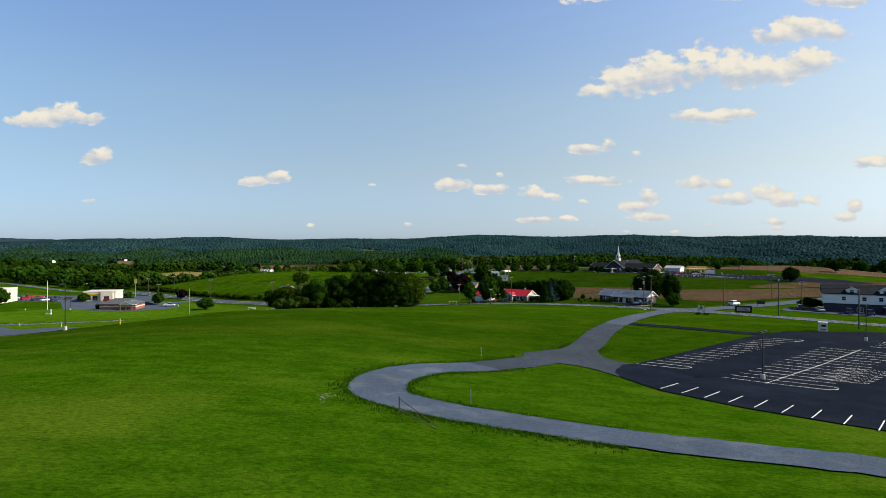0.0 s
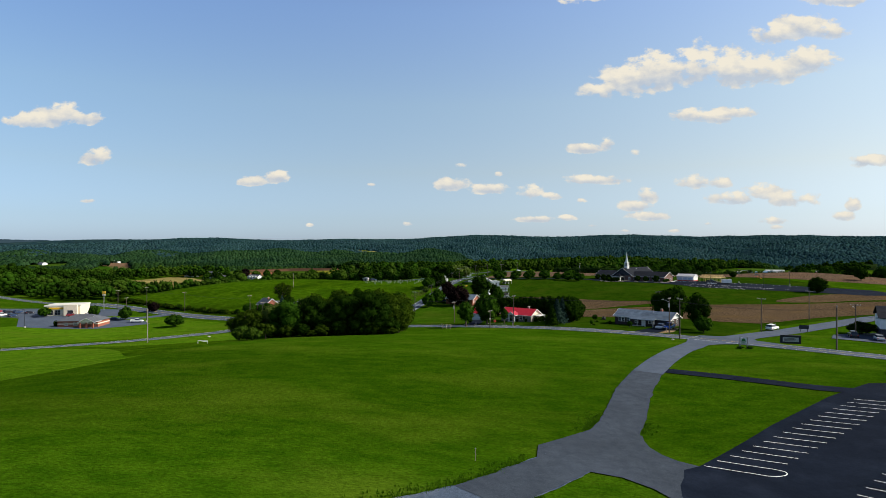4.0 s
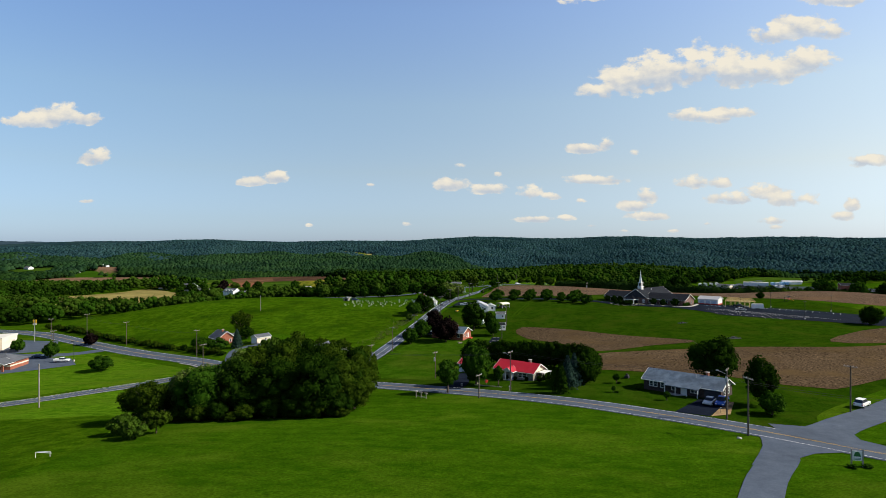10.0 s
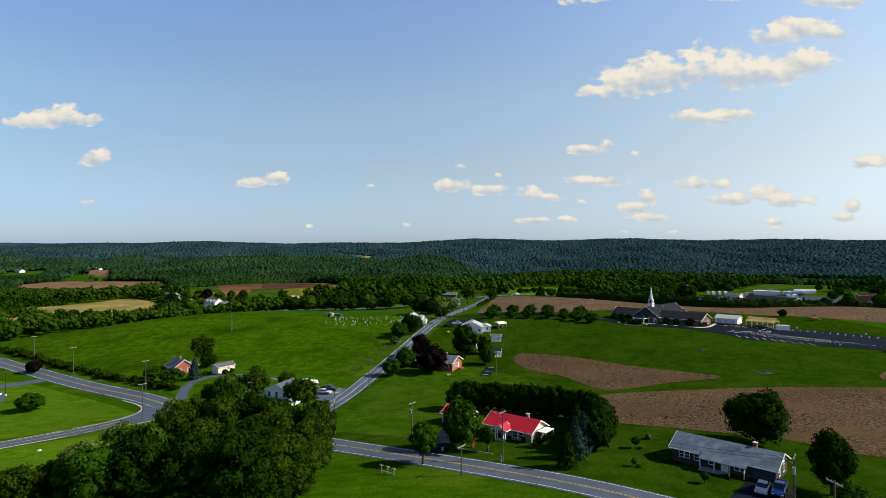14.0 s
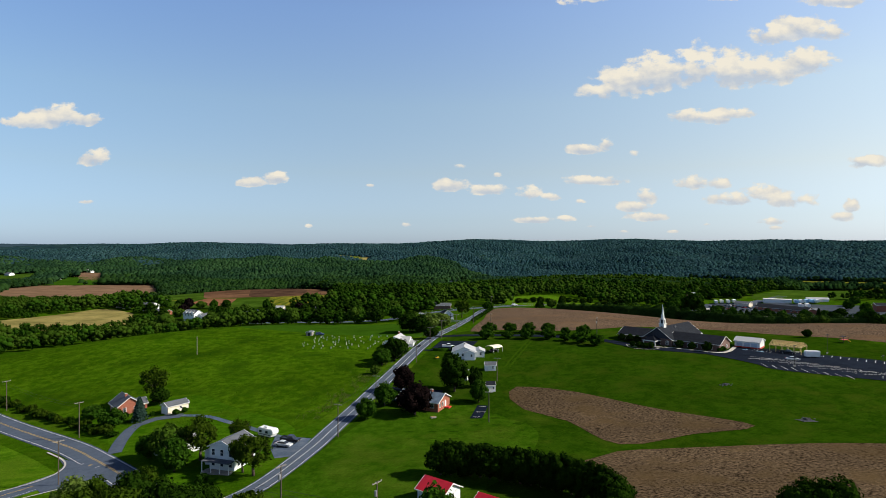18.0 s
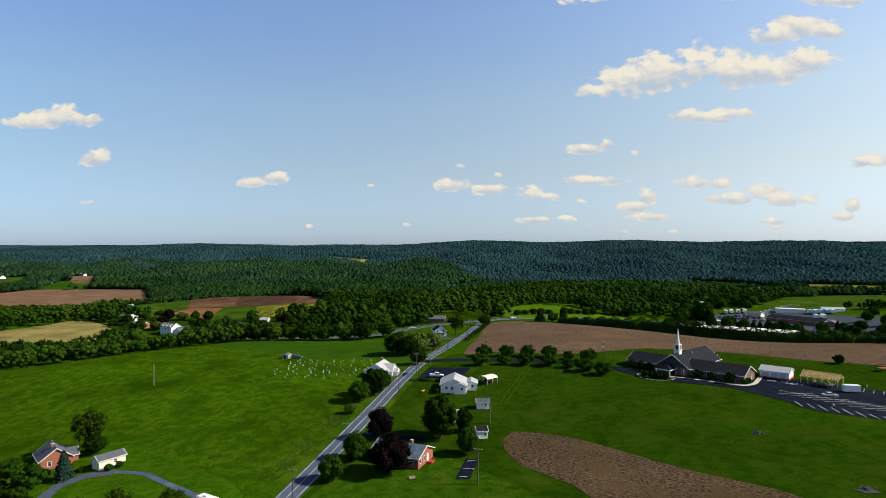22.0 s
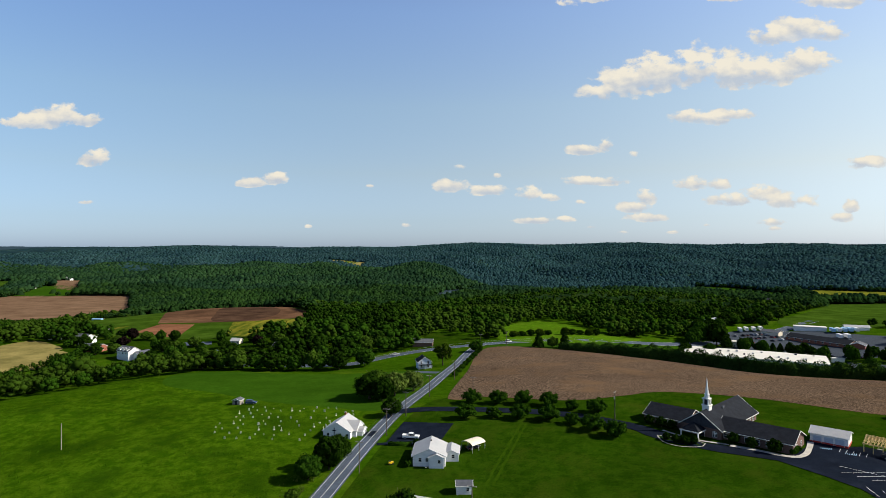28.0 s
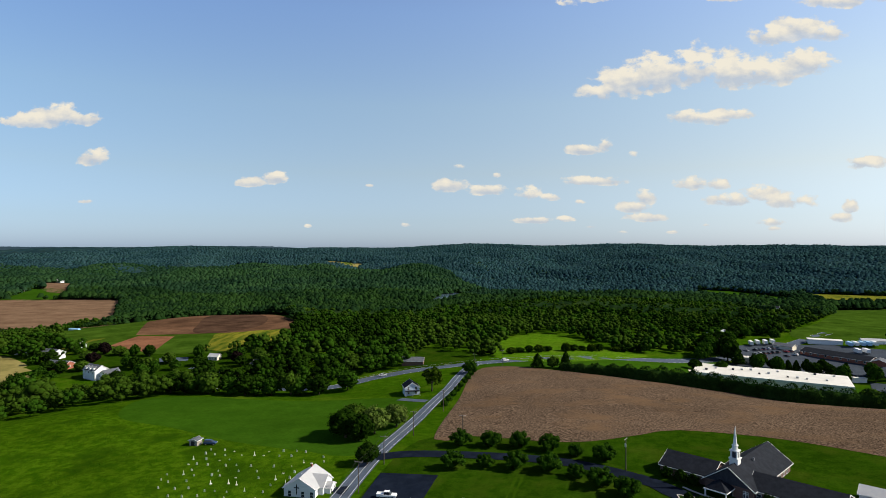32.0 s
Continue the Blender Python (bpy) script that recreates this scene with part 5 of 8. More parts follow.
# ---- red-roofed ranch house ----
def red_house():
    t = heading(.79, -.61)
    root = thing("house", 29.3, 227.2, t, "stone ranch house with a bright red metal roof", "house")
    W, L, H, R = 6.8, 11.6, 2.5, 1.75
    wing(root, ID, W, L, H, R, STONE, ROOF_RED, over=.5, gable_mat=CREAM, ribs=14)
    for u in (-1.2, 1.2):
        opening(root, ID, W, L, "+x", 2.6 + u * .55, .9, 1.1, 1.15)
    for u in (-3.4, -4.6):
        opening(root, ID, W, L, "+x", u, .9, .9, 1.2)
    opening(root, ID, W, L, "+x", -.6, .05, 1.0, 2.05, "door", fill=BLUEPAINT)
    opening(root, ID, W, L, "+y", 0, .9, 1.0, 1.1)
    pm = at(W / 2 + .9, -.6, 90)
    wing(root, pm, 2.8, 2.6, H, .85, SIDING, ROOF_RED, over=.3, foot=H - .1)
    post_row(root, ID, [(W / 2 + 2.0, -1.8), (W / 2 + 2.0, -1.3), (W / 2 + 2.0, .1), (W / 2 + 2.0, .6)], -.5, H, .08, TRIM, "porch_post")
    part("porch_floor", boxed(W / 2, -2.0, -.5, W / 2 + 2.2, .8, .1), CONCRETE, root)
    chimney(root, ID, -.9, 2.6, H, H + R + .7, STONE, .3)
    part("side_roof", boxed(-2.6, L / 2 + .3, 2.3, 1.4, L / 2 + 2.3, 2.42), TRIM, root)
    post_row(root, ID, [(-2.4, L / 2 + 2.2), (1.2, L / 2 + 2.2)], -.8, 2.3, .06, TRIM, "carport_post")
    part("downpipe", rod(bmesh.new(), (W / 2 + .1, L / 2, .1), (W / 2 + 1.4, L / 2 + .3, -.4), .05, .05, 6), TRIM, root)
    g = thing("garage", 17.2, 240.5, t, "small garage with a red metal roof", "garage")
    wing(g, ID, 5.6, 6.2, 2.4, 1.5, SIDING, ROOF_RED, over=.4, ribs=7)
    opening(g, ID, 5.6, 6.2, "+x", 0, .05, 2.6, 2.0, "door", fill=TRIM)


red_house()


def grey_house():
    t = heading(.73, -.68)
    root = thing("house", 65.4, 205.2, t, "long brick ranch house with a grey shingle roof", "house")
    W, L, H, R = 7.8, 17.4, 2.5, 1.75
    wing(root, ID, W, L, H, R, BRICK_BROWN, ROOF_BLUE, over=.5, gable_mat=SIDING)
    # the roof runs down further over the porch
    s = R / (W / 2)
    x0, x1 = W / 2 - .2, W / 2 + 2.0
    part("porch_roof", extruded([(x0, H + .2 * s + .22), (x1, H - 2.0 * s + .42), (x1, H - 2.0 * s + .56), (x0, H + .2 * s + .40)], -3.2, 4.6), ROOF_BLUE, root)
    post_row(root, ID, [(x1 - .25, -3.0), (x1 - .25, -.6), (x1 - .25, 1.9), (x1 - .25, 4.3)], -.6, 1.9, .07, TRIM, "porch_post")
    part("porch_floor", boxed(W / 2, -3.3, -.6, x1, 4.7, .12), CONCRETE, root)
    for u in (-6.9, -5.9, -4.2):
        opening(root, ID, W, L, "+x", u, 1.0, .8, 1.1)
    for u in (-1.6, 2.7, 3.5):
        opening(root, ID, W, L, "+x", u, .9, .9, 1.2)
    opening(root, ID, W, L, "+x", .6, .05, 1.0, 2.05, "door", fill=TRIM)
    # no real opening: a dark panel on the wall paints the bay's shade
    part("carport", boxed(W / 2 - .05, 5.2, 0, W / 2 + .03, 8.4, 2.2), DARKWALL, root, "dark flat panel for the shade in the carport bay")
    for u in (-1.6, 1.4):
        opening(root, ID, W, L, "+y", u, .9, .9, 1.2)
    chimney(root, ID, -.6, 4.4, H + 1, H + R + .8, BRICK, .3)
    part("vent_pipe", rod(bmesh.new(), (1.2, 2.5, H + 1), (1.2, 2.5, H + R + .5), .06, .06, 6), METAL, root)
    part("steps", boxed(W / 2 + .1, -4.6, -.6, W / 2 + 1.0, -3.6, -.1), CONCRETE, root)


grey_house()
tagged(patch("house_drive", [(55, 186.5), (60.5, 183), (69.5, 194.5), (65.5, 198.2)], TAR, .12, curved=False), "short black asphalt house drive", "drive")
tagged(patch("straw_patch", [(60.7, 183), (65.2, 184.5), (71, 194.5), (69.7, 195.2)], DIRT, .11, curved=False), "straw covered bare patch", "ground")
car("pickup", "blue", 67.3, 192.2, (-.6, -.8), "bright blue pickup truck parked on the drive")
car("sedan", "silver", 65.0, 193.0, (-.6, -.8), "silver car parked beside the pickup truck")


# ---- church with steeple ----
def church():
    e1, e2 = (.71, -.704), (.735, .678)
    z = 1.75
    root = thing("church", 124.3, 393.1, heading(*e2), "pink brick church with charcoal roofs and a white steeple", "church", z=z)
    inv = root.matrix_world.inverted()

    def local(x, y, way):
        return inv @ pose(x, y, z, 0, 0, heading(*way))
    # the dark gable panels hold the front gable's shade in their colour
    wing(root, ID, 12.6, 30.0, 3.3, 4.5, BRICK_PINK, ROOF_DARK, over=.6, gable_mat=DARKWALL)
    for u in (-9, -6, -3, 0, 3, 6, 9, 12):
        opening(root, ID, 12.6, 30, "+x", u, .9, 1.0, 1.7)
    m = local(129.3, 377.6, e1)
    wing(root, m, 12.2, 21.0, 3.0, 2.7, BRICK_PINK, ROOF_DARK, over=.5)
    for u in (-8, -5, -2, 1, 4, 7):
        opening(root, m, 12.2, 21, "+x", u, .8, 1.2, 1.4)
    opening(root, m, 12.2, 21, "+y", -2.5, .05, 1.6, 2.1, "door")
    opening(root, m, 12.2, 21, "+y", 2.6, .9, 1.0, 1.3)
    m = local(110.2, 397.6, e1)
    wing(root, m, 12.4, 14.5, 3.0, 2.7, BRICK_PINK, ROOF_DARK, over=.5)
    for u in (-4.5, -1.5, 1.5):
        opening(root, m, 12.4, 14.5, "+x", u, .8, 1.2, 1.4)
    # porch with a hipped roof
    m = local(110.6, 382.3, e2)
    bm = bmesh.new()
    q = [bm.verts.new(v) for v in ((-3, -3, 2.6), (3, -3, 2.6), (3, 3, 2.6), (-3, 3, 2.6), (0, 0, 4.9), (-3, -3, 2.35), (3, -3, 2.35), (3, 3, 2.35), (-3, 3, 2.35))]
    for f in ((0, 1, 4), (1, 2, 4), (2, 3, 4), (3, 0, 4), (8, 7, 6, 5), (0, 5, 6, 1), (1, 6, 7, 2), (2, 7, 8, 3), (3, 8, 5, 0)):
        bm.faces.new([q[k] for k in f])
    part("porch_roof", moved(bm, m), ROOF_DARK, root)
    part("porch_fascia", moved(boxed(-3.08, -3.08, 2.3, 3.08, -3.0, 2.62), m), TRIM, root)
    part("porch_fascia", moved(boxed(3.0, -3.0, 2.3, 3.08, 3.0, 2.62), m), TRIM, root)
    post_row(root, m, [(-2.7, -2.7), (2.7, -2.7), (2.7, 2.7), (-2.7, 2.7)], -.8, 2.35, .16, TRIM, "porch_column")
    opening(root, ID, 12.6, 30, "-y", 0, .05, 2.2, 2.3, "door")
    opening(root, ID, 12.6, 30, "-y", 4.4, .8, 1.2, 1.6)
    cross = box(box(bmesh.new(), 4.3, -15.12, .7, 4.5, -15.03, 2.7), 3.8, -15.12, 1.9, 5.0, -15.03, 2.1)
    part("cross", cross, TRIM, root, "white cross on the front gable")
    # steeple
    m = local(117.0, 386.7, e2)
    st = part("steeple", moved(boxed(-1.1, -1.1, 6.2, 1.1, 1.1, 8.9), m), TRIM, root, "white stepped steeple")
    part("cornice", moved(boxed(-1.35, -1.35, 8.9, 1.35, 1.35, 9.15), m), TRIM, st)
    for sx in (-1, 1):
        for sy in (-1, 1):
            part("belfry_post", moved(boxed(sx * .75 - .2, sy * .75 - .2, 9.15, sx * .75 + .2, sy * .75 + .2, 11.0), m), TRIM, st)
    part("belfry_core", moved(boxed(-.62, -.62, 9.15, .62, .62, 10.9), m), DARKWALL, st)
    part("upper_cornice", moved(boxed(-1.15, -1.15, 11.0, 1.15, 1.15, 11.25), m), TRIM, st)
    part("drum", moved(rod(bmesh.new(), (0, 0, 11.25), (0, 0, 12.4), .85, .72, 8), m), TRIM, st)
    part("drum_cornice", moved(rod(bmesh.new(), (0, 0, 12.4), (0, 0, 12.6), .9, .9, 8), m), TRIM, st)
    part("spire", moved(rod(bmesh.new(), (0, 0, 12.6), (0, 0, 17.9), .62, .03, 8), m), TRIM, st)
    part("roof_vent", moved(boxed(1.6, -2, 6.9, 2.0, -1.6, 7.6), ID), METAL, root)


church()
for k, (x, y, s) in enumerate(((101, 394.5, 1.5), (104, 391.5, 1.6), (106.5, 389, 1.5), (120, 375.5, 1.6), (123.5, 372, 1.5), (128.2, 367.8, 1.9), (132.6, 366.2, .9), (134, 367.3, .9), (135.4, 368.5, .9))):
    tree("dark_shrub" if k < 6 else "shrub", x, y, s * 2.1, s * 1.35, "clipped green shrub along the church wall", "church shrubs", z=float(ground(x, y)) + .1)
LOT2 = [(92, 393.5), (96, 384), (101, 377), (112, 369), (125.7, 362), (132, 351.5), (136, 343.5), (136.4, 338), (141, 333), (152, 326.5), (166.6, 318.5), (181, 310), (200, 296), (222, 296), (222, 322), (200, 338), (184, 352), (168, 361), (158, 372), (152, 372), (144, 378), (140, 372), (131, 364.5), (118, 373), (110, 377), (104, 384), (99.5, 391.5), (94.5, 397)]
tagged(patch("church_car_park", LOT2, TAR, .16, cell=2.5, curved=False), "black asphalt church car park with white stalls", "car park")
tagged(ribbon("church_drive", [(14, 415), (24, 417.5), (40, 416), (60, 412), (76, 406.5), (88, 398.5), (96, 391)], 6.0, TAR, .14), "black asphalt drive between two rows of trees", "drive")
for pts in ([(103, 388), (105.5, 384), (110.5, 378.5), (114, 376.3), (118, 374.2)], [(118, 373.6), (124, 369.5), (131, 364.4), (136, 366), (141, 371.8), (144, 376)]):
    tagged(ribbon("kerb", pts, .9 if pts[0][0] < 110 else 1.6, CONCRETE, .24, step=1.5), "pale concrete path along the church", "path")


def stalls(parent, x, y, along, out_way, n, gap, length, lift, name="stall_line", width=.11):
    """White lines on a car park, one beside another."""
    a, o = Vector(along).normalized(), Vector(out_way).normalized()
    for k in range(n):
        p = Vector((x, y)) + a * gap * k
        q = p + o * length
        ob = ribbon(name, [tuple(p), tuple(p + (q - p) * .5), tuple(q)], width, PAINT_W, lift, step=2, across=1, smooth_in=False)
        for key in ("kind",):
            del ob[key]
        ob.parent = parent


lot1, lot2 = bpy.data.objects["car_park"], bpy.data.objects["church_car_park"]
stalls(lot1, 27.7, 82.9, (.787, .617), (.93, -.37), 17, 2.62, 5.2, .15)
stalls(lot1, 36.4, 75.3, (.767, .642), (.80, -.60), 15, 2.62, 10.8, .15)
stalls(lot1, 40.2, 71.9, (.80, -.60), (.767, .642), 1, 1, 39, .14)
stalls(lot1, 24.7, 65.6, (.596, -.803), (.66, .75), 11, 2.58, 5.6, .15)
stalls(lot1, 74, 100, (.767, .642), (.80, -.60), 6, 2.62, 6, .15)
stalls(lot1, 84, 108, (.80, -.60), (.5, .86), 8, 2.7, 5, .15)
stalls(lot2, 138.0, 344.7, (.73, -.68), (-.14, -.99), 9, 3.3, 5.5, .185, width=.13)
stalls(lot2, 137.6, 353.2, (.715, -.70), (1, 0), 12, 3.36, 12, .185, width=.12)
stalls(lot2, 140.1, 357.7, (1, 0), (.742, -.67), 1, 1, 56, .19, width=.13)
stalls(lot2, 168.5, 355.5, (.80, -.60), (.62, .78), 12, 2.75, 4.4, .185, width=.12)
stalls(lot2, 149.5, 370.5, (.74, -.67), (-.67, -.74), 5, 1.6, 3.4, .185)
# hatched zigzags and rounded row ends between the stalls
def lot_line(name, pts):
    ob = ribbon(name, pts, .12, PAINT_W, .135, step=.5, across=1, smooth_in=False)
    del ob["kind"]
    ob.parent = lot1


for r in range(3):
    lot_line("hatch_line", [(48.2 + 1.55 * r + .773 * .95 * k + .634 * (1.9 if k % 2 else 0), 75.4 - 1.25 * r + .634 * .95 * k - .773 * (1.9 if k % 2 else 0)) for k in range(14)])
def row_end(x, y, along, out_way, gap, length):
    """A half circle that joins two neighbouring stall lines."""
    a, o = Vector(along).normalized(), Vector(out_way).normalized()
    c = Vector((x, y)) + o * length + a * gap / 2
    lot_line("row_end", [tuple(c + a * (gap / 2 * math.cos(w)) + o * (gap / 2 * math.sin(w))) for w in np.linspace(math.pi, 0, 13)])


row_end(27.7, 82.9, (.787, .617), (.93, -.37), 2.62, 5.2)
row_end(27.7 + 39.3 * .787, 82.9 + 39.3 * .617, (.787, .617), (.93, -.37), 2.62, 5.2)
row_end(36.4, 75.3, (.767, .642), (.80, -.60), 2.62, 10.8)


def church_yard():
    g = thing("garage", 150.6, 376.6, heading(.74, -.67), "white metal garage with a pale roof and red base", "garage", z=1.9)
    wing(g, ID, 7.6, 9.8, 2.9, 1.3, SIDING, ROOF_PALE, over=.35, ribs=9)
    part("plinth", boxed(-3.86, -4.96, -.8, 3.86, 4.96, .7), REDPAINT, g)
    for u in (-3.0, 0, 2.8):
        door = opening(g, ID, 7.6, 9.8, "+x", u, .1, 2.3, 2.2, "door", fill=BLUE_SIDING)
        for k in range(3):
            part("rail", boxed(3.82, u - 1.15, .6 + .55 * k, 3.85, u + 1.15, .64 + .55 * k), METAL, door)
    # blue hatched bays before the garage
    for cx, cy in ((145.4, 371.0), (149.6, 366.5)):
        bay = thing("hatched_bay", cx, cy, heading(.74, -.67), "pale blue hatched bay painted on the asphalt", "road marking")
        for k in range(6):
            part("stripe", boxed(-1.1, -1.3 + k * .5, .15, 1.1, -1.12 + k * .5, .165), PALE_BLUE, bay)
    # planted island with a kerb at the porch
    rim = [(99.6, 383.5), (99.2, 378.2), (101.5, 374.6), (105.5, 373.0), (109.6, 373.4), (111.4, 375.6), (108.5, 378.6), (103.6, 381.8)]
    tagged(patch("porch_island", rim, LAWN, .16, cell=3), "planted island before the church porch", "island")
    tagged(ribbon("porch_island_kerb", rim + rim[:1], .3, CONCRETE, .2, step=1.5), "pale concrete kerb round the island", "kerb")
    for x, y, sz in ((101.2, 379.6, 1.2), (102.8, 377.0, 1.3), (105.2, 375.4, 1.25), (107.6, 375.4, 1.35), (105.0, 377.6, 1.1)):
        tree("dark_shrub", x, y, sz * 2.0, sz * 1.25, "dense dark shrub on the porch island", "church shrubs", z=float(ground(x, y)) + .1)
    # timber frame of a new pavilion
    p = thing("pavilion_frame", 161.0, 366.2, heading(.68, -.73), "open timber frame of a pavilion under construction", "pavilion", z=1.6)
    W, L, H, R = 7.4, 11.5, 3.0, 1.7
    for k in range(6):
        y = -L / 2 + k * L / 5
        for x in (-W / 2, W / 2):
            part("post", boxed(x - .1, y - .1, -1, x + .1, y + .1, H), PALE_WOOD, p)
    for x in (-W / 2, W / 2):
        part("beam", boxed(x - .12, -L / 2 - .4, H - .3, x + .12, L / 2 + .4, H), PALE_WOOD, p)
    for k in range(15):
        y = -L / 2 + k * L / 14
        bm = bmesh.new()
        rod(bm, (-W / 2 - .5, y, H), (0, y, H + R), .07, .07, 4), rod(bm, (W / 2 + .5, y, H), (0, y, H + R), .07, .07, 4)
        rod(bm, (-W / 2 - .5, y, H + .03), (W / 2 + .5, y, H + .03), .07, .07, 4), rod(bm, (0, y, H), (0, y, H + R), .05, .05, 4)
        rod(bm, (-W / 4, y, H), (0, y, H + R), .05, .05, 4), rod(bm, (W / 4, y, H), (0, y, H + R), .05, .05, 4)
        rod(bm, (-W / 4, y, H), (-W / 4 - .1, y, H + R / 2), .05, .05, 4), rod(bm, (W / 4, y, H), (W / 4 + .1, y, H + R / 2), .05, .05, 4)
        part("truss", bm, PALE_WOOD, p)
    for sx in (-1, 1):
        for f in (.2, .5, .8):
            x, z = sx * W / 2 * (1 - f), H + R * f + .1
            part("batten", boxed(x - .05, -L / 2 - .3, z, x + .05, L / 2 + .3, z + .06), PALE_WOOD, p)
    for k, (x, y) in enumerate(((-2, -3), (1.5, 0), (-1, 3))):
        part("rubble", boxed(x - 1, y - .6, -.4, x + .9, y + .7, .35 + .1 * k), REDPAINT if k % 2 else GREY_WOOD, p)
    car("pickup", "black", 158.2, 361.5, (.7, -.7), "black pickup truck parked beside the timber frame")
    tr = thing("trailer", 163.8, 355.0, heading(.99, -.15) + 90, "white box trailer parked on the car park", "trailer")
    part("box", boxed(-2.5, -1.1, .55, 2.5, 1.1, 2.7), TRIM, tr)
    for sy in (-1, 1):
        for x in (-.5, .4):
            part("wheel", rod(bmesh.new(), (x, sy * .95, .35), (x, sy * 1.15, .35), .35, .35, 10), BLACK, tr)
    part("tow_bar", boxed(2.5, -.06, .45, 3.5, .06, .6), METAL, tr)
    car("sedan", "silver", 153.0, 349.8, (1, -.2), "silver car parked in the church car park")
    tree("dark_maple", 188.9, 397.7, 3.8, 2.4, "small dark ball-shaped tree on grass")
    # play frame
    pl = thing("playground_frame", 196.5, 384.0, 20, "small yellow and red playground climbing frame", "playground")
    for x in (-1.5, 1.5):
        for y in (-1, 1):
            part("post", rod(bmesh.new(), (x, y, -.3), (x, y, 2.6), .07, .07, 6), DARKWALL, pl)
    part("platform", boxed(-1.6, -1.1, 1.3, 1.6, 1.1, 1.42), REDPAINT, pl)
    part("roof", extruded([(-1.1, 2.6), (0, 3.1), (1.1, 2.6)], -.8, .8), DARKWALL, pl)
    part("slide", extruded([(1.6, 1.3), (4.0, .1), (4.0, .25), (1.6, 1.5)], -.4, .4), YELLOW, pl)
    lamp_post(147.5, 339.8, 7.8, 2, 40), lamp_post(174.5, 362.1, 7.8, 2, 40), lamp_post(194.9, 347.0, 7.8, 2, 40), lamp_post(166.9, 322.5, 7.8, 2, 40)
    for x, y in ((42.5, 425), (52.4, 423), (62.3, 421.7), (71, 418), (79, 412.5), (87, 407.8), (39, 405), (49, 405), (58, 403.5), (68.4, 401), (75.2, 396), (80.8, 389.5), (86, 383.3)):
        big = 3.6 if (x, y) not in ((79, 412.5), (75.2, 396), (49, 405)) else 2.6
        tree("low_tree", x, y, big * 1.55, big * 1.25, "low round green tree beside the church drive", "drive trees")


church_yard()


# ---- chapel and graveyard ----
def chapel():
    root = thing("chapel", -2.6, 391.6, -11, "white chapel with a black cross and pale metal roof", "chapel", z=float(ground(-2.6, 391.6)) - .9)
    wing(root, ID, 9.2, 10.5, 3.2, 2.7, SIDING, ROOF_PALE, over=.35)
    m = at(2.2, .5, 90)
    wing(root, m, 7.0, 7.4, 3.0, 2.2, SIDING, ROOF_PALE, over=.3)
    m = at(6.2, .2, 90)
    wing(root, m, 4.0, 2.8, 2.4, 1.1, SIDING, ROOF_PALE, over=.25)
    for u in (-2.9, 1.0, 3.6):
        opening(root, ID, 9.2, 10.5, "-y", u, .9, .9, 1.5)
    for u in (-1.2, 1.0):
        opening(root, at(6.2, .2, 90), 4.0, 2.8, "-y", u, .8, .8, 1.2)
    cr = box(box(bmesh.new(), -.95, -5.36, 1.5, -.7, -5.26, 4.3), -1.6, -5.36, 3.2, -.05, -5.26, 3.45)
    part("cross", cr, BLACK, root, "tall black cross on the front gable")
    chimney(root, ID, -.2, 3.5, 5.4, 6.9, BRICK, .25)


chapel()
grng = random.Random(8)
stones = []
for kind in range(4):
    bm = bmesh.new()
    if kind < 2:
        box(bm, -.30 - .1 * kind, -.08, -.3, .30 + .1 * kind, .08, 1.0 + .2 * kind)
        bmesh.ops.bevel(bm, geom=[e for e in bm.edges if all(v.co.z > .5 for v in e.verts)], offset=.09, segments=2, affect="EDGES")
        box(bm, -.46 - .1 * kind, -.14, -.3, .46 + .1 * kind, .14, .1)
    elif kind == 2:
        rod(bm, (0, 0, -.3), (0, 0, 1.9), .22, .13, 4), box(bm, -.4, -.4, -.3, .4, .4, .35)
    else:
        box(bm, -.45, -.25, -.2, .45, .25, .4)
    stones.append(mesh_object("gravestone", bm, MARBLE))
first = True
for row in range(9):
    for k in range(11):
        x, y = -50 + k * 4.2 + grng.uniform(-1.2, 1.2) + row * .8, 389 + row * 4.6 + grng.uniform(-.8, .8) - k * .5
        if grng.random() < .40 or (x > -9 and 382 < y < 402):
            continue
        kind = grng.choice((0, 0, 1, 1, 3, 2))
        ob = stones[kind] if first is True and kind == 0 else stones[kind].copy()
        if first is True and kind == 0:
            first = False
        else:
            scene.collection.objects.link(ob)
        s = grng.uniform(.5, .8)
        ob.matrix_world = pose(x, y, float(ground(x, y)), grng.uniform(-3, 3), 0, -12 + grng.uniform(-9, 9)) @ Matrix.Diagonal((s, s, s, 1))
        tagged(ob, ("pale upright gravestone in the grass", "wide pale gravestone on a plinth", "tall pale obelisk gravestone", "low block gravestone in the grass")[kind], "gravestone", "gravestones")
for kind in (1, 2, 3):
    bpy.data.objects.remove(stones[kind])


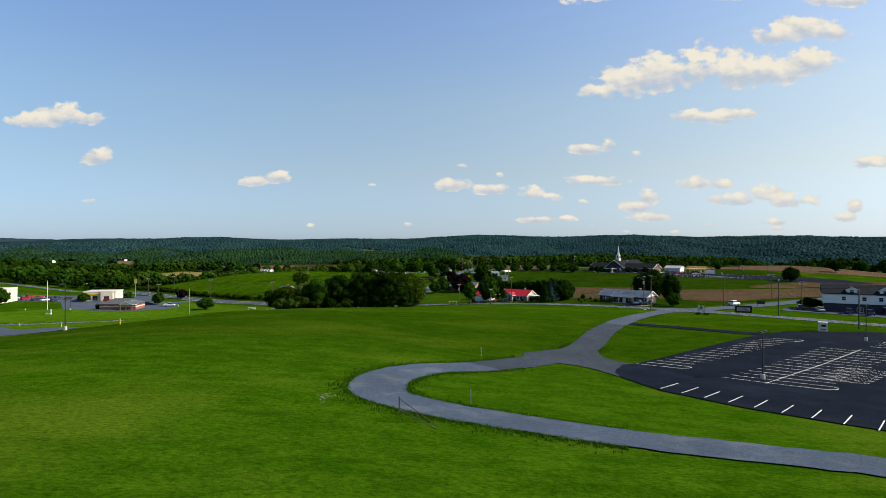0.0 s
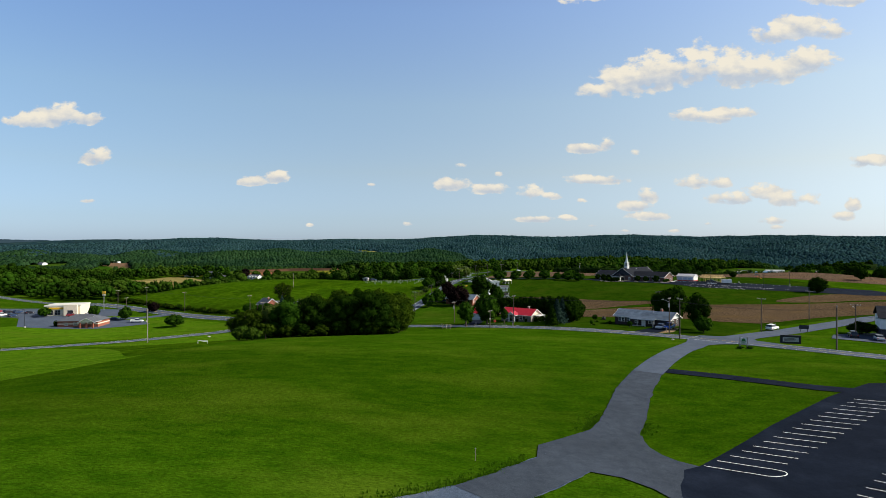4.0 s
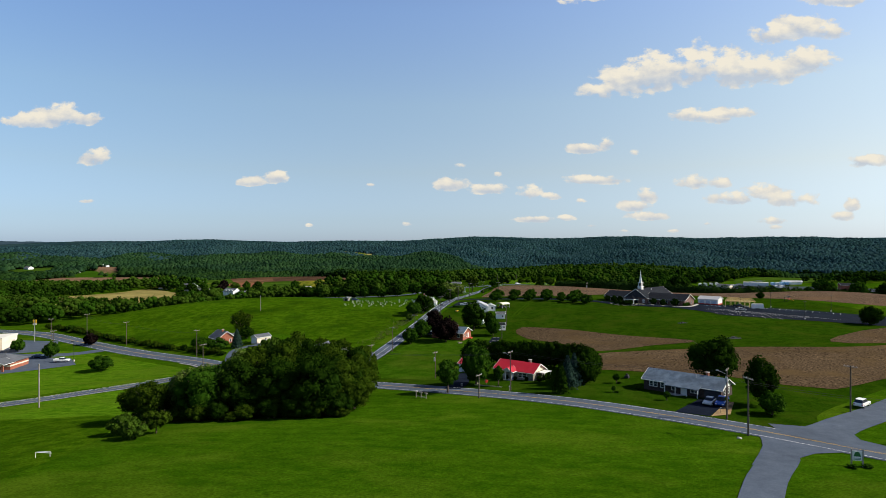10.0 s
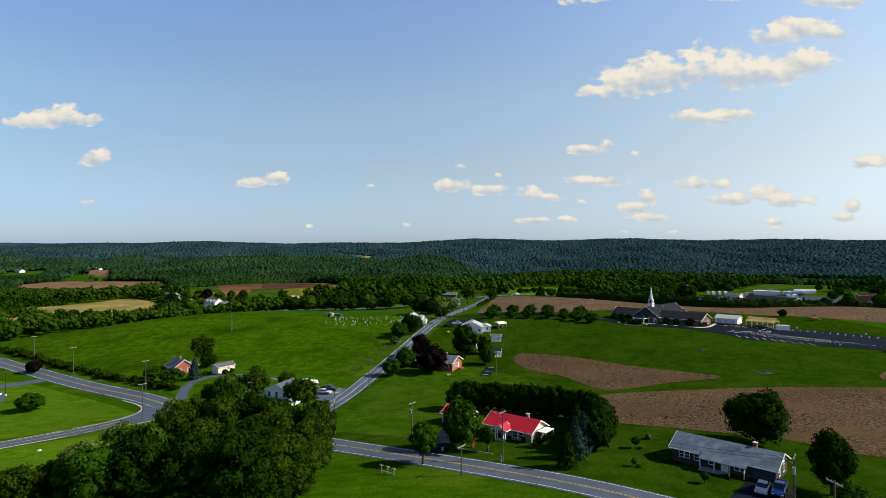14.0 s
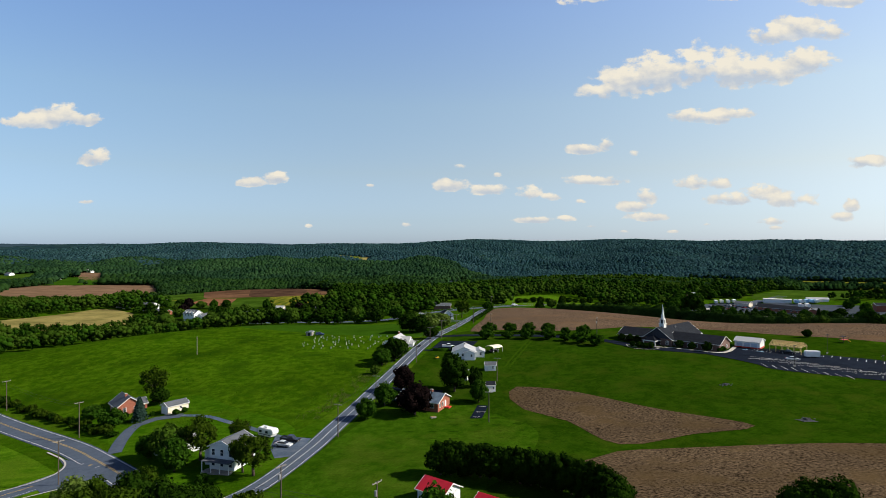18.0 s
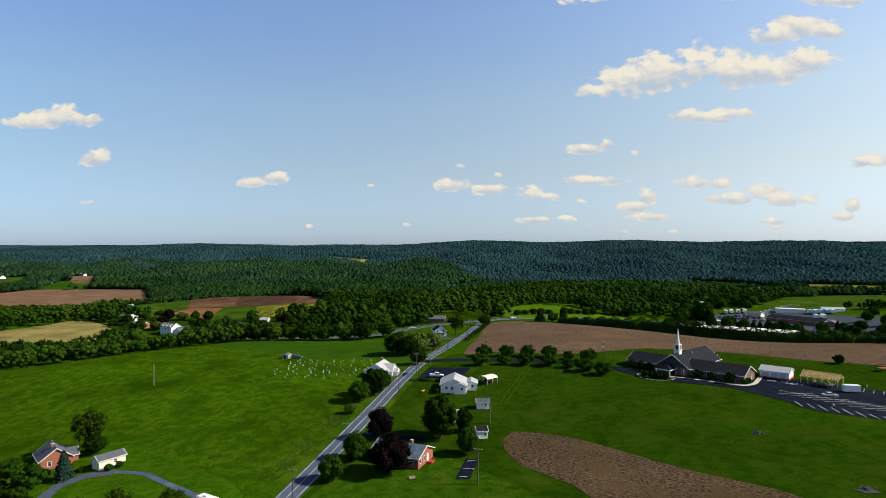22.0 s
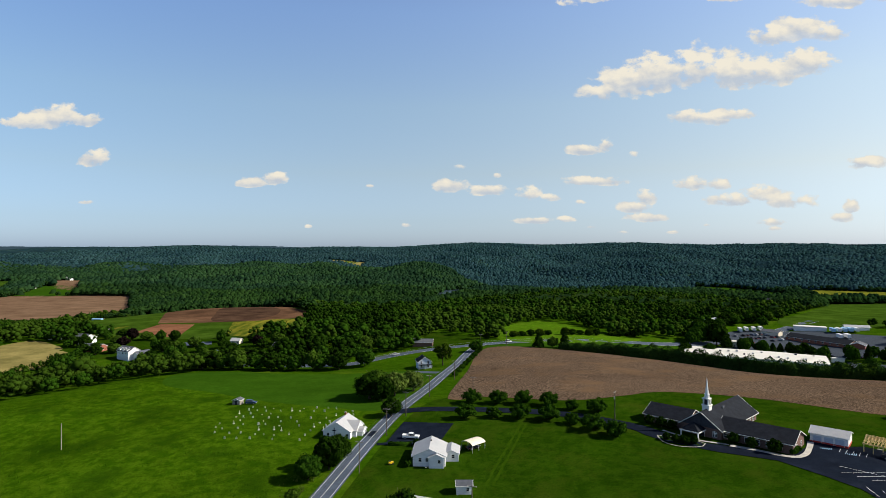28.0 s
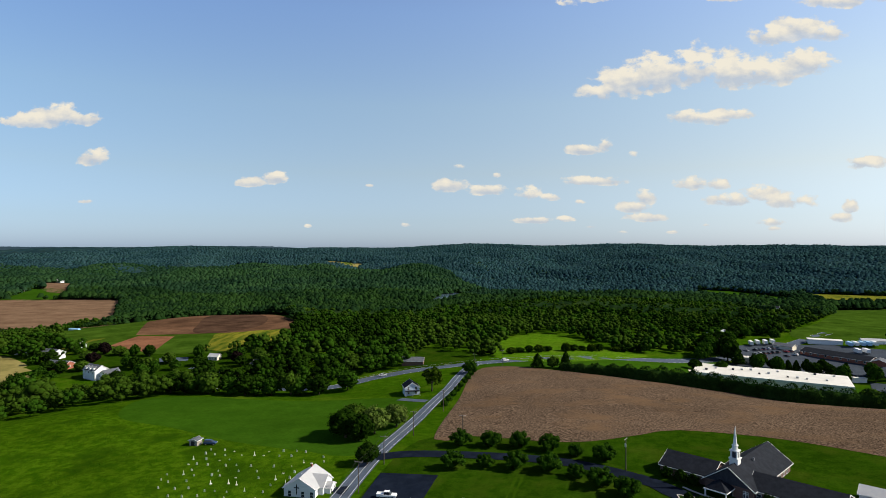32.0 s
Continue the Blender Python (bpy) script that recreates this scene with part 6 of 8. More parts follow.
# ---- small white house with carport ----
def white_house():
    root = thing("house", 27.2, 370.2, -3, "low white house with a pale metal roof", "house")
    wing(root, ID, 9.4, 11.0, 2.6, 2.0, SIDING, ROOF_PALE, over=.4)
    m = at(6.2, 1.0, 0)
    wing(root, m, 4.4, 6.5, 2.3, .9, SIDING, ROOF_PALE, over=.3)
    m = at(2.2, -5.9, 0)
    wing(root, m, 4.2, 1.6, 2.5, .9, SIDING, ROOF_PALE, over=.25)
    for u in (-2.6, -.6, 2.6):
        opening(root, ID, 9.4, 11.0, "-y", u, 1.0, .8, 1.0)
    opening(root, at(2.2, -5.9, 0), 4.2, 1.6, "-y", .8, 1.0, .7, .9)
    opening(root, at(6.2, 1.0, 0), 4.4, 6.5, "-y", .6, 1.0, .8, 1.0)
    part("stair_rail", rod(bmesh.new(), (-3.4, -5.6, 1.3), (-.6, -7.2, -.2), .06, .06, 5), TRIM, root)
    chimney(root, ID, .2, 1.5, 4.2, 5.1, BLACK, .18)
    c = thing("carport", 40.3, 376.4, heading(.74, .68), "cream metal carport on thin posts", "carport")
    bm = extruded([(-2.4, 2.1), (-1.6, 2.7), (0, 2.95), (1.6, 2.7), (2.4, 2.1), (2.4, 2.2), (1.6, 2.8), (0, 3.05), (-1.6, 2.8), (-2.4, 2.2)], -2.9, 2.9)
    part("canopy", bm, CREAM, c)
    post_row(c, ID, [(x, y) for x in (-2.3, 2.3) for y in (-2.7, 0, 2.7)], -.8, 2.15, .05, METAL)
    car("sedan", "black", 40.2, 376.2, (.74, .68), "black car parked under the carport")
    car("pickup", "white", 20.6, 385.3, (1, -.1), "white pickup truck with a service body")
    tree("dark_shrub", 22.6, 379.2, 2.3, 1.5), tree("shrub", 20.8, 364.8, 2.0, 1.3), tree("shrub", 22.0, 367.5, 1.4, .9)
    h = thing("hedge", 17.4, 380.0, -4, "clipped bright green hedge beside the car park", "hedge")
    hr = np.random.default_rng(4)
    n = 900
    p = np.stack([hr.uniform(-3.7, 3.7, n), hr.uniform(-.6, .6, n), hr.uniform(.0, 1.1, n)], 1)
    v, q = leaf_cards(p, p * (.05, 1, .6), .17, hr)
    v2 = np.array([(x, y, z) for z in (-.2, 1.0) for x, y in ((-3.6, -.5), (3.6, -.5), (3.6, .5), (-3.6, .5))])
    q2 = np.array([(0, 1, 5, 4), (1, 2, 6, 5), (2, 3, 7, 6), (3, 0, 4, 7), (4, 5, 6, 7)]) + len(v)
    raw_mesh("foliage", np.concatenate([v, v2]), np.concatenate([q, q2]), LEAF).parent = h
    for x, y, t_, w_, l_, wl_, rf_, lb in ((36.4, 350.3, 0, 4.2, 3.0, SIDING, ROOF_GREY, "small white shed with a grey roof"), (34.4, 327.6, 8, 3.2, 3.4, SIDING, ROOF_DARK, "small white shed with a dark roof"), (25.0, 341.5, -20, 6.2, 6.0, SIDING, ROOF_PALE, "white outbuilding with a pale roof")):
        s = thing("shed", x, y, t_ + 90, lb, "shed")
        wing(s, ID, l_, w_, 2.1, .9, wl_, rf_, over=.2)
        opening(s, ID, l_, w_, "-x", -.6, .1, .8, 1.8, "door", fill=TRIM)
        opening(s, ID, l_, w_, "-x", .9, .8, .6, .8)
    tr = thing("lawn_tractor", 15.8, 366.5, 20, "small orange ride-on mower on the lawn", "mower")
    part("body", boxed(-.7, -.35, .25, .7, .35, .75), YELLOW, tr)
    part("seat", boxed(-.5, -.25, .75, -.1, .25, 1.1), BLACK, tr)
    for sx in (-.45, .5):
        for sy in (-.42, .42):
            part("wheel", rod(bmesh.new(), (sx, sy - .08, .24), (sx, sy + .08, .24), .24, .24, 8), BLACK, tr)


white_house()
tagged(patch("chapel_car_park", [(17.2, 402), (34.7, 399.5), (30.4, 383.5), (13, 382.5)], TAR, .13, curved=False), "black asphalt chapel car park", "car park")
tagged(ribbon("white_house_drive", [(10, 381), (16, 381.4), (23, 381)], 2.0, TAR, .14), "narrow black drive beside the hedge", "drive")
tagged(patch("chapel_forecourt", [(2.6, 391), (5.8, 392.5), (9.5, 393), (8.2, 387)], TAR, .12, curved=False), "small dark forecourt beside the chapel", "drive")


# ---- brick house on the country road ----
def brick_house():
    root = thing("house", 12.0, 312.5, heading(-.91, .41), "red brick ranch house with a grey roof", "house")
    W, L = 9.0, 14.0
    wing(root, ID, W, L, 2.6, 1.9, BRICK, ROOF_BLUE, over=.5)
    for u in (-3, -1):
        opening(root, ID, W, L, "-y", u, .9, .9, 1.2)
    opening(root, ID, W, L, "-y", 1.2, .1, .9, 2.0, "door", fill=TRIM)
    for u in (-4, -1, 2, 5):
        opening(root, ID, W, L, "-x", u, .9, 1.1, 1.2)
    part("porch", boxed(.4, -L / 2 - 1.6, -.5, 2.4, -L / 2, .2), REDPAINT, root)
    chimney(root, ID, .8, -2.5, 4.0, 5.2, BRICK)
    b = thing("planter", 15.2, 300.6, 25, "wooden planter box on the lawn", "planter")
    part("box", boxed(-.8, -.45, -.1, .8, .45, .45), GREY_WOOD, b), part("soil", boxed(-.7, -.35, .4, .7, .35, .5), DIRT, b)
    car("suv", "navy", 2.4, 315.5, (1, -.2), "dark car parked beside the brick house")


brick_house()
tagged(ribbon("brick_house_drive", [(-1, 329), (8, 327), (18, 325.5)], 3.4, TAR, .13), "black asphalt house drive", "drive")
court = tagged(patch("play_court", [(26.1, 300), (29.7, 300), (32.6, 312), (29.2, 312.6)], TAR, .13, curved=False), "small black asphalt play court", "court")
for pts in ([(27.0, 301.2), (29.2, 301.2)], [(28.3, 306), (31.2, 306)], [(29.6, 311), (32.0, 311)]):
    ob = ribbon("court_line", [pts[0], ((pts[0][0] + pts[1][0]) / 2, pts[0][1]), pts[1]], .14, PAINT_W, .16, step=1, across=1, smooth_in=False)
    del ob["kind"]
    ob.parent = court
for x, y, h, r, k in ((9.6, 303.4, 9.8, 6.0, "purple_maple"), (4.6, 325.5, 9.4, 4.0, "purple_maple"), (-.4, 311.5, 7.4, 3.6, "maple"), (-4.6, 298.9, 6.3, 3.2, "maple"), (22, 326.5, 12.9, 5.4, "dark_maple"), (29.2, 331, 7.3, 2.8, "dark_maple"), (29.8, 315.5, 7.6, 3.0, "maple"),
                      (12.2, 409.5, 7.0, 4.0, "dark_maple"), (-1.6, 363.5, 9.4, 4.8, "dark_maple"), (-6.0, 357, 7.0, 4.2, "maple"), (.6, 368.5, 8, 3.6, "dark_maple"), (-7.4, 345, 3.4, 2.0, "light_tree"), (.5, 438, 10.8, 6.6, "dark_maple"), (10.7, 441.5, 10.4, 6.2, "blossom_tree"), (18.3, 450, 9, 5.4, "blossom_tree"), (6.3, 434, 9.6, 5.4, "dark_maple"),
                      (2, 446, 11, 6, "light_tree"), (31, 510, 12.5, 6.0, "olive_tree"), (51.5, 549, 7, 4.6, "maple"), (-13.5, 529, 10.4, 6.5, "maple"), (91.2, 560.6, 7.8, 4.4, "conifer"), (107.2, 558.7, 9.4, 4.4, "conifer"), (185.4, 308.7, 7.9, 4.8, "dark_thicket"), (252, 371, 7.7, 4, "dark_maple")):
    tree(k, x, y, h, r)

# ---- tree clump on the knoll ----
crng = random.Random(3)
for x, y, h, r, k in ((-41.7, 189, 12, 5.2, "maple"), (-34, 190, 13, 5.4, "dark_thicket"), (-25.5, 189.5, 14, 5.6, "dark_thicket"), (-17, 188, 14.4, 5.6, "dark_thicket"), (-11.8, 189.5, 12.6, 4.8, "thicket"), (-49.2, 174, 4.0, 3.0, "light_tree"), (-45.0, 169.5, 3.4, 2.8, "light_tree"), (-43.0, 173.5, 4.6, 3.2, "olive_tree"), (-52.5, 187, 9.0, 3.4, "olive_tree"), (-56, 191, 8.0, 4, "olive_tree"), (-53.6, 199, 7.4, 4, "maple"),
                      (-47, 197, 11.2, 5, "blossom_tree"), (-38, 200, 12.6, 5.5, "light_tree"), (-29, 201, 14, 5.6, "thicket"), (-20, 199, 13.6, 5.5, "dark_thicket"), (-12, 199, 12.6, 5, "thicket"), (-33, 211, 11.8, 5.2, "olive_tree"), (-23, 210, 12.2, 5.2, "thicket"), (-44, 208, 11, 5, "maple"),
                      (-40, 188, 7, 4.2, "dark_thicket"), (-31, 188, 8.4, 4.4, "dark_thicket"), (-21, 186.5, 8, 4.4, "dark_thicket"), (-14.5, 187, 7, 4.0, "dark_thicket"), (-51, 187, 9.5, 3.8, "olive_tree"), (-36, 195, 12, 5, "dark_thicket"), (-22, 193, 14, 5.2, "dark_thicket"), (-13, 192, 13.4, 5, "dark_thicket"), (-10.8, 194, 9, 4.2, "thicket")):
    tree(k, x, y, h * .9, r, group="tree clump")
for x, y, h, r, k in ((-54, 221, 9.4, 4.6, "blossom_tree"), (-47.5, 231, 11.8, 4.8, "blossom_tree"), (-41, 225, 13.4, 5.2, "thicket"), (-34, 223, 14.4, 5.4, "dark_thicket"), (-27, 219, 14.6, 5.2, "dark_thicket"), (-20, 215, 14.0, 5, "dark_thicket"), (-13, 210, 13.0, 4.8, "dark_thicket"), (-50, 213, 9.4, 4.6, "maple"), (-10.5, 203, 11, 4.2, "thicket"), (-56.5, 230, 6.0, 3.4, "light_tree"), (-12, 217, 12.4, 4.6, "olive_tree"), (-22, 222, 13.0, 5.0, "dark_thicket"), (-31, 216, 14.2, 5, "thicket"), (-18, 206, 13.4, 5, "thicket"), (-40, 216, 13.6, 5, "thicket"), (-35, 229, 13.5, 4, "thicket")):
    tree(k, x, y, h, r, group="tree clump")
for k in range(18):
    f = k / 17 + crng.uniform(-.03, .03)
    x, y = -52 + 41 * f + crng.uniform(-1, 1), 187 - 2.5 * math.sin(f * 3.1) + crng.uniform(-1.2, 1.2)
    tree("thicket" if k % 2 else "dark_thicket", x, y, crng.uniform(1.4, 4.6), crng.uniform(1.5, 2.8), "low dense scrub at the foot of the clump", "clump scrub")
# tall trees between the hay meadow and the highway
for k in range(17):
    f = k / 16
    tree(("maple", "dark_maple", "dark_thicket", "maple", "light_tree")[k % 5], -160 + 132 * f + 2.5 * math.sin(k * 4.1), 566 - 40 * f - 9 * math.sin(f * 3.1) + 2.5 * math.sin(k * 2.7), 8.5 + 3.5 * math.sin(k * 1.9) ** 2, 4.4 + 1.6 * math.sin(k * 3.3) ** 2, "tall broadleaf tree before the highway", "highway trees")
# round the red-roofed house
tree("maple", 16.9, 219.0, 10.4, 4.2), tree("young_tree", 9.4, 209.6, 8.4, 2.9), tree("spruce", 38.6, 210.5, 8.0, 2.6), tree("conifer", 35.8, 205, 6.8, 2.1), tree("young_tree", 22.3, 216, 5.5, 1.3), tree("spruce", 41, 214, 8, 2.4), tree("conifer", 40.5, 217.5, 8.5, 2.6)
for k, (x, y) in enumerate(smooth_line([(17.5, 254.5), (24, 253), (30, 249.5), (36, 246), (41.5, 242), (46, 237), (48.6, 231.5), (47.4, 225.5), (46, 220), (43.5, 215.5)], 2.1)):
    tree("dark_thicket", float(x), float(y), 7.6 + .3 * math.sin(k * 1.7), 3.7, "dense dark evergreen in a hedge row", "evergreen hedge")
for x, y, s in ((33.3, 219.8, .9), (35, 221.5, 1.0), (36.4, 223, .9), (30.2, 221.8, .6), (27.5, 223.5, .6), (25.4, 225.2, .7), (11.6, 226.5, .9)):
    tree("dark_shrub", x, y, s * 1.7, s)
tagged(ribbon("red_house_drive", [(10.5, 214), (12.2, 219), (13.6, 226), (15.5, 236.5)], 4.4, TAR, .12), "black asphalt drive to the garage", "drive")
# things on the lawn of the red-roofed house
def yard_things():
    o = thing("garden_ornament", 19.5, 219.1, 20, "small red wooden garden ornament on a post", "ornament")
    part("post", boxed(-.06, -.06, -.2, .06, .06, .5), GREY_WOOD, o), part("box", boxed(-.35, -.25, .5, .35, .25, .95), REDPAINT, o), part("roof", extruded([(-.45, .95), (.45, .95), (0, 1.3)], -.32, .32), REDPAINT, o)
    x0, y0, x1, y1 = 16.5, 218.6, 23.0, 214.1
    e = thing("garden_edging", x0, y0, 0, "low grey timber edging round a flower bed", "edging")
    part("timber", rod(bmesh.new(), (0, 0, .05), (x1 - x0, y1 - y0, float(ground(x1, y1) - ground(x0, y0)) + .05), .16, .16, 6), GREY_WOOD, e)
    part("timber", rod(bmesh.new(), (0, 0, .05), (.9, 1.6, .05), .16, .16, 6), GREY_WOOD, e)
    b = thing("bird_house", 22.4, 216.1, 0, "white bird house on a slim pale pole", "bird house")
    part("pole", rod(bmesh.new(), (0, 0, -.3), (0, 0, 3.4), .05, .05, 6), TRIM, b), part("box", boxed(-.25, -.25, 1.6, .25, .25, 2.0), TRIM, b)
    for x, y, lb in ((24.3, 209.1, "dark mailbox with a white flag on a post"), (63.8, 185.5, "dark mailbox on a wooden post by the road")):
        m = thing("mailbox", x, y, heading(.8, -.6), lb, "mailbox")
        part("post", boxed(-.06, -.06, -.3, .06, .06, 1.0), GREY_WOOD, m), part("box", rod(bmesh.new(), (0, -.28, 1.12), (0, .28, 1.12), .15, .15, 8), BLACK, m), part("flag", boxed(.15, -.05, 1.1, .18, .12, 1.35), TRIM, m)
    w = thing("garden_urn", 13.1, 217.6, 0, "small pale concrete garden urn beside the drive", "urn")
    part("foot", boxed(-.22, -.22, -.1, .22, .22, .15), CONCRETE, w), part("bowl", rod(bmesh.new(), (0, 0, .15), (0, 0, .7), .12, .3, 8), CONCRETE, w)
    t = thing("lawn_tractor", 56.6, 221.6, 60, "dark ride-on mower parked on the lawn", "mower")
    part("body", boxed(-.75, -.4, .25, .8, .4, .8), DARKWALL, t), part("seat", boxed(-.5, -.25, .8, -.1, .25, 1.2), BLACK, t), part("steering_wheel", rod(bmesh.new(), (.2, 0, 1.05), (.25, 0, 1.1), .18, .18, 8), BLACK, t)
    for sx, r in ((-.5, .32), (.6, .22)):
        for sy in (-.45, .45):
            part("wheel", rod(bmesh.new(), (sx, sy - .1, r), (sx, sy + .1, r), r, r, 8), BLACK, t)
    tree("young_tree", 52.0, 215.6, 2.6, .9), tree("young_tree", 48.2, 205.1, 1.7, .6)
    for x, y in ((52.0, 215.6), (48.2, 205.1)):
        tree("dark_shrub", x + .6, y - .5, .5, .6)


yard_things()
# round the grey-roofed house
tree("dark_maple", 77.5, 217.5, 11.0, 7.0), tree("dark_maple", 75.4, 191.6, 10.6, 3.6, "tall dark green tree with a pointed crown"), tree("maple", 73.6, 184.6, 4.6, 2.7), tree("young_tree", 57.3, 196.6, 2.2, .8), tree("dark_shrub", 54.5, 207, 1.2, .7)
# along the west road
for k in range(36):
    f = k / 35
    x, y = -78 - f * 118, 291 + f * 76
    tree("thicket" if k % 3 else "dark_shrub", x, y + 4.2 + .9 * math.sin(k * 2.1), 1.5 + 1.3 * math.sin(k * 1.3) ** 2, 2.2 + .6 * math.sin(k * .7), "low green hedgerow bush beside the road", "hedgerow")
tree("maple", -115.8, 280, 5.4, 4.2, "dense green bush on open grass")


# ---- brick house and shed in the hollow ----
def hollow():
    root = thing("house", -86.5, 318.5, heading(.68, -.73), "small red brick house with a grey roof", "house")
    wing(root, ID, 7.5, 9.0, 2.6, 2.7, BRICK, ROOF_GREY, over=.45)
    wing(root, at(-3.6, 1.0, 90), 5.0, 3.6, 2.4, 1.4, BRICK, ROOF_GREY, over=.3)
    opening(root, ID, 7.5, 9, "+x", -2.2, .9, 1.0, 1.2), opening(root, ID, 7.5, 9, "+x", 2.2, .9, 1.0, 1.2), opening(root, ID, 7.5, 9, "+y", -1.6, .9, .9, 1.2), opening(root, ID, 7.5, 9, "+y", 1.6, .9, .9, 1.2)
    chimney(root, ID, .4, 1.5, 4.6, 6.0, BRICK)
    s = thing("garage", -68.6, 314.6, heading(.57, .82), "low cream garage with a grey roof", "garage")
    wing(s, ID, 3.9, 7.0, 2.3, 1.0, CREAM, ROOF_GREY, over=.3)
    opening(s, ID, 3.9, 7, "+x", .8, .9, .8, .8), opening(s, ID, 3.9, 7, "-y", 0, .05, 2.6, 2.0, "door", fill=TRIM)
    tree("spruce", -76.2, 307.2, 7.6, 2.8), tree("low_tree", -83.0, 305, 5.4, 5.2, "low wide tree with layered dark boughs"), tree("olive_tree", -81, 325.5, 12.0, 5.6), tree("maple", -94, 312.5, 4.6, 3.6), tree("dark_maple", -77.5, 323, 5.5, 3.2), tree("shrub", -66.4, 310.6, 1.8, 1.2), tree("shrub", -64.6, 312.5, 1.7, 1.1), tree("shrub", -74, 311, 1.6, 1.0)
    tagged(ribbon("house_drive_loop", [(-69.5, 281.5), (-72.3, 289), (-74.5, 297), (-75, 303.5), (-71.5, 308), (-64, 309.3)], 3.6, ASPHALT, .13), "curving grey asphalt house drive", "drive")
    tagged(ribbon("dirt_track", [(-64, 309.3), (-55, 306.8), (-47, 301), (-38, 294.5), (-29, 287.5), (-20, 281)], (1.6, 2.0), GRAVEL, .12), "worn dirt track", "track")
    tagged(patch("gravel_yard", [(-28, 287), (-17.5, 283.5), (-18.5, 271), (-23.5, 270), (-27, 278)], GRAVEL, .10, curved=False), "pale gravel yard beside the road", "yard")
    # farmhouse among trees
    h = thing("house", -33.0, 268.0, heading(.30, .95), "white two-storey farmhouse with a porch", "house")
    wing(h, ID, 7.0, 8.0, 5.4, 1.5, SIDING, ROOF_GREY, over=.4)
    wing(h, at(-5.2, 1.5, 0), 4.0, 5.4, 2.8, 1.0, SIDING, ROOF_GREY, over=.3)
    for z in (.9, 3.4):
        for u in (-2.4, 0, 2.4):
            opening(h, ID, 7.0, 8.0, "-y", u, z, .8, 1.4)
            opening(h, ID, 7.0, 8.0, "+x", u, z, .8, 1.4)
    part("porch_roof", boxed(-3.9, -6.6, 2.6, 3.9, -4.3, 2.75), ROOF_GREY, h)
    part("porch_floor", boxed(-3.9, -6.6, -1, 3.9, -4.3, .15), GREY_WOOD, h)
    post_row(h, ID, [(-3.7, -6.4), (-1.2, -6.4), (1.2, -6.4), (3.7, -6.4)], .1, 2.6, .07, TRIM, "porch_post")
    b = thing("house", -51.5, 279.5, heading(.75, .66), "white bungalow with a pale roof", "house")
    wing(b, ID, 7, 10, 2.6, 1.6, SIDING, ROOF_PALE, over=.4)
    opening(b, ID, 7, 10, "-y", -1.5, .9, .9, 1.1), opening(b, ID, 7, 10, "-y", 1.5, .9, .9, 1.1)
    tree("light_tree", -50.5, 272.5, 9.5, 5.2), tree("olive_tree", -42.6, 272, 11.0, 4.6), tree("olive_tree", -25.2, 259.5, 9.5, 4.6), tree("maple", -46.0, 265.5, 8.4, 3.8), tree("shrub", -36, 257.5, 2.0, 1.6), tree("olive_tree", -28.5, 262, 9.0, 3.6), tree("maple", -58, 276.5, 6, 3.2), tree("olive_tree", -36, 281, 7.0, 3.4)
    v = thing("camper_trailer", -30.0, 286.2, heading(.85, -.5) + 90, "large white camper trailer beside the yard", "trailer")
    bm = extruded([(-2.7, .55), (2.2, .55), (2.4, 1.2), (3.0, 1.5), (3.0, 2.3), (2.6, 2.7), (-2.7, 2.65)], -1.1, 1.1)
    bmesh.ops.bevel(bm, geom=bm.edges[:], offset=.12, segments=2, affect="EDGES")
    part("body", bm, TRIM, v)
    for x in (-1.5, -.6):
        for sy in (-1.05, 1.05):
            part("wheel", rod(bmesh.new(), (x, sy - .1, .36), (x, sy + .1, .36), .36, .36, 10), BLACK, v)
    for x in (-1.7, .6):
        part("window", boxed(x - .5, -1.13, 1.4, x + .5, -1.09, 2.05), GLASS, v)
    part("stripe", boxed(-2.6, -1.125, .95, 2.1, -1.095, 1.15), BLACK, v)
    part("roof_unit", boxed(-1, -.4, 2.65, 0, .4, 2.95), TRIM, v)
    car("pickup", "black", -22.5, 281.3, (.95, -.3), "black pickup truck parked in the yard")
    car("sedan", "silver", -23.5, 278.2, (.95, -.3), "silver car parked beside the black truck")


hollow()


